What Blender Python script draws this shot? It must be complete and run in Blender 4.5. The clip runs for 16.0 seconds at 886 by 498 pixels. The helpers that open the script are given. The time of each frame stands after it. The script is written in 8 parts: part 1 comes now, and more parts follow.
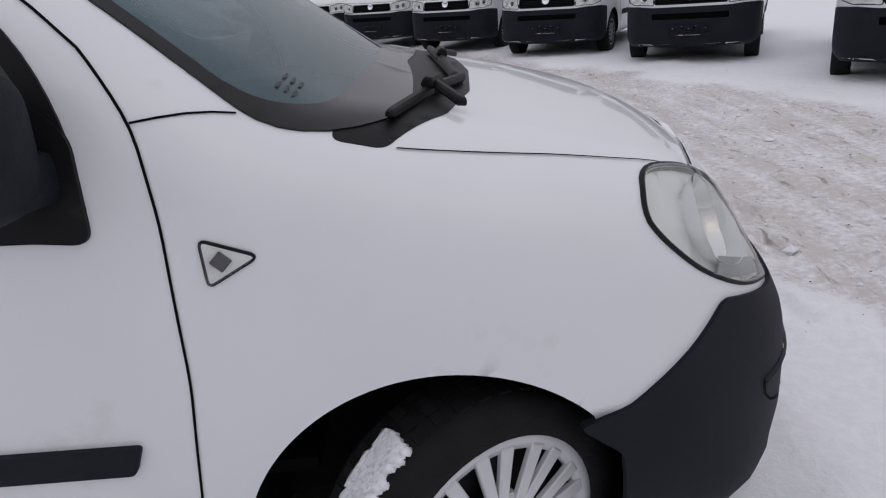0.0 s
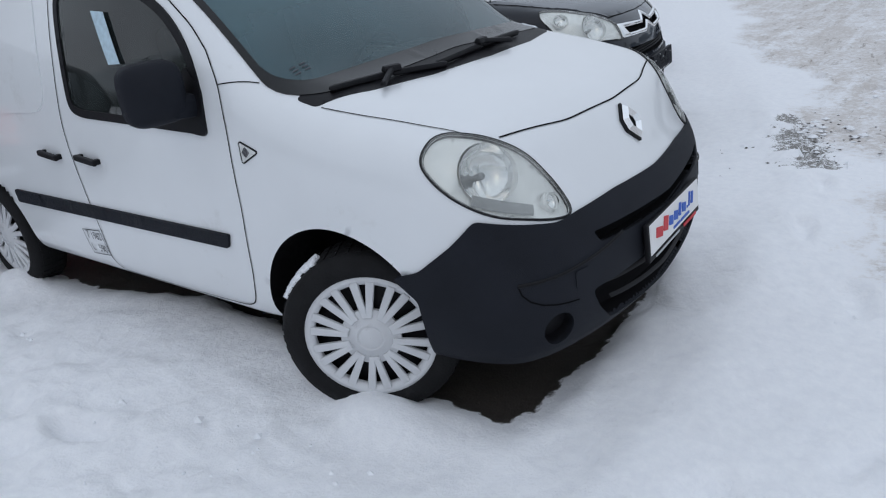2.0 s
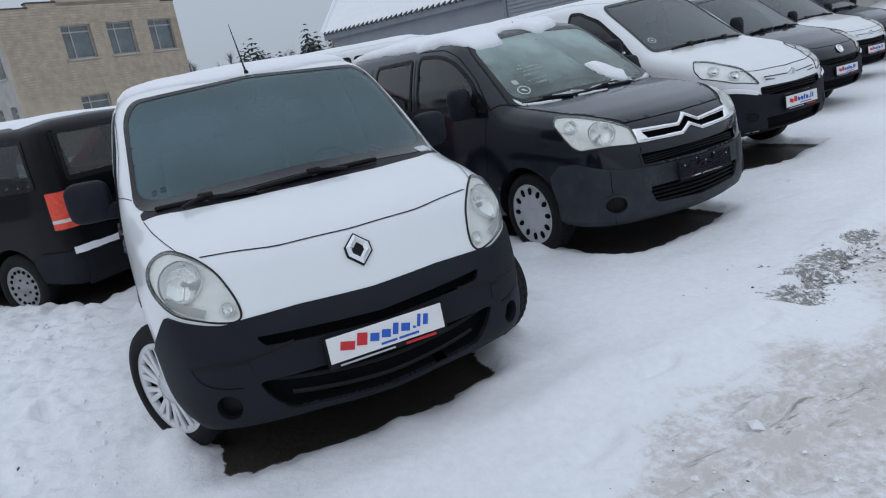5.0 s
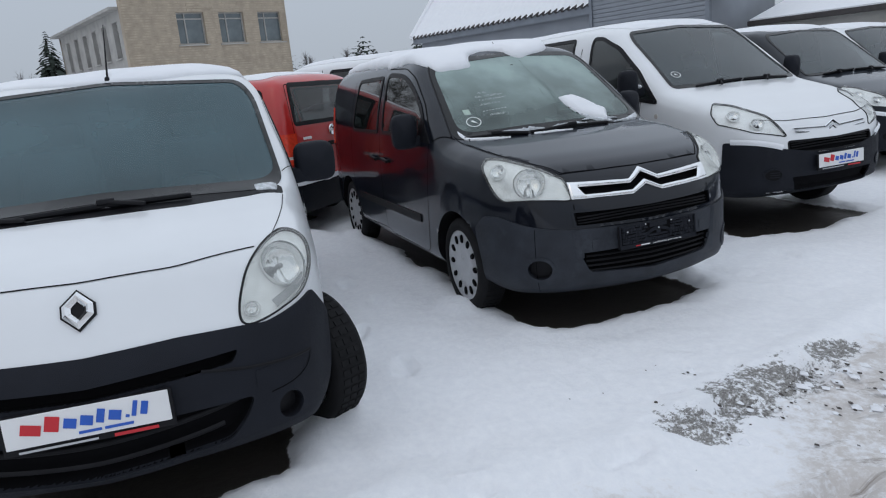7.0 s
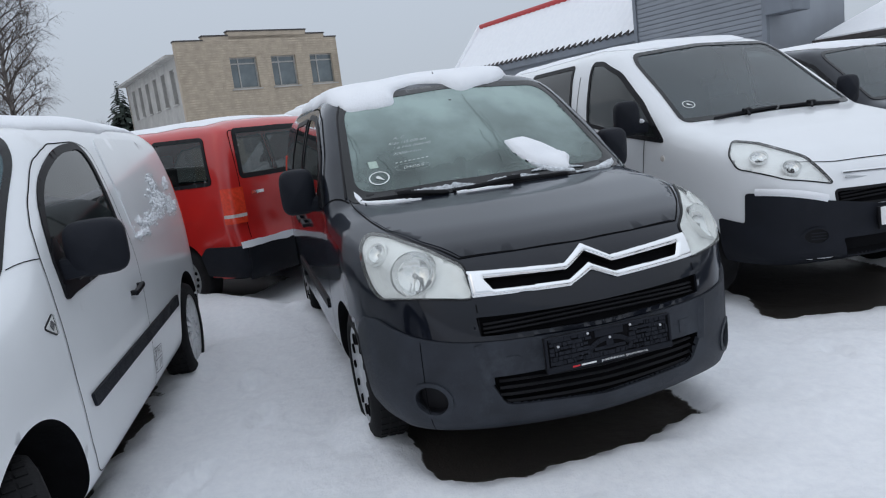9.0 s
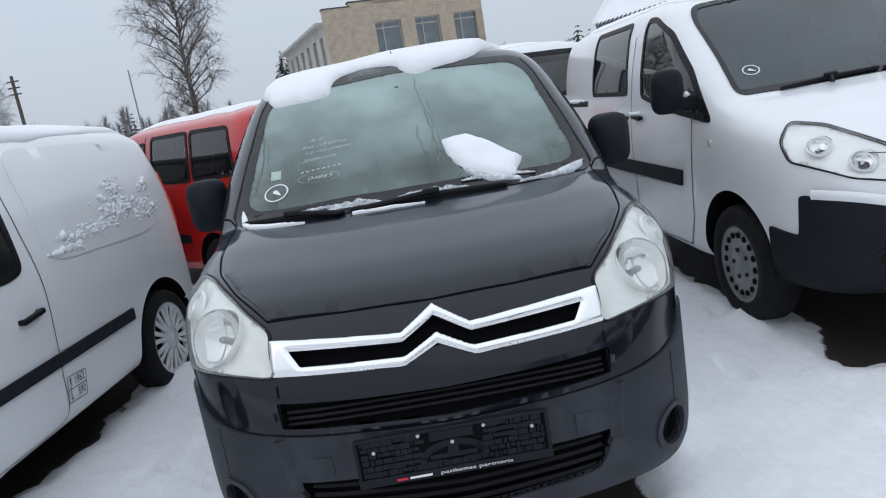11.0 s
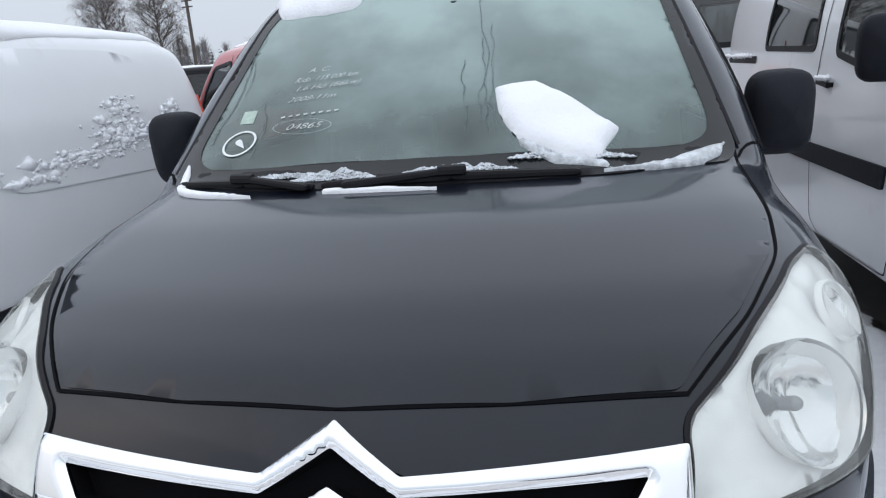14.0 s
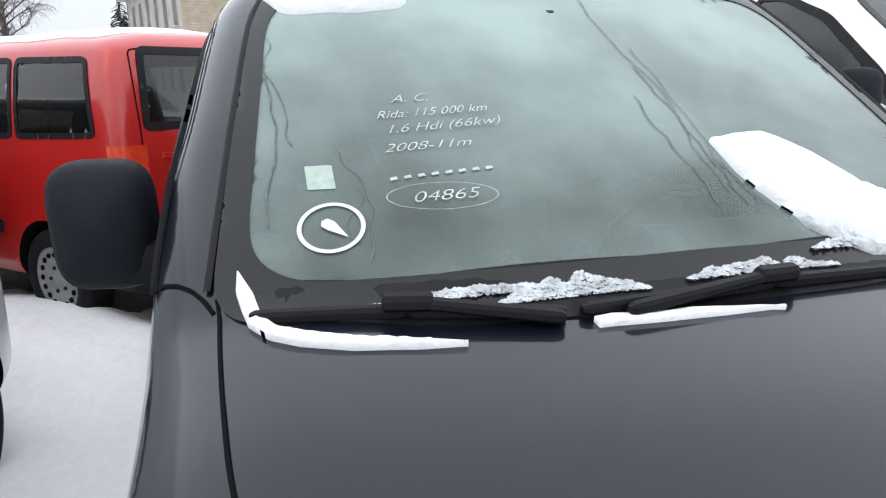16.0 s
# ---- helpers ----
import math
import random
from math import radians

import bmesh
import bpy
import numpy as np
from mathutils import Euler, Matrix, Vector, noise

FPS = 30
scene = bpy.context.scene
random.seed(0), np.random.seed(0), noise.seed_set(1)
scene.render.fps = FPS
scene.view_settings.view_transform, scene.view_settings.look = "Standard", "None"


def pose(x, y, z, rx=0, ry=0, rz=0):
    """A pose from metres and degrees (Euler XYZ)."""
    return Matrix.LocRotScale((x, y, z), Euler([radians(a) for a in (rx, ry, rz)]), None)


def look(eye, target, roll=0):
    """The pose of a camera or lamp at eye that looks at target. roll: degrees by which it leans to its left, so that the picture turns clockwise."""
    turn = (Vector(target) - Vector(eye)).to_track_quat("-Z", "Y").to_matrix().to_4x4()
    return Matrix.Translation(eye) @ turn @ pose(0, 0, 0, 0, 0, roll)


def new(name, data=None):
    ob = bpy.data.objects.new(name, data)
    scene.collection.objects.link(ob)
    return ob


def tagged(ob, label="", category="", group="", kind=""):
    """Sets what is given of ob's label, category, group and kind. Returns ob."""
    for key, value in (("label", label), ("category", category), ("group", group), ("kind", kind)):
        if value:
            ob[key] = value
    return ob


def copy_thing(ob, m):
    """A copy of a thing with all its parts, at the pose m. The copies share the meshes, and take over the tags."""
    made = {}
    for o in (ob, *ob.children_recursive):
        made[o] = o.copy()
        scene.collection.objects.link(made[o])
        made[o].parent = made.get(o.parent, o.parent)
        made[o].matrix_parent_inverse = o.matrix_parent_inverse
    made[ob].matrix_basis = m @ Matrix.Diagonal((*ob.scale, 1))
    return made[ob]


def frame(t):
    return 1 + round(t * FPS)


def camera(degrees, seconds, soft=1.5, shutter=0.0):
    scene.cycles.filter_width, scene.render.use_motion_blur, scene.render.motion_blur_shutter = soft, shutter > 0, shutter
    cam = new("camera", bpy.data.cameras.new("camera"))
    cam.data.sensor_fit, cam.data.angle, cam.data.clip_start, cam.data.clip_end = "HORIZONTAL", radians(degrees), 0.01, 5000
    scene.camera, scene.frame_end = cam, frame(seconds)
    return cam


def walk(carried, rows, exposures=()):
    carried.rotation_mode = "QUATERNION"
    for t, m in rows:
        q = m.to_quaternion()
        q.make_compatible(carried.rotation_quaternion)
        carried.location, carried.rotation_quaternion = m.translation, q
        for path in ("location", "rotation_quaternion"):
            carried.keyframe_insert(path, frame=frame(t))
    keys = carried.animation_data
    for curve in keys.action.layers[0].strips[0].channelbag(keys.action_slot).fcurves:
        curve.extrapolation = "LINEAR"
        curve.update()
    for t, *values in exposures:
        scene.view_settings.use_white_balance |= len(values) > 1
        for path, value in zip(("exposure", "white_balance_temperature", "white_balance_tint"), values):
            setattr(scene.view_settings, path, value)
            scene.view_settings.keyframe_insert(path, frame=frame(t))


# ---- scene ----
from mathutils import geometry

cam = camera(65.2, 16.0, 1.15)
PATH = [
    (0, (-0.033, -1.904, 1.337), (-0.023, -0.037, 0.618), -4.4),
    (0.5, (0.317, -2.106, 1.341), (-0.036, -0.267, 0.638), -3.8),
    (1, (0.705, -2.201, 1.361), (0.096, -0.44, 0.634), -4.5),
    (1.5, (1.104, -2.25, 1.407), (0.318, -0.569, 0.661), -4.5),
    (2, (1.554, -2.322, 1.499), (0.42, -0.875, 0.713), -7.2),
    (2.5, (1.955, -2.21, 1.48), (0.668, -0.85, 0.776), -3.6),
    (3, (2.386, -2.043, 1.52), (0.856, -0.903, 0.92), -6.6),
    (3.5, (2.75, -1.845, 1.55), (1.074, -0.93, 0.956), -7.5),
    (4, (3.018, -1.522, 1.573), (1.339, -0.6, 0.999), -5.8),
    (4.2, (3.128, -1.375, 1.572), (1.434, -0.47, 1.013), -7.0),
    (6.3, (3.456, 0.168, 1.514), (1.602, 0.709, 0.995), -6.5),
    (6.5, (3.367, 0.314, 1.496), (1.511, 0.849, 0.976), -5.0),
    (7, (3.186, 0.636, 1.515), (1.309, 1.146, 1.051), -5.3),
    (7.5, (3.004, 0.981, 1.521), (1.099, 1.347, 1.035), -3.1),
    (8, (2.693, 1.254, 1.44), (0.782, 1.567, 0.941), -5.3),
    (8.5, (2.429, 1.484, 1.485), (0.525, 1.907, 1.044), -5.9),
    (9, (2.155, 1.855, 1.46), (0.213, 2.185, 1.112), -7.0),
    (11.3, (1.447, 3.17, 1.488), (-0.505, 2.987, 1.093), -9.8),
    (11.5, (1.418, 3.255, 1.462), (-0.538, 3.06, 1.097), -10.1),
    (12, (1.333, 3.567, 1.458), (-0.564, 3.054, 1.089), -8.3),
    (12.5, (1.274, 3.611, 1.454), (-0.497, 2.782, 1.032), -8.4),
    (13, (1.088, 3.541, 1.441), (-0.66, 2.704, 0.948), -7.4),
    (13.5, (0.762, 3.36, 1.428), (-1.03, 2.627, 0.926), -3.5),
    (14, (0.383, 3.254, 1.41), (-1.474, 2.716, 0.898), -4.5),
    (14.5, (0.178, 3.083, 1.412), (-1.728, 2.672, 0.967), -2.8),
    (15, (0.064, 2.704, 1.447), (-1.879, 2.523, 1.012), -0.7),
    (15.5, (-0.142, 2.441, 1.414), (-2.079, 2.38, 0.918), -1.9),
    (16, (-0.304, 2.172, 1.458), (-2.221, 2.488, 0.982), -1.1),
]
walk(cam, [(t, look(eye, target, roll)) for t, eye, target, roll in PATH], [(0, -0.30, 6950, 19), (0.6, -0.22, 6700, 15), (1.3, -0.17, 6480, 10), (3.5, -0.13, 6220, 10), (7, -0.06, 6450, 10), (9, 0.1, 6500, 10), (11.5, 0.32, 6500, 10), (12.5, 0.34, 6500, 10), (13, 0.4, 6530, 10), (14.5, 0.58, 6600, 11), (15, 0.68, 6600, 9), (15.5, 0.76, 6800, 8), (16, 0.95, 6950, 11)])

# ---------------------------------------------------------------- world and light
world = bpy.data.worlds.new("overcast_sky")
scene.world = world
world.use_nodes = True
wn, wl = world.node_tree.nodes, world.node_tree.links
wn.clear()
sky = wn.new("ShaderNodeTexSky")
sky.sky_type, sky.sun_disc = "NISHITA", False
sky.sun_elevation, sky.sun_rotation = radians(38), radians(150)
sky.air_density, sky.dust_density = 1.0, 4.0
dim = wn.new("ShaderNodeVectorMath"); dim.operation = "SCALE"; dim.inputs["Scale"].default_value = 0.10
cloud = wn.new("ShaderNodeMix"); cloud.data_type = "RGBA"
cloud.inputs[0].default_value = 0.88
cloud.inputs[7].default_value = (0.625, 0.70, 0.805, 1)
bgd = wn.new("ShaderNodeBackground")
# an overcast dome: brighter overhead than at the horizon
wco, wsp, wup = wn.new("ShaderNodeTexCoord"), wn.new("ShaderNodeSeparateXYZ"), wn.new("ShaderNodeMapRange")
wup.inputs[1].default_value, wup.inputs[2].default_value, wup.inputs[3].default_value, wup.inputs[4].default_value = 0.05, 1.0, 0.77, 1.27
wl.new(wco.outputs["Generated"], wsp.inputs[0]); wl.new(wsp.outputs[2], wup.inputs[0]); wl.new(wup.outputs[0], bgd.inputs["Strength"])
wout = wn.new("ShaderNodeOutputWorld")
wl.new(sky.outputs[0], dim.inputs[0]); wl.new(dim.outputs[0], cloud.inputs[6])
wl.new(cloud.outputs[2], bgd.inputs["Color"]); wl.new(bgd.outputs[0], wout.inputs[0])
sun = new("sun", bpy.data.lights.new("sun", "SUN"))
sun.data.energy, sun.data.angle, sun.data.color = 0.5, radians(170), (1.0, 0.97, 0.94)
sun.matrix_world = look((0, 0, 20), (6.1, -10.6, 4.3))

# ---------------------------------------------------------------- materials


def material(name, rgb, rough=0.5, metal=0.0, coat=0.0, coat_rough=0.04, vary=0.0, scale=8.0, bump=0.0, bump_scale=60.0, spec=0.5, dirt=None, dirt_at=0.6, dirt_scale=3.0, dirt_rough=0.8):
    """A principled surface with grain at two scales, fine relief and, if given, a film of dirt."""
    m = bpy.data.materials.new(name)
    m.use_nodes = True
    n, l = m.node_tree.nodes, m.node_tree.links
    p = n["Principled BSDF"]
    p.inputs["Base Color"].default_value = (*rgb, 1)
    p.inputs["Roughness"].default_value, p.inputs["Metallic"].default_value = rough, metal
    p.inputs["Coat Weight"].default_value, p.inputs["Coat Roughness"].default_value = coat, coat_rough
    p.inputs["Specular IOR Level"].default_value = spec
    co = n.new("ShaderNodeTexCoord")
    colour = None
    if vary > 0:
        a = n.new("ShaderNodeTexNoise"); a.inputs["Scale"].default_value, a.inputs["Detail"].default_value = scale, 6
        l.new(co.outputs["Object"], a.inputs["Vector"])
        r = n.new("ShaderNodeValToRGB")
        r.color_ramp.elements[0].position, r.color_ramp.elements[1].position = 0.3, 0.7
        r.color_ramp.elements[0].color = (*[max(0, c * (1 - vary)) for c in rgb], 1)
        r.color_ramp.elements[1].color = (*[min(1, c * (1 + vary)) for c in rgb], 1)
        l.new(a.outputs["Fac"], r.inputs[0])
        colour = r.outputs[0]
    if dirt:
        d = n.new("ShaderNodeTexNoise"); d.inputs["Scale"].default_value, d.inputs["Detail"].default_value = dirt_scale, 8
        d.inputs["Roughness"].default_value = 0.7
        l.new(co.outputs["Object"], d.inputs["Vector"])
        s = n.new("ShaderNodeMapRange"); s.inputs[1].default_value, s.inputs[2].default_value = dirt_at, dirt_at + 0.2
        l.new(d.outputs["Fac"], s.inputs[0])
        x = n.new("ShaderNodeMix"); x.data_type = "RGBA"
        x.inputs[6].default_value, x.inputs[7].default_value = (*rgb, 1), (*dirt, 1)
        if colour:
            l.new(colour, x.inputs[6])
        l.new(s.outputs[0], x.inputs[0])
        colour = x.outputs[2]
        y = n.new("ShaderNodeMapRange"); y.inputs[3].default_value, y.inputs[4].default_value = rough, dirt_rough
        l.new(s.outputs[0], y.inputs[0]); l.new(y.outputs[0], p.inputs["Roughness"])
    if colour:
        l.new(colour, p.inputs["Base Color"])
    if bump > 0:
        b = n.new("ShaderNodeTexNoise"); b.inputs["Scale"].default_value, b.inputs["Detail"].default_value = bump_scale, 5
        l.new(co.outputs["Object"], b.inputs["Vector"])
        u = n.new("ShaderNodeBump"); u.inputs["Strength"].default_value, u.inputs["Distance"].default_value = bump, 0.01
        l.new(b.outputs["Fac"], u.inputs["Height"]); l.new(u.outputs[0], p.inputs["Normal"])
    return m


def glass(name, tint, film=0.0, film_rgb=(0.3, 0.36, 0.35), film_scale=2.0, film_low=0.35, film_high=0.65, film_base=0.0, gloss=1.0, rise=None):
    """A thin pane: it lets tinted light through, mirrors at grazing angles, and may carry a milky film of frost or
    haze, or one painted to stand in for sky reflection.
    """
    m = bpy.data.materials.new(name)
    m.use_nodes = True
    n, l = m.node_tree.nodes, m.node_tree.links
    n.clear()
    out = n.new("ShaderNodeOutputMaterial")
    t = n.new("ShaderNodeBsdfTransparent"); t.inputs[0].default_value = (*tint, 1)
    g = n.new("ShaderNodeBsdfGlossy"); g.inputs["Roughness"].default_value = 0.03
    d = n.new("ShaderNodeBsdfDiffuse"); d.inputs[0].default_value = (*film_rgb, 1)
    co = n.new("ShaderNodeTexCoord")
    f1 = n.new("ShaderNodeMixShader")
    if film > 0:
        w = n.new("ShaderNodeTexNoise"); w.inputs["Scale"].default_value, w.inputs["Detail"].default_value = film_scale, 5
        l.new(co.outputs["Object"], w.inputs["Vector"])
        r = n.new("ShaderNodeMapRange")
        r.inputs[1].default_value, r.inputs[2].default_value = film_low, film_high
        r.inputs[3].default_value, r.inputs[4].default_value = film_base, film
        l.new(w.outputs["Fac"], r.inputs[0])
        amount = r.outputs[0]
        if rise:
            # mist that gathers towards the top of the pane
            sp = n.new("ShaderNodeSeparateXYZ"); l.new(co.outputs["Object"], sp.inputs[0])
            up = n.new("ShaderNodeMapRange")
            up.inputs[1].default_value, up.inputs[2].default_value = rise[0], rise[1]
            up.inputs[3].default_value, up.inputs[4].default_value = -rise[2] * 0.4, rise[2]
            l.new(sp.outputs[2], up.inputs[0])
            ad = n.new("ShaderNodeMath"); ad.operation = "ADD"; ad.use_clamp = True
            l.new(amount, ad.inputs[0]); l.new(up.outputs[0], ad.inputs[1])
            amount = ad.outputs[0]
        l.new(amount, f1.inputs[0])
    else:
        f1.inputs[0].default_value = film_base
    l.new(t.outputs[0], f1.inputs[1]); l.new(d.outputs[0], f1.inputs[2])
    fr = n.new("ShaderNodeLayerWeight"); fr.inputs["Blend"].default_value = 0.5
    pw = n.new("ShaderNodeMath"); pw.operation = "POWER"; pw.inputs[1].default_value = 4.0
    k = n.new("ShaderNodeMath"); k.operation = "MULTIPLY_ADD"; k.inputs[1].default_value = 0.9 * gloss; k.inputs[2].default_value = 0.055 * gloss; k.use_clamp = True
    l.new(fr.outputs["Facing"], pw.inputs[0]); l.new(pw.outputs[0], k.inputs[0])
    f2 = n.new("ShaderNodeMixShader")
    l.new(k.outputs[0], f2.inputs[0]); l.new(f1.outputs[0], f2.inputs[1]); l.new(g.outputs[0], f2.inputs[2])
    l.new(f2.outputs[0], out.inputs[0])
    return m


WHITE = material("white_paint", (0.76, 0.78, 0.80), 0.28, coat=0.6, vary=0.02, scale=3, dirt=(0.60, 0.60, 0.59), dirt_at=0.62, dirt_scale=2.2, dirt_rough=0.5)
BLACK = material("black_paint", (0.004, 0.0048, 0.0085), 0.35, coat=0.9, coat_rough=0.07, vary=0.2, scale=4, spec=0.12, dirt=(0.010, 0.0105, 0.013), dirt_at=0.56, dirt_scale=3, dirt_rough=0.4)
BLACK.node_tree.nodes["Principled BSDF"].inputs["Coat Tint"].default_value = (0.84, 0.91, 1.0, 1)
BLACK.node_tree.nodes["Principled BSDF"].inputs["Coat IOR"].default_value = 1.42
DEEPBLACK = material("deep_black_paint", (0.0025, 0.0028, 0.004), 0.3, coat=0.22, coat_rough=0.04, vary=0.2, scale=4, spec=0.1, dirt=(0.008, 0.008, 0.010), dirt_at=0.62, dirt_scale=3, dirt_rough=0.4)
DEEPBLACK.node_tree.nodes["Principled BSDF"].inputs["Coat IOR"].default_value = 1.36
RED = material("red_paint", (0.50, 0.016, 0.014), 0.3, coat=0.8, vary=0.06, scale=3, dirt=(0.40, 0.05, 0.04), dirt_at=0.62)
GREYP = material("grey_paint", (0.16, 0.17, 0.18), 0.3, metal=0.4, coat=0.7, vary=0.05)
PLASTIC = material("grained_plastic", (0.012, 0.0138, 0.0195), 0.6, vary=0.15, scale=5, spec=0.16, bump=0.35, bump_scale=420, dirt=(0.022, 0.024, 0.030), dirt_at=0.58, dirt_scale=4)
FADED = material("faded_bumper_plastic", (0.026, 0.030, 0.039), 0.50, vary=0.25, scale=7, spec=0.25, bump=0.3, bump_scale=420, dirt=(0.055, 0.062, 0.074), dirt_at=0.52, dirt_scale=6)
DARK = material("black_plastic", (0.007, 0.007, 0.009), 0.5, spec=0.2, vary=0.2, scale=12, bump=0.1, bump_scale=200)
GAP = material("panel_gap", (0.004, 0.004, 0.005), 0.9, spec=0.1, vary=0.1)
LINER = material("wheel_arch_liner", (0.006, 0.006, 0.007), 0.95, spec=0.1, vary=0.3, scale=9, bump=0.4, bump_scale=30)
RUBBER = material("tyre_rubber", (0.008, 0.008, 0.009), 0.8, spec=0.25, vary=0.3, scale=14, bump=0.25, bump_scale=120, dirt=(0.03, 0.03, 0.031), dirt_at=0.6, dirt_scale=7)
ALLOY = material("silver_wheel_paint", (0.52, 0.53, 0.55), 0.35, metal=0.35, vary=0.06, scale=9, dirt=(0.30, 0.30, 0.30), dirt_at=0.58, dirt_scale=9)
STEEL = material("grey_steel_rim", (0.30, 0.31, 0.32), 0.5, metal=0.5, vary=0.15, scale=12, dirt=(0.14, 0.13, 0.12), dirt_at=0.58)
CAPWHITE = material("pale_wheel_cap", (0.62, 0.63, 0.65), 0.38, coat=0.3, vary=0.05, scale=9, dirt=(0.42, 0.42, 0.42), dirt_at=0.60, dirt_scale=9)
CHROME = material("chrome", (0.86, 0.87, 0.88), 0.08, metal=1.0, vary=0.02)
REFLECT = material("lamp_reflector", (0.80, 0.81, 0.82), 0.10, metal=1.0, vary=0.05, bump=0.12, bump_scale=30)
LAMPBOWL = material("lamp_housing", (0.84, 0.85, 0.85), 0.36, metal=0.25, vary=0.06, scale=12, bump=0.08, bump_scale=22)
MATTWHITE = material("white_plastic", (0.78, 0.78, 0.78), 0.4, vary=0.03)
REDPLATE = material("red_print", (0.55, 0.02, 0.03), 0.5, vary=0.05)
BLUEPLATE = material("blue_print", (0.02, 0.10, 0.48), 0.5, vary=0.05)
INK = material("dark_print", (0.05, 0.05, 0.06), 0.6, vary=0.05)
CHALK = material("white_marker", (0.50, 0.54, 0.53), 0.8, vary=0.3, scale=60)
STICKER = material("white_sticker", (0.72, 0.75, 0.74), 0.6, vary=0.08)
SEAT = material("seat_cloth", (0.035, 0.038, 0.042), 0.9, vary=0.2, scale=30, bump=0.3, bump_scale=300)
DASH = material("dashboard_plastic", (0.05, 0.053, 0.056), 0.65, vary=0.1, bump=0.2, bump_scale=250)
HEADLINE = material("headlining", (0.32, 0.33, 0.33), 0.9, vary=0.08)
FRIT = material("ceramic_border", (0.007, 0.008, 0.009), 0.25, coat=0.2, spec=0.25, vary=0.1, dirt=(0.022, 0.024, 0.026), dirt_at=0.62)
# frost film, with the bluish reflection of the sky put into its colour
WIND_K = glass("frosted_sky_windscreen", (0.50, 0.60, 0.60), film=0.62, film_rgb=(0.10, 0.185, 0.215), film_scale=1.3, film_base=0.34, gloss=0.8)
WIND_B = glass("misted_windscreen", (0.55, 0.63, 0.61), film=0.64, film_rgb=(0.33, 0.43, 0.41), film_scale=3.2, film_base=0.33, gloss=0.75, rise=(1.22, 1.60, 0.44))
# this pale film is the sky's reflection painted on as diffuse colour
WIND_V = glass("windscreen_glass", (0.42, 0.47, 0.47), film=0.42, film_rgb=(0.13, 0.165, 0.18), film_scale=1.5, film_base=0.25, gloss=0.9)
SIDEGLASS = glass("side_window_glass", (0.24, 0.27, 0.27), film=0.12, film_scale=3, film_base=0.03)
DARKGLASS = glass("tinted_window_glass", (0.10, 0.11, 0.11), film_base=0.02)
LENS = glass("lamp_lens", (0.95, 0.96, 0.95), film=0.16, film_rgb=(0.86, 0.87, 0.86), film_scale=5, film_low=0.45, film_high=0.75, film_base=0.02, gloss=0.7)
HAZY = glass("hazed_lamp_lens", (0.94, 0.95, 0.93), film=0.30, film_rgb=(0.84, 0.86, 0.83), film_scale=5, film_low=0.35, film_high=0.75, film_base=0.06, gloss=0.7)
REARGLASS = glass("rear_window_glass", (0.30, 0.33, 0.33), film_base=0.015, gloss=1.2)
TAILRED = material("red_tail_lens", (0.72, 0.055, 0.022), 0.25, coat=0.5, vary=0.15, scale=40)
TAILCLEAR = material("clear_tail_lens", (0.62, 0.58, 0.55), 0.15, coat=1.0, vary=0.1, scale=40)
AMBER = material("amber_lens", (0.5, 0.16, 0.02), 0.2, coat=1.0, vary=0.05)


def snow_material():
    m = bpy.data.materials.new("snow")
    m.use_nodes = True
    n, l = m.node_tree.nodes, m.node_tree.links
    p = n["Principled BSDF"]
    p.inputs["Roughness"].default_value = 0.75
    p.inputs["Subsurface Weight"].default_value, p.inputs["Subsurface Scale"].default_value = 0.0, 0.02
    co = n.new("ShaderNodeTexCoord")
    a = n.new("ShaderNodeTexNoise"); a.inputs["Scale"].default_value, a.inputs["Detail"].default_value = 6, 8
    b = n.new("ShaderNodeTexNoise"); b.inputs["Scale"].default_value, b.inputs["Detail"].default_value = 90, 4
    r = n.new("ShaderNodeValToRGB")
    r.color_ramp.elements[0].color, r.color_ramp.elements[1].color = (0.80, 0.82, 0.86, 1), (0.90, 0.91, 0.93, 1)
    l.new(co.outputs["Object"], a.inputs["Vector"]); l.new(co.outputs["Object"], b.inputs["Vector"])
    l.new(a.outputs["Fac"], r.inputs[0]); l.new(r.outputs[0], p.inputs["Base Color"])
    s = n.new("ShaderNodeMath"); s.operation = "ADD"
    l.new(a.outputs["Fac"], s.inputs[0]); l.new(b.outputs["Fac"], s.inputs[1])
    u = n.new("ShaderNodeBump"); u.inputs["Strength"].default_value, u.inputs["Distance"].default_value = 0.4, 0.008
    l.new(s.outputs[0], u.inputs["Height"]); l.new(u.outputs[0], p.inputs["Normal"])
    return m


SNOW = snow_material()
SLUSH = material("frozen_slush", (0.55, 0.58, 0.61), 0.45, coat=0.3, vary=0.35, scale=45, bump=0.6, bump_scale=90)

# ---------------------------------------------------------------- shape arithmetic
# >>> math


def rounded(pts, r=0.03, n=5):
    """A closed outline with its corners rounded; a corner may bring its own radius as a third number."""
    out, c = [], len(pts)
    for i in range(c):
        p0, p, p1 = (np.array(pts[j % c][:2], float) for j in (i - 1, i, i + 1))
        q = pts[i][2] if len(pts[i]) > 2 else r
        d0, d1 = np.linalg.norm(p0 - p), np.linalg.norm(p1 - p)
        a, b = p + (p0 - p) * min(q / d0, 0.48), p + (p1 - p) * min(q / d1, 0.48)
        if q < 1e-4:
            out.append(tuple(p))
            continue
        for k in range(n + 1):
            t = k / n
            out.append(tuple((1 - t) ** 2 * a + 2 * t * (1 - t) * p + t * t * b))
    return out


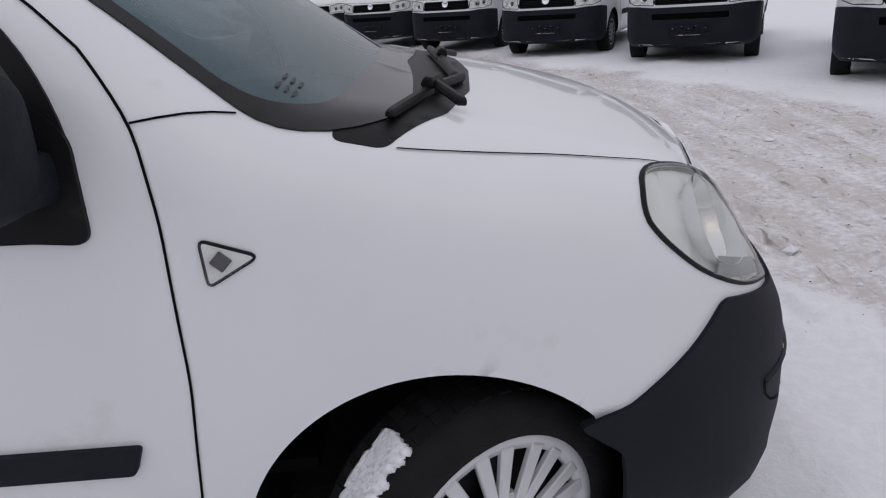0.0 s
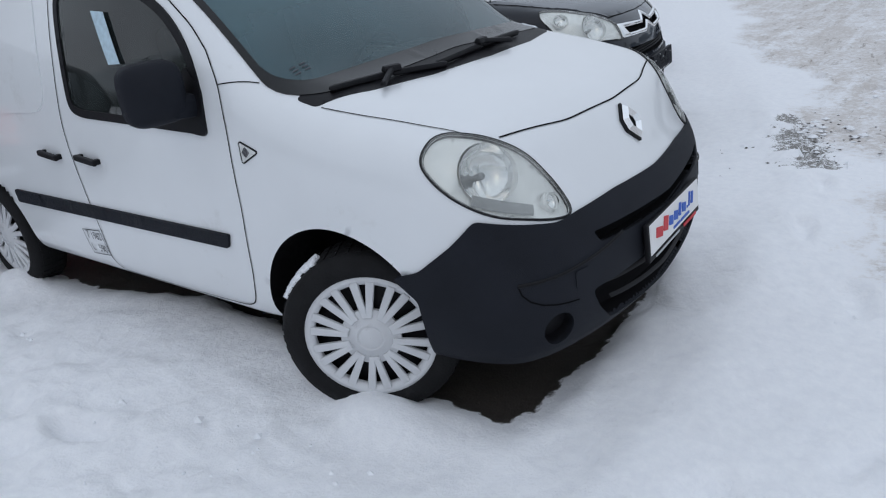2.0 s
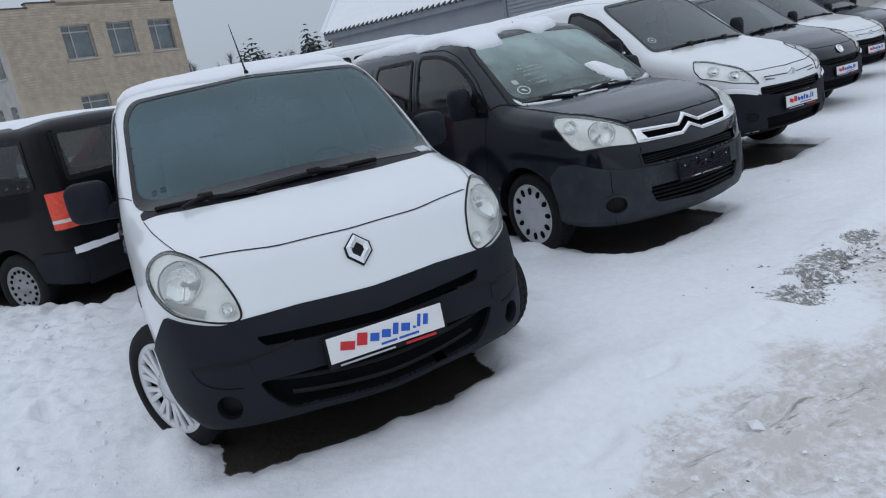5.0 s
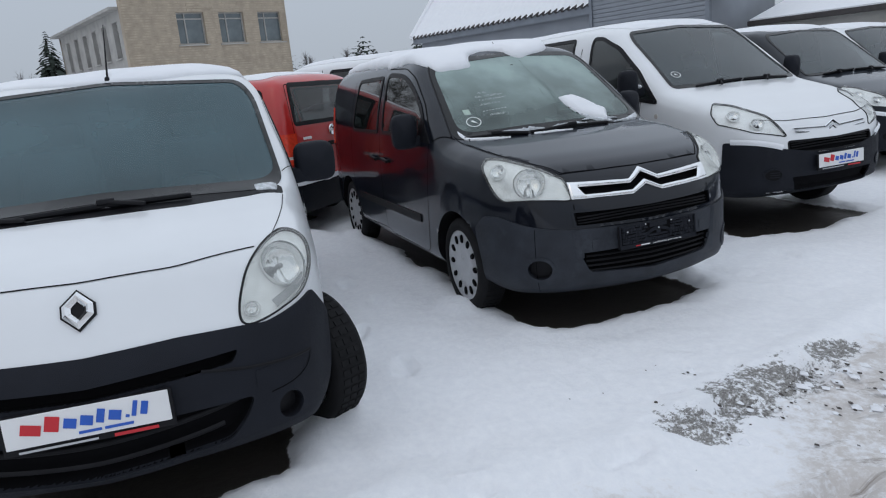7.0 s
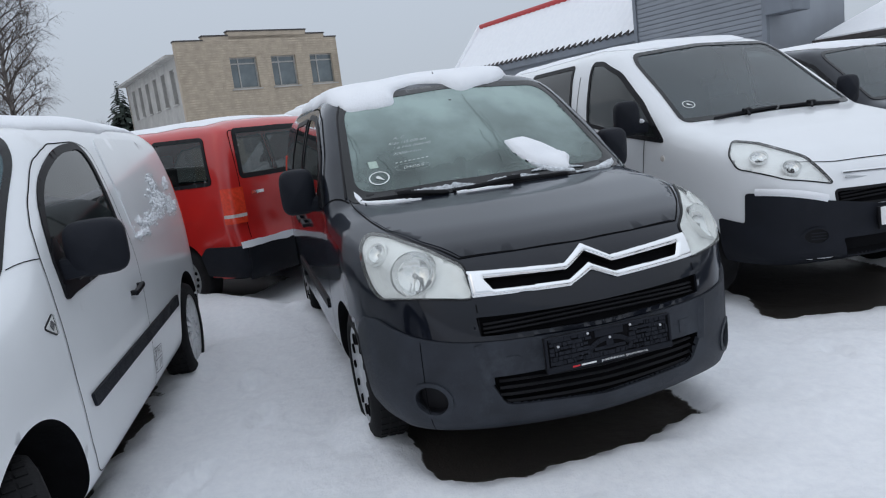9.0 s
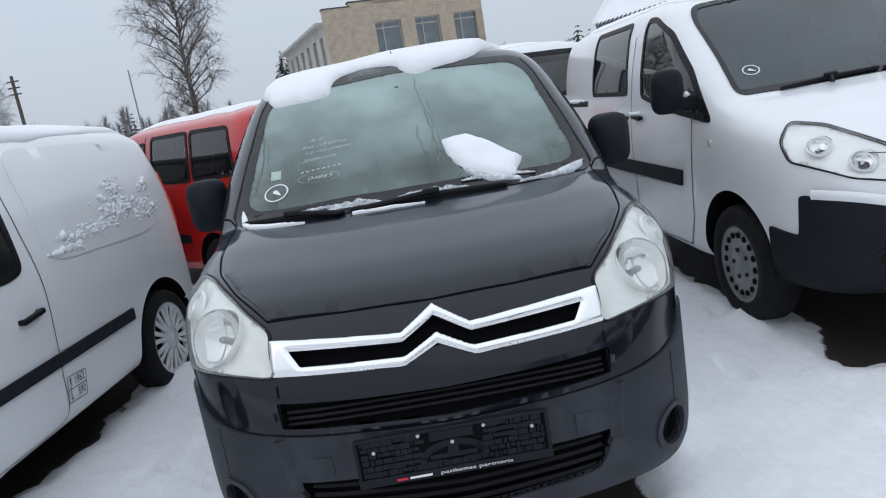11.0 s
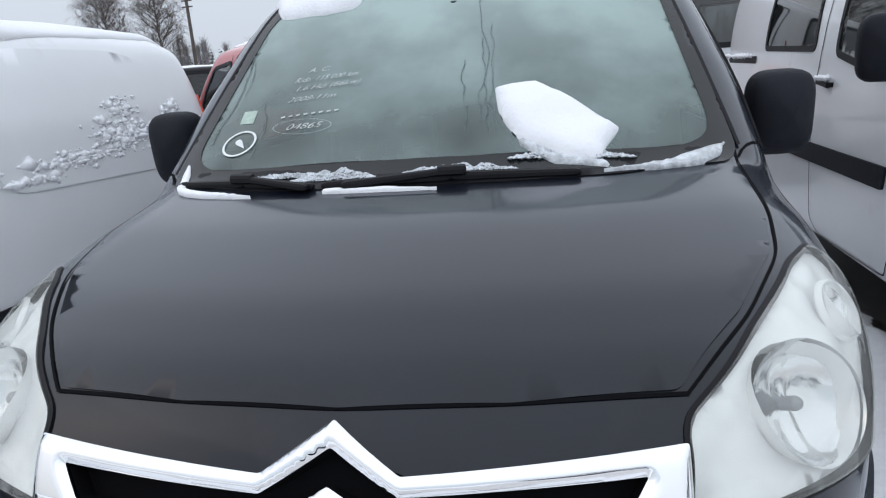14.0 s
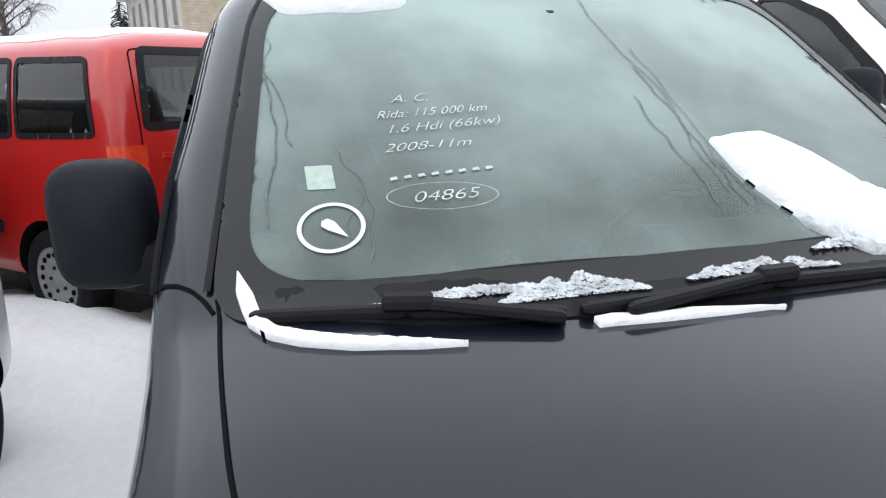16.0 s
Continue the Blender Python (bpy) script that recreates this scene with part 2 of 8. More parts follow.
def dense(poly, step):
    out, c = [], len(poly)
    for i in range(c):
        a, b = np.array(poly[i]), np.array(poly[(i + 1) % c])
        k = max(1, int(np.linalg.norm(b - a) / step))
        out += [tuple(a + (b - a) * j / k) for j in range(k)]
    return out


def inside(poly, x, y):
    x, y = np.asarray(x), np.asarray(y)
    hit = np.zeros(x.shape, bool)
    for (x0, y0), (x1, y1) in zip(poly, poly[1:] + poly[:1]):
        if y0 != y1:
            hit ^= ((y0 > y) != (y1 > y)) & (x < (x1 - x0) * (y - y0) / (y1 - y0) + x0)
    return hit


def distance2(poly, x, y):
    """Signed distance to a closed outline, below zero inside it."""
    best = np.full(x.shape, 1e9)
    for (x0, y0), (x1, y1) in zip(poly, poly[1:] + poly[:1]):
        dx, dy = x1 - x0, y1 - y0
        t = np.clip(((x - x0) * dx + (y - y0) * dy) / (dx * dx + dy * dy + 1e-12), 0, 1)
        best = np.minimum(best, (x - x0 - t * dx) ** 2 + (y - y0 - t * dy) ** 2)
    return np.sqrt(best) * np.where(inside(poly, x, y), -1, 1)


class Table:
    """A signed distance in two coordinates, kept on a fine grid."""

    def __init__(self, poly, lo, hi, step=0.012):
        self.lo, self.step = lo, step
        gx, gy = (np.arange(a, b, step) for a, b in zip(lo, hi))
        self.v = distance2(poly, *np.meshgrid(gx, gy, indexing="ij"))

    def read(self, x, y):
        u, w = (x - self.lo[0]) / self.step, (y - self.lo[1]) / self.step
        i, j = np.clip(u.astype(int), 0, self.v.shape[0] - 2), np.clip(w.astype(int), 0, self.v.shape[1] - 2)
        a, b = np.clip(u - i, -2, 3), np.clip(w - j, -2, 3)
        v = self.v
        return (v[i, j] * (1 - a) + v[i + 1, j] * a) * (1 - b) + (v[i, j + 1] * (1 - a) + v[i + 1, j + 1] * a) * b


def smax(a, b, k):
    h = np.maximum(k - np.abs(a - b), 0) / k
    return np.maximum(a, b) + h * h * k * 0.25


def step(a, b, x):
    t = np.clip((x - a) / (b - a), 0, 1)
    return t * t * (3 - 2 * t)


class Body:
    """A car's outer form: what its side view, plan and cross-section have in common, with soft edges."""

    def __init__(self, side, plan, cross, bow=(0.25, 0.25), soft=(0.24, 0.12), hood=-0.1, wells=(), radius=0.36, axle_z=0.31, inner=0.56, rear_bow=0.03):
        self.side = Table(rounded(side, 0.05), (-4.6, -0.2), (1.4, 2.5))
        self.plan = Table(rounded(plan + [(x, -y) for x, y in reversed(plan)], 0.08), (-4.6, -0.3), (1.4, 1.4))
        self.cross = Table(rounded(cross + [(-y, z) for y, z in reversed(cross)], 0.08), (-0.3, -0.2), (1.4, 2.5))
        self.bow, self.soft, self.hood, self.wells, self.radius, self.axle_z, self.inner, self.rear_bow = bow, soft, hood, wells, radius, axle_z, inner, rear_bow

    def shell(self, p):
        x, y, z = p[..., 0], np.abs(p[..., 1]), p[..., 2]
        front = step(-1.6, -0.3, x)
        b = self.bow[0] + (self.bow[1] - self.bow[0]) * step(0.9, 1.2, z)
        xs = x + front * b * y * y - step(-2.2, -3.2, x) * self.rear_bow * y * y
        k = self.soft[1] + (self.soft[0] - self.soft[1]) * step(self.hood - 0.5, self.hood + 0.1, x)
        return smax(smax(self.side.read(xs, z), self.cross.read(y, z), k), self.plan.read(x, y), 0.10)

    def well(self, p):
        d = np.full(p.shape[:-1], 9.0)
        for a in self.wells:
            d = np.minimum(d, np.hypot(p[..., 0] - a, p[..., 2] - self.axle_z - 0.01) - self.radius)
        return np.maximum(d, self.inner - np.abs(p[..., 1]))

    def whole(self, p):
        return smax(self.shell(p), -self.well(p), 0.012)

    def normal(self, p, f=None, e=0.004):
        f = f or self.shell
        g = np.stack([f(p + d) - f(p - d) for d in np.eye(3) * e], -1)
        return g / (np.linalg.norm(g, axis=-1, keepdims=True) + 1e-12)

    def settle(self, p, f=None, rounds=3):
        f = f or self.shell
        for _ in range(rounds):
            p = p - f(p)[..., None] * self.normal(p, f)
        return p

    def cast(self, o, d):
        """Where rays from o along d first meet the shell."""
        t = np.zeros(o.shape[:-1])
        for _ in range(90):
            t = t + np.clip(self.shell(o + d * t[..., None]), -0.3, 0.3) * 0.85
        return o + d * t[..., None]


class View:
    """A straight look at a body from one side: flat coordinates (a, b) along r and u, seen from out."""

    def __init__(self, out, r, u=(0, 0, 1)):
        self.out, self.r, self.u = (np.array(v, float) / np.linalg.norm(v) for v in (out, r, u))

    def flat(self, p):
        return p @ self.r, p @ self.u

    def place(self, body, a, b):
        o = a[:, None] * self.r + b[:, None] * self.u + 6 * self.out
        return body.cast(o, np.broadcast_to(-self.out, o.shape))

    def faces(self, n):
        return n @ self.out > 0.12


class Round:
    """A look from all round an upright axis at x = at: a is the way round in degrees / 60, b the height."""

    def __init__(self, at):
        self.at = at

    def flat(self, p):
        return np.degrees(np.arctan2(p[..., 1], p[..., 0] - self.at)) / 60, p[..., 2]

    def place(self, body, a, b):
        w = np.radians(a * 60)
        out = np.stack([np.cos(w), np.sin(w), 0 * w], -1)
        o = out * 3 + np.stack([self.at + 0 * w, 0 * w, b], -1)
        return body.cast(o, -out)

    def faces(self, n):
        return n[..., 0] > -0.3


FRONT, REAR = View((1, 0, 0), (0, 1, 0)), View((-1, 0, 0), (0, 1, 0))
LEFT, RIGHT = View((0, 1, 0), (1, 0, 0)), View((0, -1, 0), (1, 0, 0))
TOP = View((0, 0, 1), (1, 0, 0), (0, 1, 0))


def corner(side):
    """A look at the front corner of a car, from its left (1) or right (-1), a little from above."""
    out = np.array((0.62, 0.62 * side, 0.35))
    r = np.array((-0.7071, 0.7071 * side, 0))
    return View(out, r, (-0.2624, -0.2624 * side, 0.9287))


def rear_corner(side):
    """A look at the rear corner of a car, from its left (1) or right (-1)."""
    return View((-0.75, 0.66 * side, 0), (0.66, 0.75 * side, 0))


# <<< math

# ---------------------------------------------------------------- builders


def link_mesh(name, verts, faces, mat, parent=None, label="", smooth=True):
    me = bpy.data.meshes.new(name)
    me.from_pydata([tuple(v) for v in verts], [], [tuple(int(i) for i in f) for f in faces])
    me.materials.append(mat)
    if smooth:
        me.polygons.foreach_set("use_smooth", [True] * len(me.polygons))
    me.update()
    ob = new(name, me)
    ob.parent = parent
    return tagged(ob, label)


def part(name, bm, mat, parent, label="", smooth=False):
    me = bpy.data.meshes.new(name)
    bm.normal_update()
    bm.to_mesh(me)
    bm.free()
    me.materials.append(mat)
    if smooth:
        me.polygons.foreach_set("use_smooth", [True] * len(me.polygons))
    ob = new(name, me)
    ob.parent = parent
    return tagged(ob, label)


def thing(name, label, category, at=Matrix(), group="", kind=""):
    ob = new(name)
    ob.empty_display_size = 0.2
    ob.matrix_basis = at
    return tagged(ob, label, category, group, kind)


def block(bm, size, at=(0, 0, 0), turn=(0, 0, 0), bevel=0.0, seg=2, taper=None):
    """Adds a box, its edges bevelled, to bm."""
    got = bmesh.ops.create_cube(bm, size=1)["verts"]
    for v in got:
        v.co = Vector((v.co.x * size[0], v.co.y * size[1], v.co.z * size[2]))
        if taper and v.co.z > 0:
            v.co.x *= taper[0]; v.co.y *= taper[1]
    if bevel > 0:
        edges = list({e for v in got for e in v.link_edges})
        new_geo = bmesh.ops.bevel(bm, geom=edges, offset=bevel, segments=seg, affect="EDGES", profile=0.6)
        got = list({v for f in new_geo["faces"] for v in f.verts} | {v for v in got if v.is_valid})
    bmesh.ops.transform(bm, matrix=pose(*at, *turn), verts=got)
    return bm


def rod(bm, a, b, r0, r1=None, n=10):
    a, b = Vector(a), Vector(b)
    m = Matrix.Translation((a + b) / 2) @ (b - a).to_track_quat("Z", "Y").to_matrix().to_4x4()
    bmesh.ops.create_cone(bm, cap_ends=True, segments=n, radius1=r0, radius2=r0 if r1 is None else r1, depth=(b - a).length, matrix=m)
    return bm


BOX = [(x, y, z) for x in (-0.5, 0.5) for y in (-0.5, 0.5) for z in (-0.5, 0.5)]
BOX_FACES = [(0, 1, 3, 2), (4, 6, 7, 5), (0, 4, 5, 1), (2, 3, 7, 6), (0, 2, 6, 4), (1, 5, 7, 3)]


def add_box(v, f, size, m):
    """A plain small box, added to lists of corners and faces."""
    k = len(v)
    v.extend(m @ Vector((a * size[0], b * size[1], c * size[2])) for a, b, c in BOX)
    f.extend(tuple(k + i for i in q) for q in BOX_FACES)


def add_tube(v, f, a, b, r0, r1, n=4):
    """A tapered twig, added to lists of corners and faces."""
    d = (b - a).normalized()
    e = d.orthogonal().normalized()
    g = d.cross(e)
    k = len(v)
    for i in range(n):
        w = 2 * math.pi * i / n
        o = e * math.cos(w) + g * math.sin(w)
        v.append(a + o * r0); v.append(b + o * r1)
    f.extend((k + 2 * i, k + 2 * ((i + 1) % n), k + 2 * ((i + 1) % n) + 1, k + 2 * i + 1) for i in range(n))


def add_crumb(v, f, at, size, rng):
    """An uneven crumb with eight faces."""
    k = len(v)
    v.extend(Vector(at) + Vector((a * size[0], b * size[1], c * size[2])) * rng.uniform(0.7, 1.25) for a, b, c in ((1, 0, 0), (0, 1, 0), (-1, 0, 0), (0, -1, 0), (0, 0, 1), (0, 0, -1)))
    f.extend((k + a, k + b, k + c) for a, b, c in ((0, 1, 4), (1, 2, 4), (2, 3, 4), (3, 0, 4), (1, 0, 5), (2, 1, 5), (3, 2, 5), (0, 3, 5)))


def lathe(profile, n=40, axis="y"):
    """A turned form from (radius, along) pairs round the y axis (or x)."""
    verts, faces, k = [], [], len(profile)
    for i in range(n):
        w = 2 * math.pi * i / n
        for r, y in profile:
            c, s = r * math.cos(w), r * math.sin(w)
            verts.append((c, y, s) if axis == "y" else (y, c, s))
    for i in range(n):
        for j in range(k - 1):
            a, b = i * k + j, ((i + 1) % n) * k + j
            faces.append((a, a + 1, b + 1, b))
    return verts, faces


def triangles(poly, holes, spacing):
    """Flat triangles that fill an outline and leave its holes open."""
    pts, edges = [], []
    for loop in [poly, *holes]:
        k = len(pts)
        pts += loop
        edges += [(k + i, k + (i + 1) % len(loop)) for i in range(len(loop))]
    a = np.array(poly)
    lo, hi = a.min(0), a.max(0)
    gx, gy = np.meshgrid(np.arange(lo[0], hi[0], spacing) + spacing * 0.37, np.arange(lo[1], hi[1], spacing) + spacing * 0.41)
    gx, gy = gx.ravel(), gy.ravel()
    ok = inside(poly, gx, gy)
    for h in holes:
        ok &= ~inside(h, gx, gy)
    rim = np.array(pts)
    gx, gy = gx[ok], gy[ok]
    if len(gx):
        near = np.min((gx[:, None] - rim[None, :, 0]) ** 2 + (gy[:, None] - rim[None, :, 1]) ** 2, 1) > (0.4 * spacing) ** 2
        pts = pts + list(zip(gx[near], gy[near]))
    co, _, fa, *_ = geometry.delaunay_2d_cdt([Vector((float(p[0]), float(p[1]))) for p in pts], edges, [], 0, 1e-6)
    co = np.array([tuple(c) for c in co])
    fa = np.array([f for f in fa if len(f) == 3])
    mid = co[fa].mean(1)
    ok = inside(poly, mid[:, 0], mid[:, 1])
    for h in holes:
        ok &= ~inside(h, mid[:, 0], mid[:, 1])
    return co, fa[ok]


def panel(name, body, view, poly, mat, parent, off=0.004, deep=0.012, spacing=0.05, holes=(), label="", rough=None, mid_off=0.0, crisp=True):
    """A piece that lies on a body's skin within an outline, off proud of it, with edges that reach deep below its face. mid_off: how much further its middle bulges. crisp: whether its rim is sharp."""
    fine = spacing * 0.5
    poly, holes = dense(poly, fine), [dense(h, fine) for h in holes]
    co, fa = triangles(poly, holes, spacing)
    p = view.place(body, co[:, 0], co[:, 1])
    n = body.normal(p)
    lift = np.full(len(p), off)
    if mid_off:
        e = -distance2(poly, co[:, 0], co[:, 1])
        lift = lift + mid_off * np.sqrt(np.clip(e / max(e.max(), 1e-6), 0, 1))
    if rough:
        lift = lift + rough(co, poly)
    top = p + n * lift[:, None]
    # outward winding
    t = top[fa]
    g = np.cross(t[:, 1] - t[:, 0], t[:, 2] - t[:, 0])
    flip = (g * n[fa[:, 0]]).sum(1) < 0
    fa[flip] = fa[flip][:, ::-1]
    count = {}
    for f in fa:
        for a, b in ((f[0], f[1]), (f[1], f[2]), (f[2], f[0])):
            count[(a, b)] = count.get((a, b), 0) + 1
    rim = [(a, b) for a, b in count if (b, a) not in count]
    verts, faces = list(top), [tuple(f) for f in fa]
    under = {}
    edge = {}
    for v in sorted({a for e in rim for a in e}):
        edge[v] = len(verts) if crisp else v
        under[v] = len(verts) + crisp
        verts += [top[v]] * crisp + [p[v] + n[v] * (off - deep)]
    faces += [(edge[b], edge[a], under[a], under[b]) for a, b in rim]
    return link_mesh(name, verts, faces, mat, parent, label)


def strip(name, body, pts, mat, parent, width=0.006, off=0.0025, label="", step_len=0.03, high=0.0):
    """A narrow band that follows a line on the body's skin; high makes it a raised ridge."""
    pts = np.array(pts, float)
    seg = np.linalg.norm(np.diff(pts, axis=0), axis=1)
    s = np.r_[0, np.cumsum(seg)]
    m = max(3, int(s[-1] / step_len))
    q = np.stack([np.interp(np.linspace(0, s[-1], m), s, pts[:, i]) for i in range(3)], -1)
    for _ in range(2):
        q[1:-1] = (q[:-2] + 2 * q[1:-1] + q[2:]) / 4
    q = body.settle(q)
    n = body.normal(q)
    t = np.gradient(q, axis=0)
    side = np.cross(t, n)
    side /= np.linalg.norm(side, axis=1, keepdims=True) + 1e-9
    a, b = q + side * width / 2 + n * off, q - side * width / 2 + n * off
    if high:
        c = q + n * (off + high)
        verts = np.concatenate([a, c, b])
        faces = [f for i in range(m - 1) for f in ((i, i + 1, m + i + 1, m + i), (m + i, m + i + 1, 2 * m + i + 1, 2 * m + i))]
    else:
        verts = np.concatenate([a, b])
        faces = [(i, i + 1, m + i + 1, m + i) for i in range(m - 1)]
    return link_mesh(name, verts, faces, mat, parent, label)


def nets(f, lo, hi, h):
    """A quad skin of the form f < 0."""
    ax = [np.arange(a, b + h, h) for a, b in zip(lo, hi)]
    grid = np.stack(np.meshgrid(*ax, indexing="ij"), -1)
    v = f(grid)
    neg = v < 0
    shape = np.array(v.shape) - 1
    total, count = np.zeros((*shape, 3)), np.zeros(shape)
    offs = [(i, j, k) for i in (0, 1) for j in (0, 1) for k in (0, 1)]
    cut = lambda a, o: a[o[0]:o[0] + shape[0], o[1]:o[1] + shape[1], o[2]:o[2] + shape[2]]
    for o in offs:
        for axis in range(3):
            if o[axis] == 0:
                e = list(o); e[axis] = 1
                va, vb = cut(v, o), cut(v, e)
                cross = (va < 0) != (vb < 0)
                t = np.where(cross, va / np.where(va == vb, 1, va - vb), 0)
                pt = np.array(o, float) + t[..., None] * np.eye(3)[axis]
                total += pt * cross[..., None]
                count += cross
    act = count > 0
    idx = np.full(shape, -1)
    idx[act] = np.arange(act.sum())
    cell = np.stack(np.nonzero(act), -1)
    verts = np.array(lo) + h * (cell + total[act] / count[act][:, None])
    faces = []
    for axis in range(3):
        b, c = [k for k in range(3) if k != axis]
        sl0, sl1 = [slice(None)] * 3, [slice(None)] * 3
        sl0[axis], sl1[axis] = slice(0, -1), slice(1, None)
        chg = neg[tuple(sl0)] != neg[tuple(sl1)]
        i = np.stack(np.nonzero(chg), -1)
        i = i[(i[:, b] > 0) & (i[:, c] > 0) & (i[:, b] < shape[b]) & (i[:, c] < shape[c])]
        ins = neg[i[:, 0], i[:, 1], i[:, 2]]
        eb, ec = np.eye(3, dtype=int)[b], np.eye(3, dtype=int)[c]
        q = [idx[tuple((i - d).T)] for d in (eb + ec, ec, 0 * eb, eb)]
        q = np.stack(q, -1)
        turn = ins if axis != 1 else ~ins
        q = np.where(turn[:, None], q, q[:, ::-1])
        faces.append(q)
    return verts, np.concatenate(faces)


def skin(body, parent, mat, h, cuts=(), paint_label=""):
    """Meshes a body: its painted shell, the liners of its wheel arches and its underside, with window openings cut out."""
    verts, faces = nets(body.whole, (-4.4, -1.1, 0.1), (1.25, 1.1, 2.3), h)
    verts = body.settle(verts, body.whole, 2)
    # a clean edge where arch and shell meet
    rim = np.nonzero((np.abs(body.shell(verts)) < 0.7 * h) & (np.abs(body.well(verts)) < 0.7 * h))[0]
    before = verts[rim].copy()
    for _ in range(4):
        q = body.settle(verts[rim], body.shell, 1)
        away = np.stack([q[:, 0], 0 * q[:, 0], q[:, 2] - body.axle_z - 0.01], -1)
        ax = np.array(body.wells)[np.argmin(np.abs(q[:, :1] - np.array(body.wells)), axis=1)]
        away[:, 0] -= ax
        away /= np.linalg.norm(away, axis=1, keepdims=True)
        verts[rim] = q - away * body.well(q)[:, None]
    strayed = np.linalg.norm(verts[rim] - before, axis=1) > 0.9 * h
    verts[rim[strayed]] = before[strayed]
    mid = verts[faces].mean(1)
    nor = body.normal(mid)
    keep = np.ones(len(faces), bool)
    for view, poly in cuts:
        a, b = view.flat(mid)
        gone = keep & inside(poly, a, b) & view.faces(nor)
        keep &= ~gone
        # the edge of the opening follows its outline
        edge = np.intersect1d(faces[gone], faces[keep])
        if len(edge):
            line = np.array(dense(poly, 0.006))
            ea, eb = view.flat(verts[edge])
            near = np.argmin((ea[:, None] - line[None, :, 0]) ** 2 + (eb[:, None] - line[None, :, 1]) ** 2, axis=1)
            q = view.place(body, line[near, 0], line[near, 1])
            ok = np.linalg.norm(q - verts[edge], axis=1) < 1.8 * h
            verts[edge[ok]] = q[ok]
    faces, mid, nor = faces[keep], mid[keep], nor[keep]
    lined = (body.shell(mid) < -0.004) & (body.well(verts[faces]).max(1) < 0.3 * h)
    under = (~lined) & (nor[:, 2] < -0.75) & (mid[:, 2] < 0.34)
    made = []
    groups = [("body", ~lined & ~under, mat, paint_label), ("underbody", under, LINER, "")]
    for ax in body.wells:
        for s in (1, -1):
            groups.append(("wheel_arch", lined & (mid[:, 1] * s > 0) & (np.abs(mid[:, 0] - ax) < 0.7), LINER, ""))
    for name, pick, m, lab in groups:
        f = faces[pick]
        if len(f):
            used, inv = np.unique(f, return_inverse=True)
            made.append(link_mesh(name, verts[used], inv.reshape(-1, 4), m, parent, lab))
    return made


def window(body, view, poly, parent, name="window", glass_mat=None, border=0.035, border_mat=None, spacing=0.06, deep=0.02):
    """A pane with its dark border over an opening in the skin. Returns the cut that the skin needs."""
    a = np.array(poly)
    inner = shrink(poly, border)
    w = panel(name, body, view, inner, glass_mat, parent, off=0.0005, deep=0.002, spacing=0.04)
    w.visible_shadow = False
    panel("window_border", body, view, poly, border_mat or FRIT, w, off=0.006, deep=deep, spacing=0.03, holes=[shrink(poly, border * 1.1)])
    return view, shrink(poly, border * 0.30)


def shrink(poly, d):
    """The outline moved inwards by d."""
    p = np.array(poly, float)
    area = np.sum(p[:, 0] * np.roll(p[:, 1], -1) - np.roll(p[:, 0], -1) * p[:, 1])
    t = np.roll(p, -1, 0) - np.roll(p, 1, 0)
    t /= np.linalg.norm(t, axis=1, keepdims=True) + 1e-9
    n = np.stack([-t[:, 1], t[:, 0]], -1) * (1 if area > 0 else -1)
    return [tuple(v) for v in p + n * d]


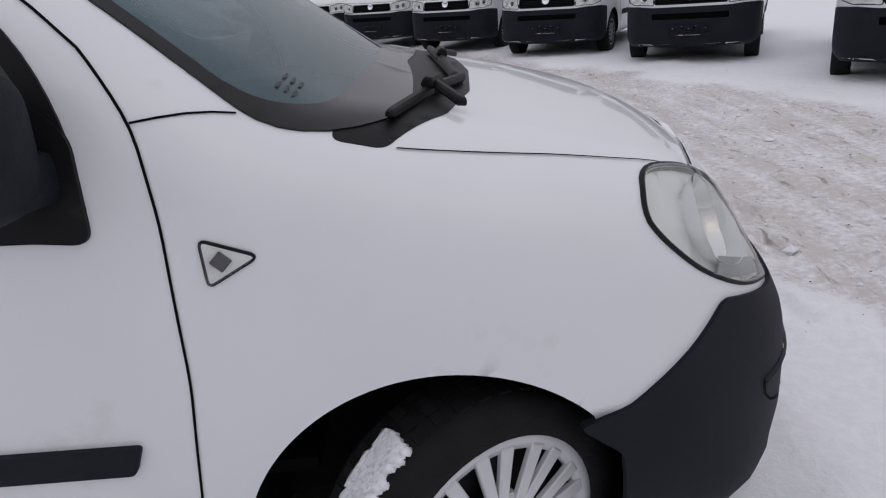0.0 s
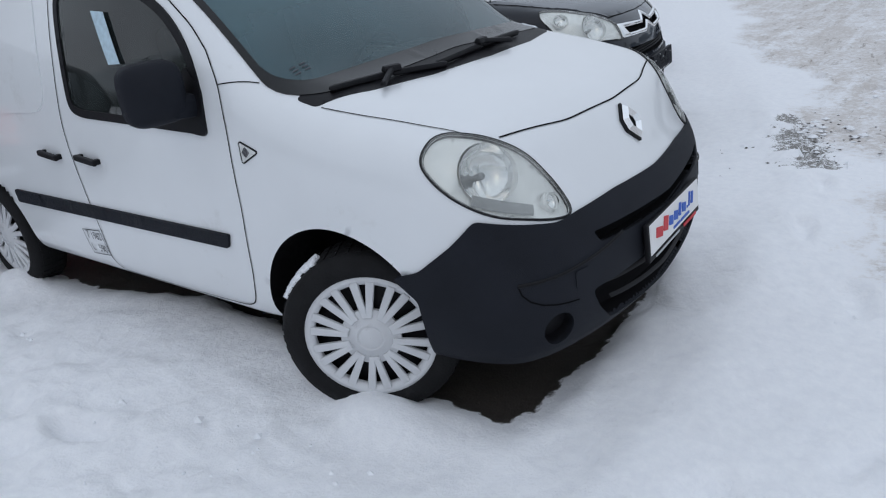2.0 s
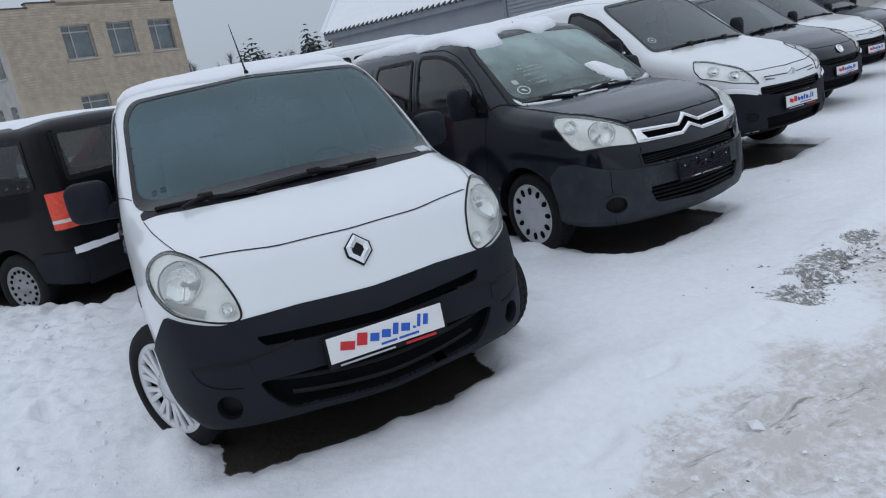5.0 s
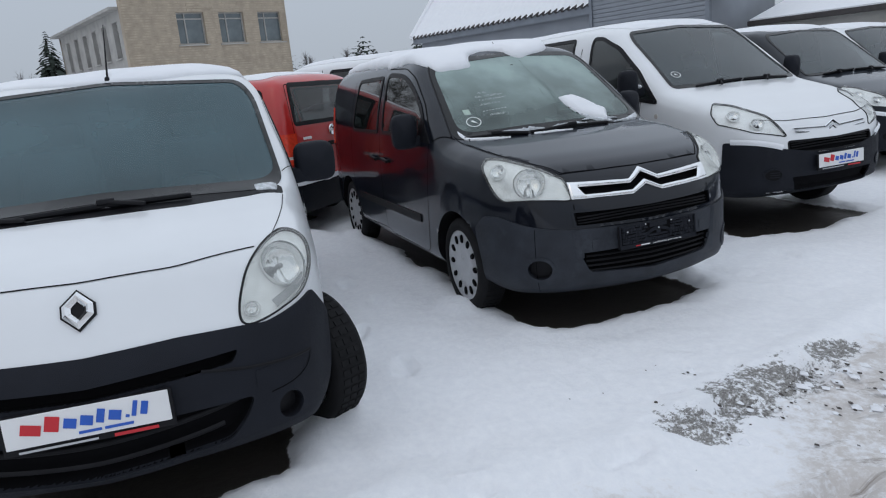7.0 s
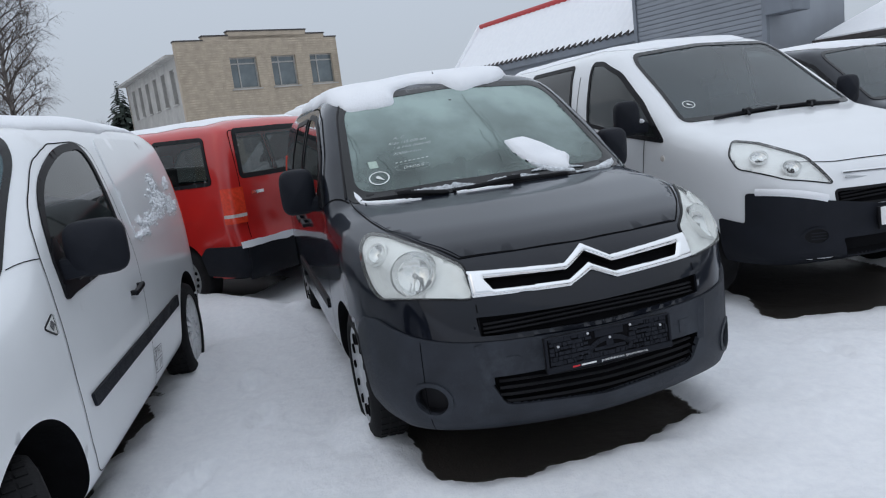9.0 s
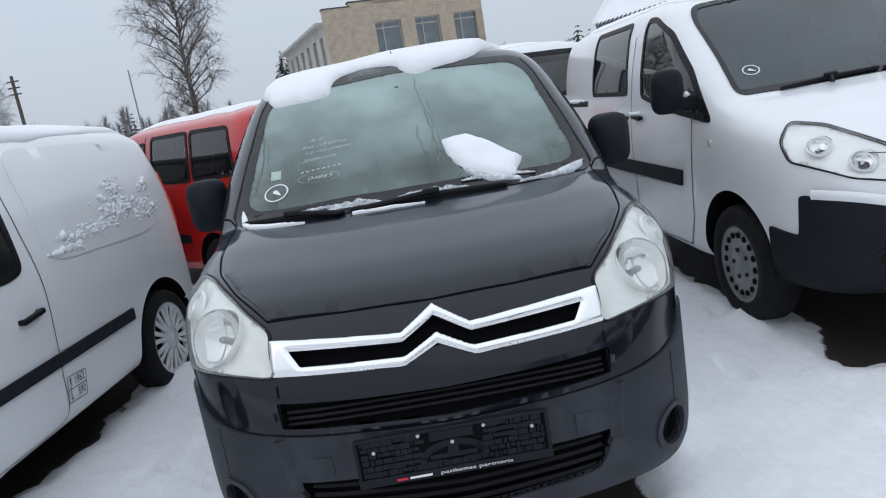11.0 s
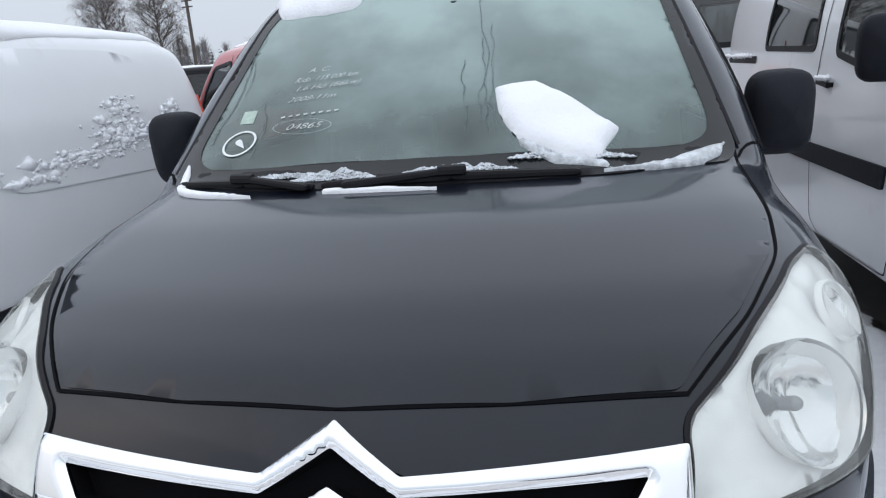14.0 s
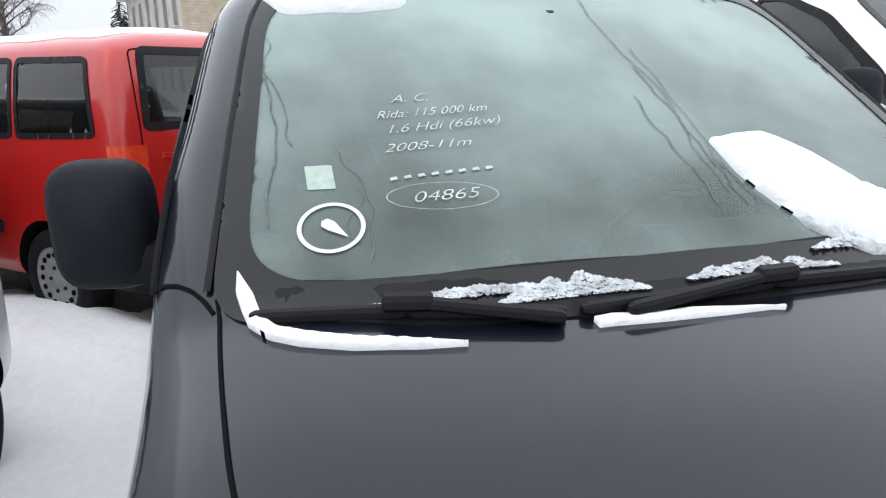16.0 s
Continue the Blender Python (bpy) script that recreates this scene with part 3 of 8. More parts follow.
def tyre_and_rim(parent, at, side, kind="fins", r=0.315, w=0.19, steer=0.0, tread=True, snow=False):
    """A wheel on its axle: tyre, steel disc and cap. side: 1 on the car's left. steer: degrees."""
    hub = new("wheel")
    hub.parent = parent
    hub.matrix_basis = pose(*at, 0, 0, steer + (0 if side > 0 else 180))
    h, rr = w / 2, r * (0.64 if kind == "steel" else 0.725)
    prof = [(rr, -h * 0.85), (rr + 0.012, -h), (r * 0.86, -h * 1.02), (r * 0.965, -h * 0.9), (r, -h * 0.66), (r, h * 0.66), (r * 0.965, h * 0.9), (r * 0.86, h * 1.02), (rr + 0.012, h), (rr, h * 0.85)]
    v, f = lathe(prof, 56)
    link_mesh("tyre", v, f, RUBBER, hub)
    if tread:
        tv, tf = [], []
        for i in range(44):
            w0 = 2 * math.pi * i / 44
            for y in (-h * 0.45, h * 0.45, 0):
                add_box(tv, tf, (0.026, h * 0.36, 0.008), pose(r * math.cos(w0), y, r * math.sin(w0), 0, -math.degrees(w0) + 90, 0))
        tagged(link_mesh("tread", tv, tf, RUBBER, hub, smooth=False), kind="stuff")
    if kind == "fins":
        v, f = lathe([(0.02, h * 0.45), (rr * 0.9, h * 0.35), (rr, h * 0.2)], 40)
        link_mesh("rim", v, f, DARK, hub)
        bm = bmesh.new()
        m0, m1 = rr * 0.34, rr * 0.94
        g = bmesh.ops.create_cube(bm, size=1)["verts"]
        for x in g:
            x.co = Vector(((m0 if x.co.x < 0 else m1), x.co.y * 0.016 + h * (0.86 if x.co.x < 0 else 0.80), x.co.z * (0.022 if x.co.x < 0 else 0.031)))
        bmesh.ops.bevel(bm, geom=list(bm.edges), offset=0.003, segments=1, affect="EDGES")
        first = part("spoke", bm, CAPWHITE, hub)
        for i in range(10):
            for d in (-0.125, 0.125):
                one = first if i == 0 and d < 0 else new("spoke", first.data)
                one.parent = hub
                one.matrix_basis = Matrix.Rotation(-(2 * math.pi * (i + 0.5) / 10 + d * 0.6), 4, "Y") @ Matrix.Translation((rr * 0.3, 0, 0)) @ Matrix.Rotation(-d * 0.75, 4, "Y") @ Matrix.Translation((-rr * 0.3, 0, 0))
        for i in range(10):
            w0 = 2 * math.pi * i / 10
            flat = [(k * math.cos(w0 + a), h * y, k * math.sin(w0 + a)) for k, a, y in ((rr * 0.36, -0.20, 0.84), (rr * 0.36, 0.20, 0.84), (rr * 0.47, 0.13, 0.81), (rr * 0.47, -0.13, 0.81))]
            link_mesh("cap_web", flat + [(x, y - 0.014, z) for x, y, z in flat], [(0, 1, 2, 3), (2, 6, 7, 3), (1, 5, 6, 2), (0, 3, 7, 4)], CAPWHITE, hub, smooth=False)
        v, f = lathe([(rr * 0.87, h * 0.6), (rr * 0.88, h * 0.80), (rr * 0.95, h * 0.86), (rr * 1.02, h * 0.9), (rr * 1.04, h * 0.8)], 48)
        link_mesh("cap_rim", v, f, CAPWHITE, hub)
        v, f = lathe([(0.0005, h * 0.92), (rr * 0.17, h * 0.92), (rr * 0.19, h * 0.88), (rr * 0.20, h * 0.93), (rr * 0.225, h * 0.93), (rr * 0.25, h * 0.86), (rr * 0.44, h * 0.86), (rr * 0.47, h * 0.74)], 40)
        link_mesh("cap_centre", v, f, CAPWHITE, hub)
    else:
        metal = ALLOY if kind == "ovals" else STEEL
        count = 12 if kind == "ovals" else 16
        v, f = lathe([(0.0005, h * 0.86), (rr * 0.2, h * 0.88), (rr * 0.28, h * 0.80), (rr * 0.62, h * 0.80), (rr * 0.66, h * 0.84), (rr * 0.92, h * 0.82), (rr * 0.95, h * 0.9), (rr * 1.03, h * 0.92), (rr * 1.05, h * 0.8)], 48)
        link_mesh("wheel_cap" if kind == "ovals" else "rim", v, f, metal, hub)
        a, b = (0.030, 0.019) if kind == "ovals" else (0.016, 0.018)
        v, f = lathe([(0.0005, 0.008), (0.9, 0.008), (1.0, 0.002), (1.0, -0.008)], 12, "x")
        first = None
        for i in range(count):
            m = Matrix.Rotation(-2 * math.pi * i / count, 4, "Y") @ Matrix.Translation((rr * 0.78, h * 0.84, 0)) @ Matrix.Rotation(radians(90), 4, "Z") @ Matrix.Diagonal((1, a, b, 1))
            if first is None:
                first = link_mesh("wheel_slot", v, f, GAP, hub)
            one = first if i == 0 else new("wheel_slot", first.data)
            one.parent = hub
            one.matrix_basis = m
        if kind == "steel":
            bm = bmesh.new()
            rod(bm, (rr * 0.38, h * 0.78, 0), (rr * 0.38, h * 0.9, 0), 0.012, n=6)
            first = part("wheel_nut", bm, DARK, hub)
            for i in range(5):
                one = first if i == 0 else new("wheel_nut", first.data)
                one.parent = hub
                one.matrix_basis = Matrix.Rotation(2 * math.pi * i / 5, 4, "Y")
    return hub


def cabin(body, parent, seat_x, seat_z, half, dash_x, dash_z, wheel_side=1, seats=2, bulk_x=None, roof_z=1.6, floor_z=0.42):
    """Dashboard, steering wheel, front seats and what closes the cabin behind."""
    bm = bmesh.new()
    block(bm, (0.42, half * 1.9, 0.30), (dash_x - 0.06, 0, dash_z - 0.20), bevel=0.08, seg=3)
    block(bm, (0.30, 0.42, 0.12), (dash_x - 0.14, wheel_side * half * 0.47, dash_z - 0.05), bevel=0.05, seg=3)
    part("dashboard", bm, DASH, parent)
    bm = bmesh.new()
    c = Vector((dash_x - 0.42, wheel_side * half * 0.47, dash_z - 0.10))
    for i in range(24):
        w0, w1 = 2 * math.pi * i / 24, 2 * math.pi * (i + 1) / 24
        u, v = Vector((0.35, 0, 0.94)), Vector((0, 1, 0))
        rod(bm, c + (u * math.cos(w0) + v * math.sin(w0)) * 0.18, c + (u * math.cos(w1) + v * math.sin(w1)) * 0.18, 0.014, n=6)
    for w0 in (1.57, -1.57, 3.14):
        rod(bm, c, c + (Vector((0.35, 0, 0.94)) * math.cos(w0) + Vector((0, 1, 0)) * math.sin(w0)) * 0.18, 0.016, n=6)
    block(bm, (0.05, 0.14, 0.12), c, (0, -20, 0), bevel=0.02)
    part("steering_wheel", bm, DARK, parent)
    for y in ((-half * 0.47, half * 0.47) if seats == 2 else (-half * 0.62, -half * 0.1, half * 0.55)):
        bm = bmesh.new()
        block(bm, (0.50, 0.48, 0.16), (seat_x + 0.2, y, seat_z), bevel=0.05, seg=3)
        block(bm, (0.14, 0.48, 0.54), (seat_x - 0.09, y, seat_z + 0.30), (0, -14, 0), bevel=0.05, seg=3, taper=(0.8, 0.82))
        block(bm, (0.10, 0.26, 0.15), (seat_x - 0.18, y, seat_z + 0.63), (0, -12, 0), bevel=0.04, seg=3)
        part("front_seat", bm, SEAT, parent)
    bm = bmesh.new()
    bx = bulk_x if bulk_x is not None else seat_x - 0.45
    ways = np.linspace(0, 2 * math.pi, 48, endpoint=False)
    ray = np.stack([0 * ways, np.cos(ways), np.sin(ways)], -1)
    far = np.full(48, 0.2)
    for _ in range(60):
        far -= 0.5 * body.shell(np.array((bx, 0, 1.0)) + ray * far[:, None])
    loop = np.array((bx, 0, 1.0)) + ray * (far - 0.012)[:, None]
    plate = bm.faces.new([bm.verts.new(p) for p in loop])
    grown = bmesh.ops.extrude_face_region(bm, geom=[plate])["geom"]
    bmesh.ops.translate(bm, vec=(-0.02, 0, 0), verts=[v for v in grown if isinstance(v, bmesh.types.BMVert)])
    part("bulkhead", bm, DASH, parent)
    bm = bmesh.new()
    block(bm, (dash_x - bx + 0.2, half * 1.84, 0.03), ((dash_x + bx) / 2, 0, floor_z))
    part("cabin_floor", bm, LINER, parent)
    bm = bmesh.new()
    block(bm, (0.03, 0.23, 0.07), (dash_x - 0.42, 0, roof_z - 0.10), bevel=0.012, seg=2)
    rod(bm, (dash_x - 0.40, 0, roof_z - 0.09), (dash_x - 0.36, 0, roof_z - 0.01), 0.010, n=8)
    part("rear_view_mirror", bm, DARK, parent)


def mirror(body, parent, at, side, size=(0.10, 0.24, 0.22)):
    """An outside mirror: arm, shell and glass."""
    bm = bmesh.new()
    rings = []
    for k in range(9):
        u = k / 8
        f = (1 - 0.93 * max(0, (u - 0.3) / 0.7) ** 3.2) * (0.96 if k == 0 else 1)
        ring = []
        for i in range(32):
            a = 2 * math.pi * i / 32
            c, s = math.cos(a), math.sin(a)
            y = math.copysign(abs(c) ** 0.5, c) * size[1] / 2 * f
            z = math.copysign(abs(s) ** 0.5, s) * size[2] / 2 * f
            ring.append(bm.verts.new((size[0] * (u - 0.5), y, z)))
        rings.append(ring)
    for r0, r1 in zip(rings, rings[1:]):
        for i in range(32):
            bm.faces.new((r0[i], r0[(i + 1) % 32], r1[(i + 1) % 32], r1[i]))
    bm.faces.new(rings[0][::-1])
    bm.faces.new(rings[-1])
    bmesh.ops.transform(bm, matrix=pose(at[0], at[1] * side, at[2], 0, 4, 10 * side), verts=bm.verts)
    shell = part("mirror", bm, PLASTIC, parent, "", True)
    bm = bmesh.new()
    y0 = at[1] - size[1] / 2
    block(bm, (0.08, 0.20, 0.085), (at[0] - 0.005, (y0 - 0.02) * side, at[2] - size[2] * 0.30), (6 * side, 0, 0), bevel=0.025, seg=2)
    part("mirror_arm", bm, PLASTIC, shell)
    bm = bmesh.new()
    block(bm, (0.006, size[1] * 0.70, size[2] * 0.68), (-size[0] * 0.50, 0, 0), bevel=0.002, seg=1)
    bmesh.ops.transform(bm, matrix=pose(at[0], at[1] * side, at[2], 0, 4, 10 * side), verts=bm.verts)
    part("mirror_glass", bm, CHROME, shell)
    return shell


def wiper(body, parent, a, b, pivot, lift=0.02, joint=None):
    """A wiper: blade from a to b on the screen, arm from its pivot to the blade's joint."""
    a, b = np.array(a, float), np.array(b, float)
    joint = (a + b) / 2 if joint is None else np.array(joint, float)
    q = body.settle(np.array([a, b, joint, pivot], float))
    n = body.normal(q)
    q = q + n * lift
    along = Vector(q[1] - q[0]).normalized()

    def beam(bm, p0, p1, w, h0, h1, up):
        """A bar of flat section that tapers in height."""
        p0, p1, up = Vector(p0), Vector(p1), Vector(up)
        side = (p1 - p0).cross(up).normalized()
        up = side.cross(p1 - p0).normalized()
        rows = []
        for u, k in ((0, 0.55), (0.03, 0.9), (0.08, 1), (0.5, 1), (0.92, 1), (0.97, 0.9), (1, 0.55)):
            p, h = p0.lerp(p1, u), (h0 + (h1 - h0) * u) * k
            rows.append([bm.verts.new(p + side * c * w * k / 2 + up * d * h / 2) for c, d in ((-0.8, -1), (0.8, -1), (1, -0.5), (0.8, 0.4), (0.45, 1), (-0.45, 1), (-0.8, 0.4), (-1, -0.5))])
        for r0, r1 in zip(rows, rows[1:]):
            for i in range(8):
                bm.faces.new((r0[i], r0[(i + 1) % 8], r1[(i + 1) % 8], r1[i]))
        bm.faces.new(rows[0][::-1]); bm.faces.new(rows[-1])

    bm = bmesh.new()
    beam(bm, q[0], q[2], 0.021, 0.016, 0.021, n[2])
    beam(bm, q[2], q[1], 0.021, 0.021, 0.016, n[2])
    rod(bm, q[0] - n[0] * 0.012, q[1] - n[1] * 0.012, 0.004, n=4)
    w = part("wiper", bm, DARK, parent)
    bm = bmesh.new()
    beam(bm, q[3] + n[3] * 0.004, q[2] + n[2] * 0.016, 0.022, 0.018, 0.014, n[2])
    part("wiper_arm", bm, DARK, w)
    bm = bmesh.new()
    d = np.array(along) * 0.035
    beam(bm, q[2] + n[2] * 0.016 - d, q[2] + n[2] * 0.016 + d, 0.030, 0.022, 0.022, n[2])
    part("blade_joint", bm, DARK, w)
    return w


def lamp_steps(co, poly):
    """The stepped trim inside a lamp: lower towards its middle."""
    e = -distance2(poly, co[:, 0], co[:, 1])
    return -0.012 * step(0.012, 0.022, e) - 0.010 * step(0.034, 0.040, e)


def chevron_round(slot):
    """The rounded face of the chevron bars: proud along their middle, falling off to both edges."""
    def f(co, poly):
        e = np.minimum(-distance2(poly, co[:, 0], co[:, 1]), np.abs(distance2(slot, co[:, 0], co[:, 1])))
        return 0.011 * np.sin(np.clip(e / 0.013, 0, 1) * math.pi / 2)
    return f


def berlingo_trim(B, root):
    """The bonnet, proud of its gaps, the seals of the screen and the door frames of the black van."""
    half = [(0.735, 0.25), (0.698, 0.478), (0.55, 0.588), (0.375, 0.678), (0.2, 0.714), (0.0, 0.730), (-0.03, 0.734), (-0.042, 0.70), (0.006, 0.60), (0.043, 0.46), (0.066, 0.2)]
    outline = [(0.750, 0.0), *half, (0.071, 0.0), *[(x, -y) for x, y in reversed(half)]]
    outline = rounded(outline, 0.012, 3)
    panel("bonnet", B, TOP, outline, BLACK, root, off=0.0035, deep=0.010, spacing=0.03)
    for s in (1, -1):
        side = [(-0.215, 0.752 * s, 1.135), (-0.33, 0.735 * s, 1.23), (-0.47, 0.712 * s, 1.34), (-0.63, 0.685 * s, 1.46), (-0.76, 0.662 * s, 1.56), (-0.84, 0.63 * s, 1.64)]
        strip("screen_seal", B, side, DARK, root, 0.012, 0.004, high=0.004)
        frame_line = [(-0.335, 0.87 * s, 1.12), (-0.42, 0.84 * s, 1.215), (-0.56, 0.80 * s, 1.375), (-0.84, 0.75 * s, 1.565), (-1.08, 0.73 * s, 1.64), (-1.52, 0.72 * s, 1.66)]
        strip("door_gap", B, frame_line, GAP, root, 0.007)
        strip("wing_gap", B, [(-0.335, 0.87 * s, 1.12), (-0.27, 0.82 * s, 1.155), (-0.215, 0.765 * s, 1.145), (-0.17, 0.75 * s, 1.125)], GAP, root, 0.007)
    return TOP, shrink(outline, 0.003)


def headlamp(body, parent, side, poly, bulbs, glass_mat=None, view=None, depth=0.07, seal=True, hole=0.003):
    """A front lamp let into the skin: seal, housing, reflectors, bulbs and lens. Returns the cut."""
    view = view or corner(side)
    lens = panel("headlight", body, view, poly, glass_mat or LENS, parent, off=0.006, deep=0.008, spacing=0.04)
    lens.visible_shadow = False
    if seal:
        panel("lamp_seal", body, view, outset(poly, 0.006), DARK, lens, off=0.0035, deep=0.02, spacing=0.02, holes=[shrink(poly, 0.002)])
    rings = []
    for a, b, r in bulbs:
        k = r
        while True:
            loop = [(a + k * math.cos(w), b + k * math.sin(w)) for w in np.linspace(0, 2 * math.pi, 28, endpoint=False)]
            q = np.array(loop)
            if k < 0.3 * r or (distance2(poly, q[:, 0], q[:, 1]) < -0.010).all():
                break
            k *= 0.96
        rings.append((a, b, k, loop))
    panel("lamp_bezel", body, view, shrink(poly, 0.001), LAMPBOWL, lens, off=-0.010, deep=-0.010, spacing=0.02, holes=[q for _, _, _, q in rings], rough=lamp_steps)
    panel("lamp_housing", body, view, shrink(poly, 0.002), DARK, lens, off=-depth, deep=-depth, spacing=0.05)
    for a, b, r, loop in rings:
        c = view.place(body, np.array([a]), np.array([b]))[0]
        ax = (Vector((0.25, 0, 0)) + Vector(body.normal(c[None])[0])).normalized()
        c = Vector(c) - ax * (0.024 if r > 0.06 else 0.014)
        m = Matrix.Translation(c) @ ax.to_track_quat("X", "Z").to_matrix().to_4x4()
        # a fluted bowl
        prof = [(r * 1.04, 0.0), (r * 0.99, -0.010), (r * 0.94, -r * 0.22), (r * 0.84, -r * 0.42), (r * 0.70, -r * 0.56), (r * 0.54, -r * 0.67), (r * 0.38, -r * 0.74), (r * 0.22, -r * 0.78), (0.0005, -r * 0.80)]
        v, f = lathe(prof, 72, "x")
        bowl = []
        for x, y, z in v:
            d = math.hypot(y, z) / r
            rib = 0.05 * r * math.cos(y / r * 19) * max(0.0, 1 - d) * (1 if z < 0.35 * r else 0.3)
            bowl.append(m @ Vector((x * 0.8 + rib, y, z)))
        link_mesh("reflector", bowl, f, REFLECT, lens)
        if r < 0.06:
            v, f = lathe([(r * 1.16, -0.008), (r * 1.12, 0.002), (r * 0.98, 0.002), (r * 0.95, -0.014)], 36, "x")
            link_mesh("lamp_ring", [m @ Vector(p) for p in v], f, LAMPBOWL, lens)
        v, f = lathe([(0.0005, -r * 0.26), (r * 0.10, -r * 0.28), (r * 0.13, -r * 0.36), (r * 0.12, -r * 0.66)], 16, "x")
        link_mesh("bulb_shield", [m @ Vector(p) for p in v], f, STEEL if r > 0.05 else MATTWHITE, lens)
    return view, shrink(poly, hole)


def outset(poly, d):
    return shrink(poly, -d)


def letters(text, parent, m, width, height, mat, name):
    """Letters as a mesh on the plane of m: x to the right, y up."""
    cu = bpy.data.curves.new(name, "FONT")
    cu.body, cu.size, cu.extrude = text, 1.0, 0.0
    tmp = bpy.data.objects.new(name, cu)
    scene.collection.objects.link(tmp)
    me = bpy.data.meshes.new_from_object(tmp.evaluated_get(bpy.context.evaluated_depsgraph_get()))
    bpy.data.objects.remove(tmp)
    k = width / max(v.co.x for v in me.vertices)
    me.transform(m @ Matrix.Diagonal((k, height, 1, 1)))
    me.materials.clear()
    me.materials.append(mat)
    ob = new(name, me)
    ob.parent = parent
    return ob


def plate_thing(parent, at, pitch, kind):
    """A number plate holder, 0.52 wide. Its writing is plain bars."""
    bm = bmesh.new()
    block(bm, (0.018, 0.535, 0.135), bevel=0.006)
    h = part("plate_holder", bm, DARK, parent)
    h.matrix_basis = pose(*at, 0, pitch, 0)

    def bar(name, y, z, w, t, mat, lean=0):
        b = bmesh.new()
        block(b, (0.003, w, t), (0.0135, y, z), (lean, 0, 0))
        part(name, b, mat, h)

    if kind == "white":
        bm = bmesh.new()
        block(bm, (0.006, 0.512, 0.108), (0.009, 0, 0.010), bevel=0.003)
        part("plate", bm, MATTWHITE, h)
        y = -0.205
        for w, t, m in ((0.050, 0.036, REDPLATE), (0.036, 0.052, REDPLATE), (0.032, 0.034, BLUEPLATE), (0.032, 0.034, BLUEPLATE), (0.020, 0.048, BLUEPLATE), (0.032, 0.034, BLUEPLATE), (0.010, 0.010, BLUEPLATE), (0.012, 0.054, BLUEPLATE), (0.018, 0.046, BLUEPLATE)):
            b = bmesh.new()
            w = 1.22 * w
            z0 = 0.012 + t / 2 - 0.017
            block(b, (0.003, w, t), (0.0135, y + w / 2, z0), (-14, 0, 0), bevel=0.001, seg=1)
            part("print_mark", b, m, h)
            y += w + 0.012
        for i, w in enumerate((0.07, 0.09)):
            bar("print_line", 0.00 + 0.09 * i, -0.026, w, 0.009, BLUEPLATE)
        bar("print_line", -0.10, -0.057, 0.24, 0.007, ALLOY)
        bar("print_line", 0.14, -0.057, 0.14, 0.011, REDPLATE)
    else:
        rng = random.Random(5)
        b = bmesh.new()
        block(b, (0.003, 0.512, 0.106), (0.0092, 0, 0.009))
        part("backing", b, GAP, h)
        tv, tf = [], []
        for j in range(6):
            y = -0.252
            while y < 0.245:
                w = min(rng.choice((0.010, 0.014, 0.022, 0.030)), 0.252 - y)
                low = rng.choice((0.002, 0.002, 0.004, 0.007))
                if abs(y + w / 2) > 0.085 or j == 0:
                    add_box(tv, tf, (0.005, w - rng.choice((0.0006, 0.0006, 0.003, 0.005)), 0.0172 - low), pose(0.0122, y + w / 2, -0.0345 + j * 0.0174 + low / 2))
                y += w
        for k in range(16):
            a0 = math.pi * (k + 0.5) / 16
            add_box(tv, tf, (0.005, 0.018, 0.018), pose(0.0124, 0.085 * math.cos(a0), -0.022 + 0.045 * math.sin(a0), math.degrees(math.atan2(0.045 * math.cos(a0), -0.085 * math.sin(a0)))))
        for y, z, wy, wz in ((0, -0.012, 0.13, 0.012), (0, 0.004, 0.03, 0.030), (0, 0.047, 0.12, 0.026), (-0.05, -0.026, 0.05, 0.006), (0.05, -0.026, 0.05, 0.006)):
            add_box(tv, tf, (0.004, wy, wz), pose(0.0118, y, z))
        tagged(link_mesh("relief_ribs", tv, tf, PLASTIC, h, smooth=False), kind="stuff")
        for y, z, wy, wz in ((0, 0.0645, 0.535, 0.007), (0, -0.056, 0.535, 0.024), (-0.2625, 0.010, 0.010, 0.110), (0.2625, 0.010, 0.010, 0.110)):
            b = bmesh.new()
            block(b, (0.008, wy, wz), (0.0125, y, z), bevel=0.002, seg=1)
            part("rim", b, PLASTIC, h)
        for y, z in ((-0.215, 0.03), (0, 0.025), (0.22, 0.03), (-0.09, 0.057), (0.09, 0.056)):
            b = bmesh.new()
            rod(b, (0.005, y, z), (0.0175, y, z), 0.005, n=10)
            part("screw", b, ALLOY, h)
        for y, w, m in ((-0.150, 0.030, REDPLATE), (-0.098, 0.062, MATTWHITE)):
            b = bmesh.new()
            block(b, (0.003, w, 0.006), (0.0165, y, -0.057))
            part("print_line", b, m, h)
        letters("patikimas partneris", h, Matrix.Translation((0.0170, -0.045, -0.061)) @ Matrix(((0, 0, 1, 0), (1, 0, 0, 0), (0, 1, 0, 0), (0, 0, 0, 1))), 0.20, 0.014, MATTWHITE, "lettering")
    return h


def snow_lumps(amount, scale, edge=0.04, seed=0):
    """Thickness of a snow cover: uneven, thinning out to its edge."""
    def f(co, poly):
        e = np.clip(-distance2(poly, co[:, 0], co[:, 1]) / edge, 0, 1)
        w = np.array([noise.noise(Vector((p[0] * scale + seed, p[1] * scale, 0.3))) for p in co])
        return np.sqrt(e) * amount * (0.75 + 0.5 * w)
    return f


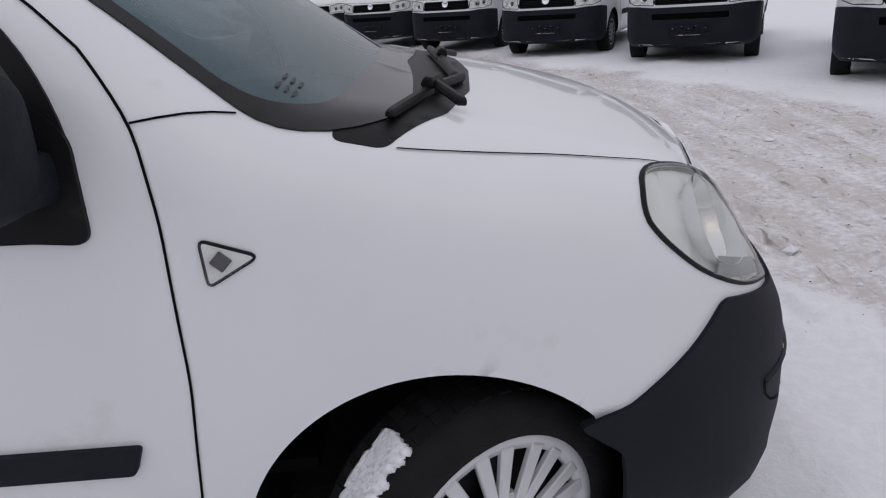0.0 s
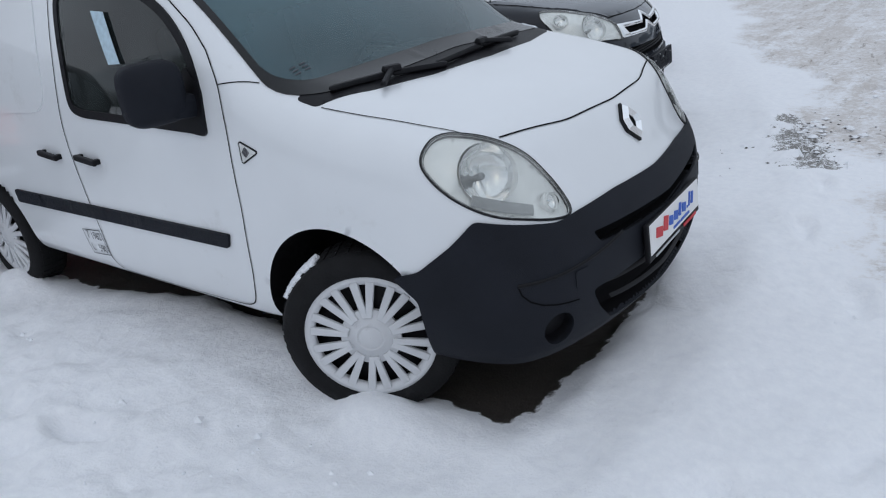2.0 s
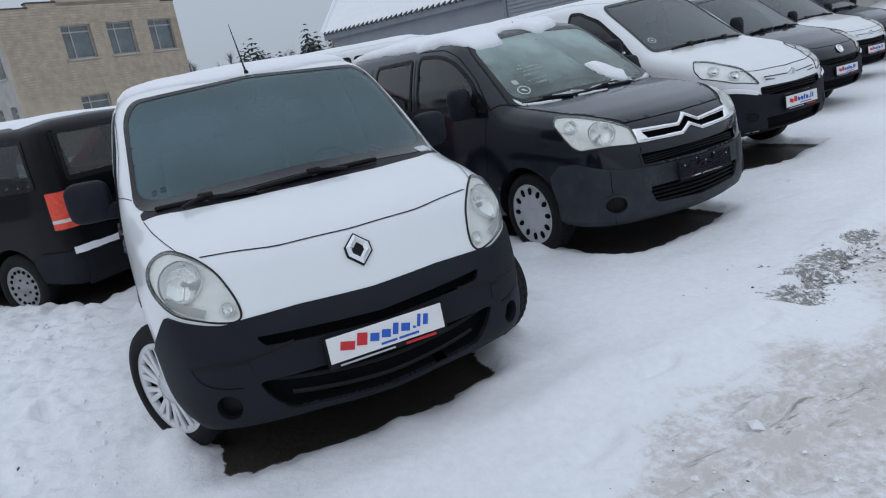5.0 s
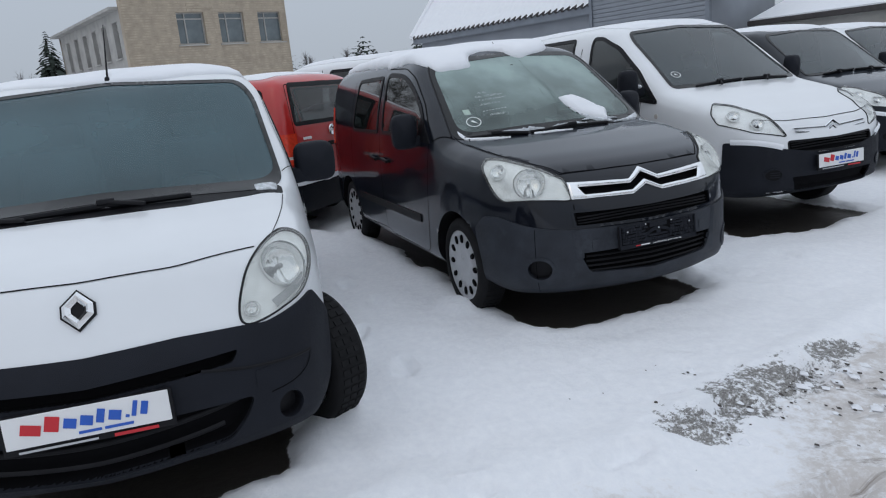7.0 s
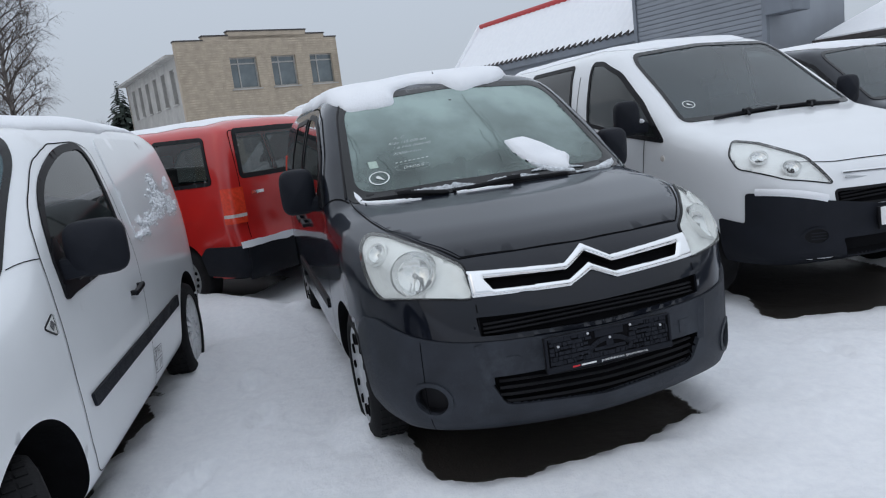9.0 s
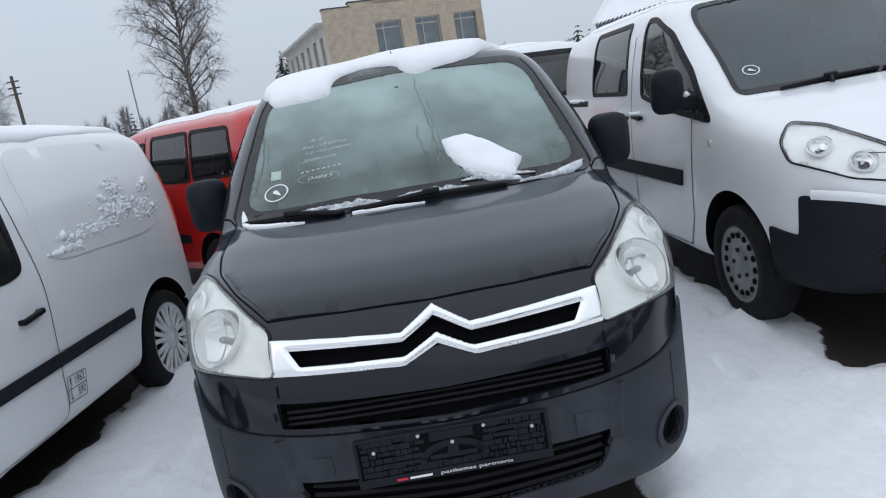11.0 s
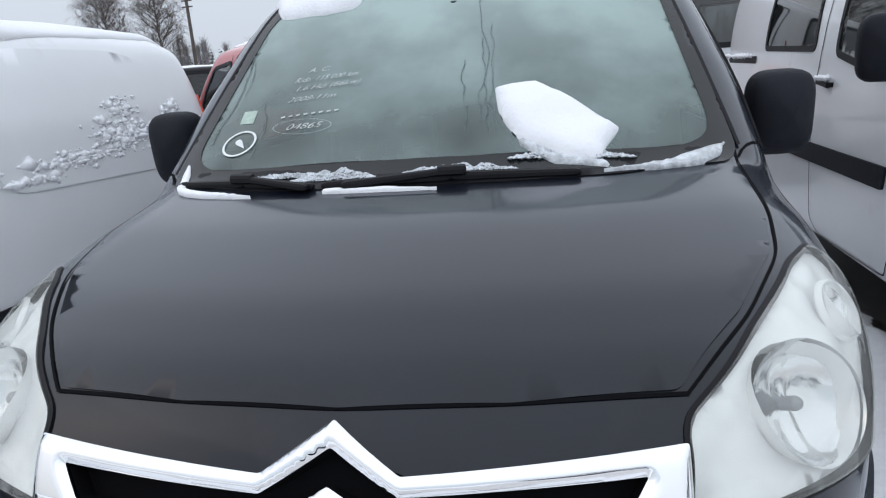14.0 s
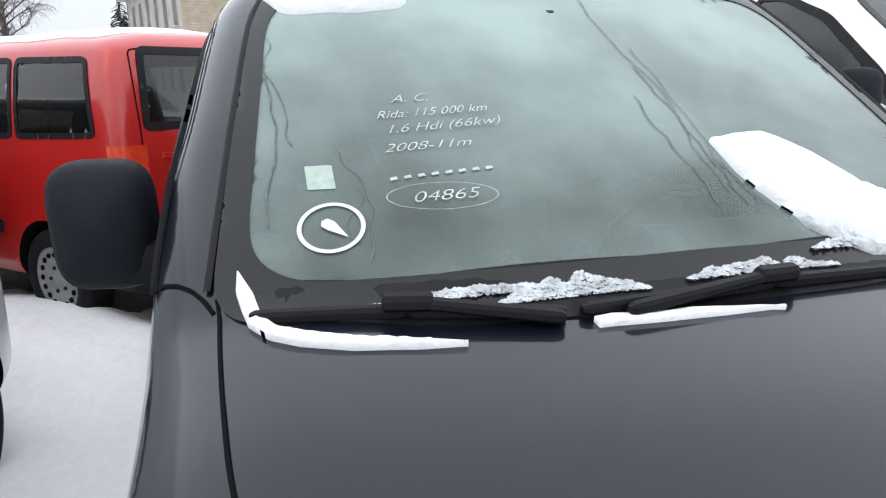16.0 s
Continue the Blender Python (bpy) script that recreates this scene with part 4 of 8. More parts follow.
def wavy(poly, amount, scale, spacing=0.03, seed=0.0):
    """An outline with its edge made uneven."""
    p = np.array(dense(poly, spacing))
    t = np.roll(p, -1, 0) - np.roll(p, 1, 0)
    n = np.stack([-t[:, 1], t[:, 0]], -1)
    n /= np.linalg.norm(n, axis=1, keepdims=True) + 1e-9
    w = np.array([noise.noise(Vector((q[0] * scale + seed, q[1] * scale, 1.7))) + 0.5 * noise.noise(Vector((q[0] * scale * 3, q[1] * scale * 3, 4.2 + seed))) for q in p])
    return [tuple(v) for v in p + n * (w * amount)[:, None]]
# >>> bodies
KANGOO = Body(
    side=[(0.55, 0.19), (0.71, 0.215), (0.775, 0.31), (0.79, 0.46), (0.78, 0.60), (0.75, 0.68), (0.70, 0.74), (0.645, 0.84), (0.58, 0.945), (0.49, 1.005), (0.28, 1.065), (0.0, 1.125), (-0.08, 1.14), (-0.14, 1.165), (-0.50, 1.425), (-0.78, 1.62), (-0.90, 1.68), (-1.15, 1.725), (-1.7, 1.75), (-2.5, 1.745), (-3.05, 1.70), (-3.22, 1.62), (-3.31, 1.2), (-3.34, 0.8), (-3.35, 0.45), (-3.29, 0.32), (-3.1, 0.24), (-0.5, 0.20)],
    plan=[(-3.35, 0), (-3.34, 0.70), (-3.28, 0.85), (-3.05, 0.90), (-2.4, 0.92), (-0.4, 0.912), (0.05, 0.897), (0.36, 0.86), (0.56, 0.78), (0.69, 0.655), (0.79, 0.42), (0.84, 0)],
    cross=[(0, 0.12), (0.81, 0.19), (0.89, 0.34), (0.912, 0.6), (0.907, 0.85), (0.887, 1.02), (0.862, 1.14), (0.813, 1.36), (0.755, 1.58), (0.675, 1.70), (0.46, 1.80), (0, 1.83)],
    bow=(0.20, 0.24), soft=(0.26, 0.13), hood=-0.1, wells=(-0.055, -2.697), radius=0.385, axle_z=0.31)
BERLINGO = Body(
    side=[(0.66, 0.19), (0.84, 0.23), (0.905, 0.33), (0.93, 0.47), (0.925, 0.62), (0.895, 0.70), (0.86, 0.79), (0.80, 0.89), (0.71, 0.965), (0.55, 1.02), (0.25, 1.085), (0.0, 1.12), (-0.05, 1.13), (-0.40, 1.375), (-0.82, 1.655), (-0.95, 1.715), (-1.2, 1.755), (-1.8, 1.775), (-2.8, 1.755), (-3.2, 1.70), (-3.34, 1.60), (-3.41, 1.1), (-3.44, 0.5), (-3.37, 0.32), (-3.2, 0.24), (-0.5, 0.20)],
    plan=[(-3.44, 0), (-3.43, 0.70), (-3.36, 0.84), (-3.1, 0.88), (-2.4, 0.905), (-0.4, 0.905), (0.10, 0.89), (0.42, 0.84), (0.64, 0.755), (0.79, 0.625), (0.90, 0.39), (0.96, 0)],
    cross=[(0, 0.12), (0.80, 0.19), (0.885, 0.34), (0.905, 0.6), (0.90, 0.85), (0.885, 1.0), (0.86, 1.14), (0.81, 1.36), (0.745, 1.58), (0.67, 1.70), (0.45, 1.80), (0, 1.84)],
    bow=(0.20, 0.20), soft=(0.22, 0.12), hood=-0.05, wells=(0.0, -2.728), radius=0.36, axle_z=0.31)
JUMPY = Body(
    side=[(0.75, 0.29), (0.92, 0.34), (0.97, 0.44), (0.965, 0.62), (0.92, 0.76), (0.85, 0.88), (0.70, 0.98), (0.35, 1.11), (0.02, 1.19), (-0.06, 1.21), (-0.50, 1.52), (-0.90, 1.79), (-1.05, 1.86), (-1.5, 1.92), (-3.4, 1.92), (-3.68, 1.85), (-3.78, 1.2), (-3.82, 0.45), (-3.7, 0.28), (-0.5, 0.22)],
    plan=[(-3.82, 0), (-3.80, 0.75), (-3.7, 0.88), (-3.0, 0.94), (-0.3, 0.94), (0.20, 0.925), (0.50, 0.87), (0.72, 0.76), (0.86, 0.60), (0.96, 0.30), (1.0, 0)],
    cross=[(0, 0.12), (0.84, 0.2), (0.92, 0.36), (0.94, 0.7), (0.935, 1.0), (0.90, 1.2), (0.86, 1.45), (0.80, 1.70), (0.72, 1.84), (0.5, 1.93), (0, 1.97)],
    bow=(0.16, 0.16), soft=(0.20, 0.14), hood=-0.05, wells=(0.0, -3.0), radius=0.37, axle_z=0.355)
TRANSPORTER = Body(
    side=[(0.70, 0.22), (0.84, 0.27), (0.89, 0.42), (0.885, 0.72), (0.83, 0.96), (0.73, 1.07), (0.36, 1.20), (0.06, 1.27), (0.0, 1.30), (-0.5, 1.66), (-0.82, 1.86), (-1.0, 1.92), (-1.5, 1.95), (-3.5, 1.95), (-3.85, 1.88), (-3.97, 1.1), (-4.0, 0.45), (-3.9, 0.3), (-0.5, 0.24)],
    plan=[(-4.0, 0), (-3.99, 0.80), (-3.9, 0.92), (-3.0, 0.95), (-0.3, 0.95), (0.25, 0.94), (0.58, 0.88), (0.76, 0.76), (0.85, 0.58), (0.90, 0.3), (0.92, 0)],
    cross=[(0, 0.12), (0.86, 0.2), (0.93, 0.36), (0.95, 0.7), (0.945, 1.05), (0.90, 1.3), (0.86, 1.55), (0.80, 1.80), (0.72, 1.90), (0.5, 1.96), (0, 1.98)],
    bow=(0.12, 0.16), soft=(0.18, 0.12), hood=0.0, wells=(0.0, -3.0), radius=0.38, axle_z=0.335)
CADDY = Body(
    side=[(0.65, 0.20), (0.82, 0.25), (0.88, 0.42), (0.87, 0.66), (0.80, 0.85), (0.66, 0.95), (0.30, 1.04), (0.0, 1.10), (-0.08, 1.12), (-0.55, 1.47), (-0.95, 1.72), (-1.1, 1.76), (-1.8, 1.80), (-2.9, 1.79), (-3.25, 1.755), (-3.36, 1.66), (-3.44, 1.2), (-3.47, 0.75), (-3.52, 0.62), (-3.53, 0.42), (-3.42, 0.30), (-0.5, 0.22)],
    plan=[(-3.53, 0), (-3.52, 0.72), (-3.45, 0.84), (-3.1, 0.885), (-2.4, 0.90), (-0.3, 0.90), (0.20, 0.885), (0.50, 0.82), (0.70, 0.70), (0.82, 0.5), (0.88, 0.25), (0.90, 0)],
    cross=[(0, 0.12), (0.80, 0.2), (0.88, 0.36), (0.90, 0.65), (0.895, 0.95), (0.86, 1.12), (0.82, 1.35), (0.77, 1.58), (0.72, 1.70), (0.5, 1.79), (0, 1.83)],
    bow=(0.18, 0.18), soft=(0.2, 0.11), hood=-0.05, wells=(0.0, -2.68), radius=0.36, axle_z=0.315)
AT_KANGOO = (0.0, 0.012, 0.0, 0.0)
AT_BERLINGO = (-1.185, 2.765, 0.015, 5.8)
AT_JUMPY = (-2.38, 5.24, 0.055, 6.2)
AT_RED = (-7.08, -1.0, 0.0, 230.0)
AT_DARK = (-6.45, -3.03, -0.10, 222.0)
AT_PALE = (-9.33, 1.32, 0.0, 226.0)
# <<< bodies


def on(view, pts, r=0.04, n=5):
    """An outline in a view from corner points in space."""
    p = np.array([q[:3] for q in pts], float)
    a, b = view.flat(p)
    return rounded(list(zip(a, b)), r, n)


def both(pts):
    """The points mirrored to the car's other side, to go round: given from the left towards the middle."""
    return list(pts) + [(x, -y, z) for x, y, z in reversed(pts) if abs(y) > 1e-6]


def flip(pts, s):
    return [(x, y * s, z) for x, y, z in pts]


def put_wheels(root, body, kind, track, r, steer=0.0, at0=0.0):
    for i, ax in enumerate((at0, body.wells[1])):
        for s in (1, -1):
            tyre_and_rim(root, (ax, track * s, max(r - 0.005, body.axle_z)), s, kind, r, 0.185, steer if i == 0 else 0.0)


def recess(name, body, view, poly, parent, depth=0.05, mat=None, slats=(), slat_mat=None, slat_w=0.012, frame_mat=None):
    """An opening with a dark back and cross slats. Returns the cut."""
    back = panel(name, body, view, poly, mat or GAP, parent, off=-depth, deep=-depth - 0.002, spacing=0.05)
    for line in slats:
        strip("slat", body, line, slat_mat or DARK, back, slat_w, -0.02, high=0.012)
    if frame_mat:
        panel("grille_frame", body, view, outset(poly, 0.016), frame_mat, back, off=0.003, deep=0.012, spacing=0.03, holes=[poly])
    return view, outset(poly, 0.010)


def hatch(name, body, view, poly, parent, width=0.005, mat=None):
    """A closed panel gap along an outline."""
    q = np.array(poly + poly[:1])
    p = view.place(body, q[:, 0], q[:, 1])
    return strip(name, body, p, mat or GAP, parent, width)


def handle(body, root, x, z, s, mat=None):
    p = body.settle(np.array([(x, 0.88 * s, z)]))[0]
    bm = bmesh.new()
    block(bm, (0.16, 0.022, 0.028), (p[0], p[1] + 0.024 * s, p[2]), (0, 6, 0), bevel=0.010, seg=3)
    for d in (-0.065, 0.065):
        block(bm, (0.03, 0.03, 0.024), (p[0] + d, p[1] + 0.010 * s, p[2] - d * 0.1), bevel=0.006)
    return part("door_handle", bm, mat or DARK, root)


def antenna(body, root, x, y=0.0, length=0.35, lean=-35):
    p = body.settle(np.array([(x, y, 1.75)]))[0]
    bm = bmesh.new()
    block(bm, (0.06, 0.035, 0.03), tuple(p + (0, 0, 0.012)), bevel=0.012, seg=2, taper=(0.6, 0.6))
    top = Vector(p) + Vector((math.sin(radians(lean)) * length, 0, math.cos(radians(lean)) * length))
    rod(bm, Vector(p) + Vector((0, 0, 0.02)), top, 0.006, 0.002, 6)
    return part("antenna", bm, DARK, root)


# ---------------------------------------------------------------- the white panel van


def build_kangoo(at):
    B = KANGOO
    root = thing("panel_van", "white panel van with dark plastic bumper and snow-covered roof", "van", at, "vans in the front row")
    cuts = []
    ring = Round(-0.2)
    # windscreen
    outer = rounded([(-0.795, 1.112), (-0.725, 1.54), (-0.66, 1.635), (0, 1.672), (0.66, 1.635), (0.725, 1.54), (0.795, 1.112), (0.45, 1.128), (0, 1.143), (-0.45, 1.128)], 0.06)
    inner = rounded([(-0.762, 1.18), (-0.705, 1.53), (-0.642, 1.618), (0, 1.656), (0.642, 1.618), (0.705, 1.53), (0.762, 1.18), (0.70, 1.148), (0.35, 1.166), (0, 1.178), (-0.35, 1.166), (-0.70, 1.148)], 0.05)
    w = panel("windscreen", B, FRONT, inner, WIND_K, root, off=0.001, deep=0.002, spacing=0.024, label="frosted windscreen glass")
    w.visible_shadow = False
    panel("windscreen_border", B, FRONT, outer, FRIT, w, off=0.004, deep=0.02, spacing=0.02, holes=[inner])
    cuts.append((FRONT, shrink(outer, 0.008)))
    wiper(B, root, (-0.11, -0.70, 1.10), (0.05, -0.26, 1.11), (0.03, -0.60, 1.10), 0.018)
    wiper(B, root, (0.03, -0.30, 1.11), (-0.02, 0.38, 1.12), (0.05, 0.20, 1.11), 0.022)
    panel("cowl", B, TOP, rounded([(-0.11, -0.775), (0.0, -0.62), (0.062, -0.35), (0.082, 0), (0.062, 0.35), (0.0, 0.62), (-0.11, 0.775), (-0.20, 0.775), (-0.148, 0.5), (-0.115, 0), (-0.148, -0.5), (-0.20, -0.775)], 0.02), DARK, root, off=0.0015, deep=0.01, spacing=0.025, label="black plastic scuttle panel")
    # side windows
    door = rounded([(-0.575, 0.995, 0.05), (-0.58, 1.17, 0.12), (-0.65, 1.33, 0.12), (-0.82, 1.47, 0.15), (-1.15, 1.575, 0.15), (-1.48, 1.595, 0.08), (-1.555, 1.50, 0.08), (-1.52, 1.06, 0.06), (-1.44, 1.03, 0.06)], 0.06)
    for view, s in ((LEFT, 1), (RIGHT, -1)):
        cuts.append(window(B, view, door, root, "door_window", SIDEGLASS, 0.030, DARK))
        # gaps round the door, the wing and the load bay
        P = lambda pts: [(x, 0.85 * s, z) for x, z in pts]
        strip("door_gap", B, P([(-0.545, 1.30), (-0.485, 1.16), (-0.467, 1.016), (-0.471, 0.732), (-0.503, 0.464), (-0.542, 0.33), (-0.62, 0.295), (-1.0, 0.285), (-1.50, 0.285), (-1.56, 0.33), (-1.56, 0.52), (-1.615, 0.96), (-1.60, 1.25), (-1.60, 1.50), (-1.585, 1.60), (-1.45, 1.655), (-1.10, 1.635), (-0.80, 1.53), (-0.62, 1.40), (-0.545, 1.30)]), GAP, root, 0.005)
        strip("wing_gap", B, [(-0.49, 0.84 * s, 1.168), (-0.41, 0.82 * s, 1.172), (-0.335, 0.80 * s, 1.172)], GAP, root, 0.004)
        rear = rounded([(-1.72, 1.04, 0.15), (-1.73, 1.55, 0.12), (-1.80, 1.615, 0.10), (-2.75, 1.60, 0.25), (-2.98, 1.38, 0.2), (-2.99, 1.06, 0.1), (-2.7, 1.01, 0.1)], 0.1)
        panel("side_panel", B, view, rear, WHITE, root, off=0.0055, deep=0.010, spacing=0.07)
        panel("rubbing_strip", B, view, rounded([(-0.578, 0.618), (-0.60, 0.560), (-2.30, 0.565), (-2.30, 0.632)], 0.012), PLASTIC, root, off=0.012, deep=0.02, spacing=0.05)
        handle(B, root, -1.45, 0.85, s)
        if s < 0:
            handle(B, root, -1.78, 0.85, s)
        mirror(B, root, (-0.64, 0.995, 1.165), s, (0.11, 0.22, 0.215))
        panel("mirror_base", B, view, rounded([(-0.575, 0.99), (-0.58, 1.16), (-0.66, 1.24), (-0.76, 1.01)], 0.03), DARK, root, off=0.010, deep=0.02, spacing=0.04)
        # turn indicator on the wing
        tri = rounded([(-0.412, 0.983, 0.012), (-0.408, 0.905, 0.012), (-0.322, 0.950, 0.016)], 0.014)
        ind = panel("side_indicator", B, view, tri, LENS, root, off=0.010, deep=0.012, spacing=0.03, mid_off=0.004)
        panel("indicator_rim", B, view, outset(tri, 0.003), DARK, ind, off=0.004, deep=0.010, spacing=0.02, holes=[shrink(tri, 0.002)])
        panel("indicator_base", B, view, shrink(tri, 0.002), MATTWHITE, ind, off=0.0035, deep=0.006, spacing=0.03)
        bm = bmesh.new()
        c = B.settle(np.array([(-0.382, 0.88 * s, 0.947)]))[0]
        block(bm, (0.026, 0.006, 0.026), (c[0], c[1] + 0.005 * s, c[2]), (0, 45, 0), bevel=0.002)
        part("indicator_bulb", bm, INK, ind)
        # lamps
        lamp = on(corner(s), flip([(0.302, 0.805, 0.945), (0.335, 0.74, 1.012), (0.44, 0.648, 0.980), (0.53, 0.573, 0.915), (0.61, 0.528, 0.80), (0.655, 0.520, 0.715), (0.623, 0.605, 0.722), (0.505, 0.742, 0.765), (0.413, 0.792, 0.822), (0.346, 0.812, 0.885)], s), 0.06)
        v = corner(s)
        pa, pb = v.flat(np.array(flip([(0.475, 0.70, 0.885), (0.612, 0.565, 0.768)], s), float))
        cuts.append(headlamp(B, root, s, lamp, [(pa[0], pb[0], 0.098), (pa[1], pb[1], 0.046)], depth=0.09, glass_mat=HAZY))
        strip("turn_signal", B, flip([(0.45, 0.762, 0.822), (0.52, 0.70, 0.782), (0.575, 0.645, 0.758)], s), STEEL, root, 0.034, -0.004, high=0.003)
        strip("hood_gap", B, [(0.40, 0.685 * s, 1.0), (0.28, 0.72 * s, 1.03), (0.1, 0.755 * s, 1.06), (-0.09, 0.775 * s, 1.09)], GAP, root, 0.0035)
    strip("hood_gap", B, [(0.465, -0.61, 0.965), (0.50, -0.48, 0.962), (0.545, -0.32, 0.950), (0.566, 0, 0.945), (0.545, 0.32, 0.950), (0.50, 0.48, 0.962), (0.465, 0.61, 0.965)], GAP, root, 0.006)
    # bumper of grained plastic
    half = [(0.30, 0.83, 0.20), (0.285, 0.84, 0.36), (0.27, 0.845, 0.50), (0.185, 0.852, 0.569), (0.275, 0.84, 0.600), (0.39, 0.81, 0.695), (0.455, 0.775, 0.768), (0.52, 0.735, 0.752), (0.63, 0.60, 0.715), (0.655, 0.51, 0.722), (0.69, 0.307, 0.728), (0.71, 0.12, 0.722)]
    top = on(ring, [*half, (0.71, 0, 0.718), *[(x, -y, z) for x, y, z in reversed(half)], (0.62, -0.62, 0.195), (0.70, -0.3, 0.195), (0.72, 0, 0.195), (0.70, 0.3, 0.195), (0.62, 0.62, 0.195)], 0.018)
    upper = rounded([(-0.50, 0.652), (0, 0.628), (0.50, 0.652), (0.475, 0.612), (0.30, 0.600), (0, 0.588), (-0.30, 0.600), (-0.475, 0.612)], 0.015)
    lower = rounded([(-0.535, 0.472), (-0.3, 0.475), (0.3, 0.475), (0.535, 0.472), (0.50, 0.40), (0.43, 0.325), (0, 0.288), (-0.43, 0.325), (-0.50, 0.40)], 0.03)
    fogs = [rounded([(0.655 * s + 0.046 * math.cos(a), 0.385 + 0.056 * math.sin(a)) for a in np.linspace(0, 2 * math.pi, 14, endpoint=False)], 0.02) for s in (1, -1)]

    def across(poly):
        q = np.array(dense(poly, 0.02))
        a, b = ring.flat(FRONT.place(B, q[:, 0], q[:, 1]))
        return list(zip(a, b))

    bump = panel("front_bumper", B, ring, top, PLASTIC, root, off=0.010, deep=0.02, spacing=0.035, holes=[across(h) for h in (upper, lower, *fogs)], label="grey grained plastic bumper")
    cuts.append((ring, shrink(top, 0.022)))
    cuts.append(recess("upper_grille", B, FRONT, upper, bump, 0.04))
    lines = [[(0.74, y, 0.335 + dz + 0.05 * (y / 0.5) ** 2) for y in np.linspace(-lim, lim, 13)] for dz, lim in ((0.015, 0.42), (0.085, 0.48))]
    cuts.append(recess("lower_grille", B, FRONT, lower, bump, 0.05, slats=lines, slat_w=0.020))
    for f, s in zip(fogs, (1, -1)):
        cuts.append(recess("fog_lamp_blank", B, FRONT, f, bump, 0.035, mat=DARK))
        strip("bumper_crease", B, [(0.70, 0.36 * s, 0.60), (0.66, 0.50 * s, 0.575), (0.60, 0.66 * s, 0.562), (0.55, 0.72 * s, 0.56)], DARK, bump, 0.012, 0.011, high=0.006)
        strip("bumper_crease", B, [(0.55, 0.72 * s, 0.56), (0.55, 0.725 * s, 0.52), (0.60, 0.67 * s, 0.475), (0.66, 0.58 * s, 0.465)], GAP, bump, 0.005, 0.0115)
        panel("towing_cover", B, FRONT, rounded([(0.545 * s, 0.50), (0.545 * s, 0.56), (0.60 * s, 0.56), (0.60 * s, 0.50)], 0.01), PLASTIC, bump, off=0.0125, deep=0.008, spacing=0.04)
    plate_thing(root, (0.792, 0, 0.523), -4, "white")
    # badge: a plain lozenge
    c = FRONT.place(B, np.array([0.0]), np.array([0.865]))[0]
    n = B.normal(c[None])[0]
    m = Matrix.Translation(Vector(c) + Vector(n) * 0.012) @ Vector(n).to_track_quat("X", "Z").to_matrix().to_4x4()
    bm = bmesh.new()
    for k, (hh, ww) in enumerate(((0.068, 0.050),)):
        o = [(0, hh), (ww, 0.02), (ww, -0.02), (0, -hh), (-ww, -0.02), (-ww, 0.02)]
        i = [(y * 0.42, z * 0.46) for y, z in o]
        vo = [bm.verts.new((0.0, y, z)) for y, z in o]
        vm = [bm.verts.new((0.016, y * 0.72, z * 0.74)) for y, z in o]
        vi = [bm.verts.new((0.002, y, z)) for y, z in i]
        for j in range(6):
            q = (j + 1) % 6
            bm.faces.new((vo[j], vo[q], vm[q], vm[j])); bm.faces.new((vm[j], vm[q], vi[q], vi[j]))
    bmesh.ops.transform(bm, matrix=m, verts=bm.verts)
    badge = part("badge", bm, CHROME, root, "chrome lozenge badge")
    bm = bmesh.new()
    o = [(0, 0.076), (0.057, 0.022), (0.057, -0.022), (0, -0.076), (-0.057, -0.022), (-0.057, 0.022)]
    f = bm.faces.new([bm.verts.new((-0.003, y, z)) for y, z in o])
    bmesh.ops.extrude_face_region(bm, geom=[f])
    for v in list(bm.verts)[:6]:
        v.co.x -= 0.010
    bmesh.ops.transform(bm, matrix=m, verts=bm.verts)
    part("badge_back", bm, DARK, badge)
    antenna(B, root, -0.90, 0, 0.36, -32)
    # tail lamps and rear doors
    for s in (1, -1):
        panel("tail_lamp", B, rear_corner(s), on(rear_corner(s), flip([(-3.33, 0.74, 0.98), (-3.32, 0.72, 1.35), (-3.22, 0.80, 1.35), (-3.22, 0.85, 0.98)], s), 0.02), TAILRED, root, off=0.01, deep=0.02, spacing=0.05)
    panel("rear_bumper", B, REAR, rounded([(-0.76, 0.34), (-0.77, 0.60), (0.77, 0.60), (0.76, 0.34)], 0.03), PLASTIC, root, off=0.03, deep=0.04, spacing=0.08)
    strip("door_gap", B, [(-3.3, 0, z) for z in np.linspace(0.65, 1.6, 12)], GAP, root, 0.006)
    skin(B, root, WHITE, 0.026, cuts, "white painted steel body")
    put_wheels(root, B, "fins", 0.795, 0.315, 30, 0.0)
    cabin(B, root, -1.05, 0.78, 0.78, -0.42, 1.10, 1)
    # writing on the left sill: dimensions
    return root


# ---------------------------------------------------------------- the black van


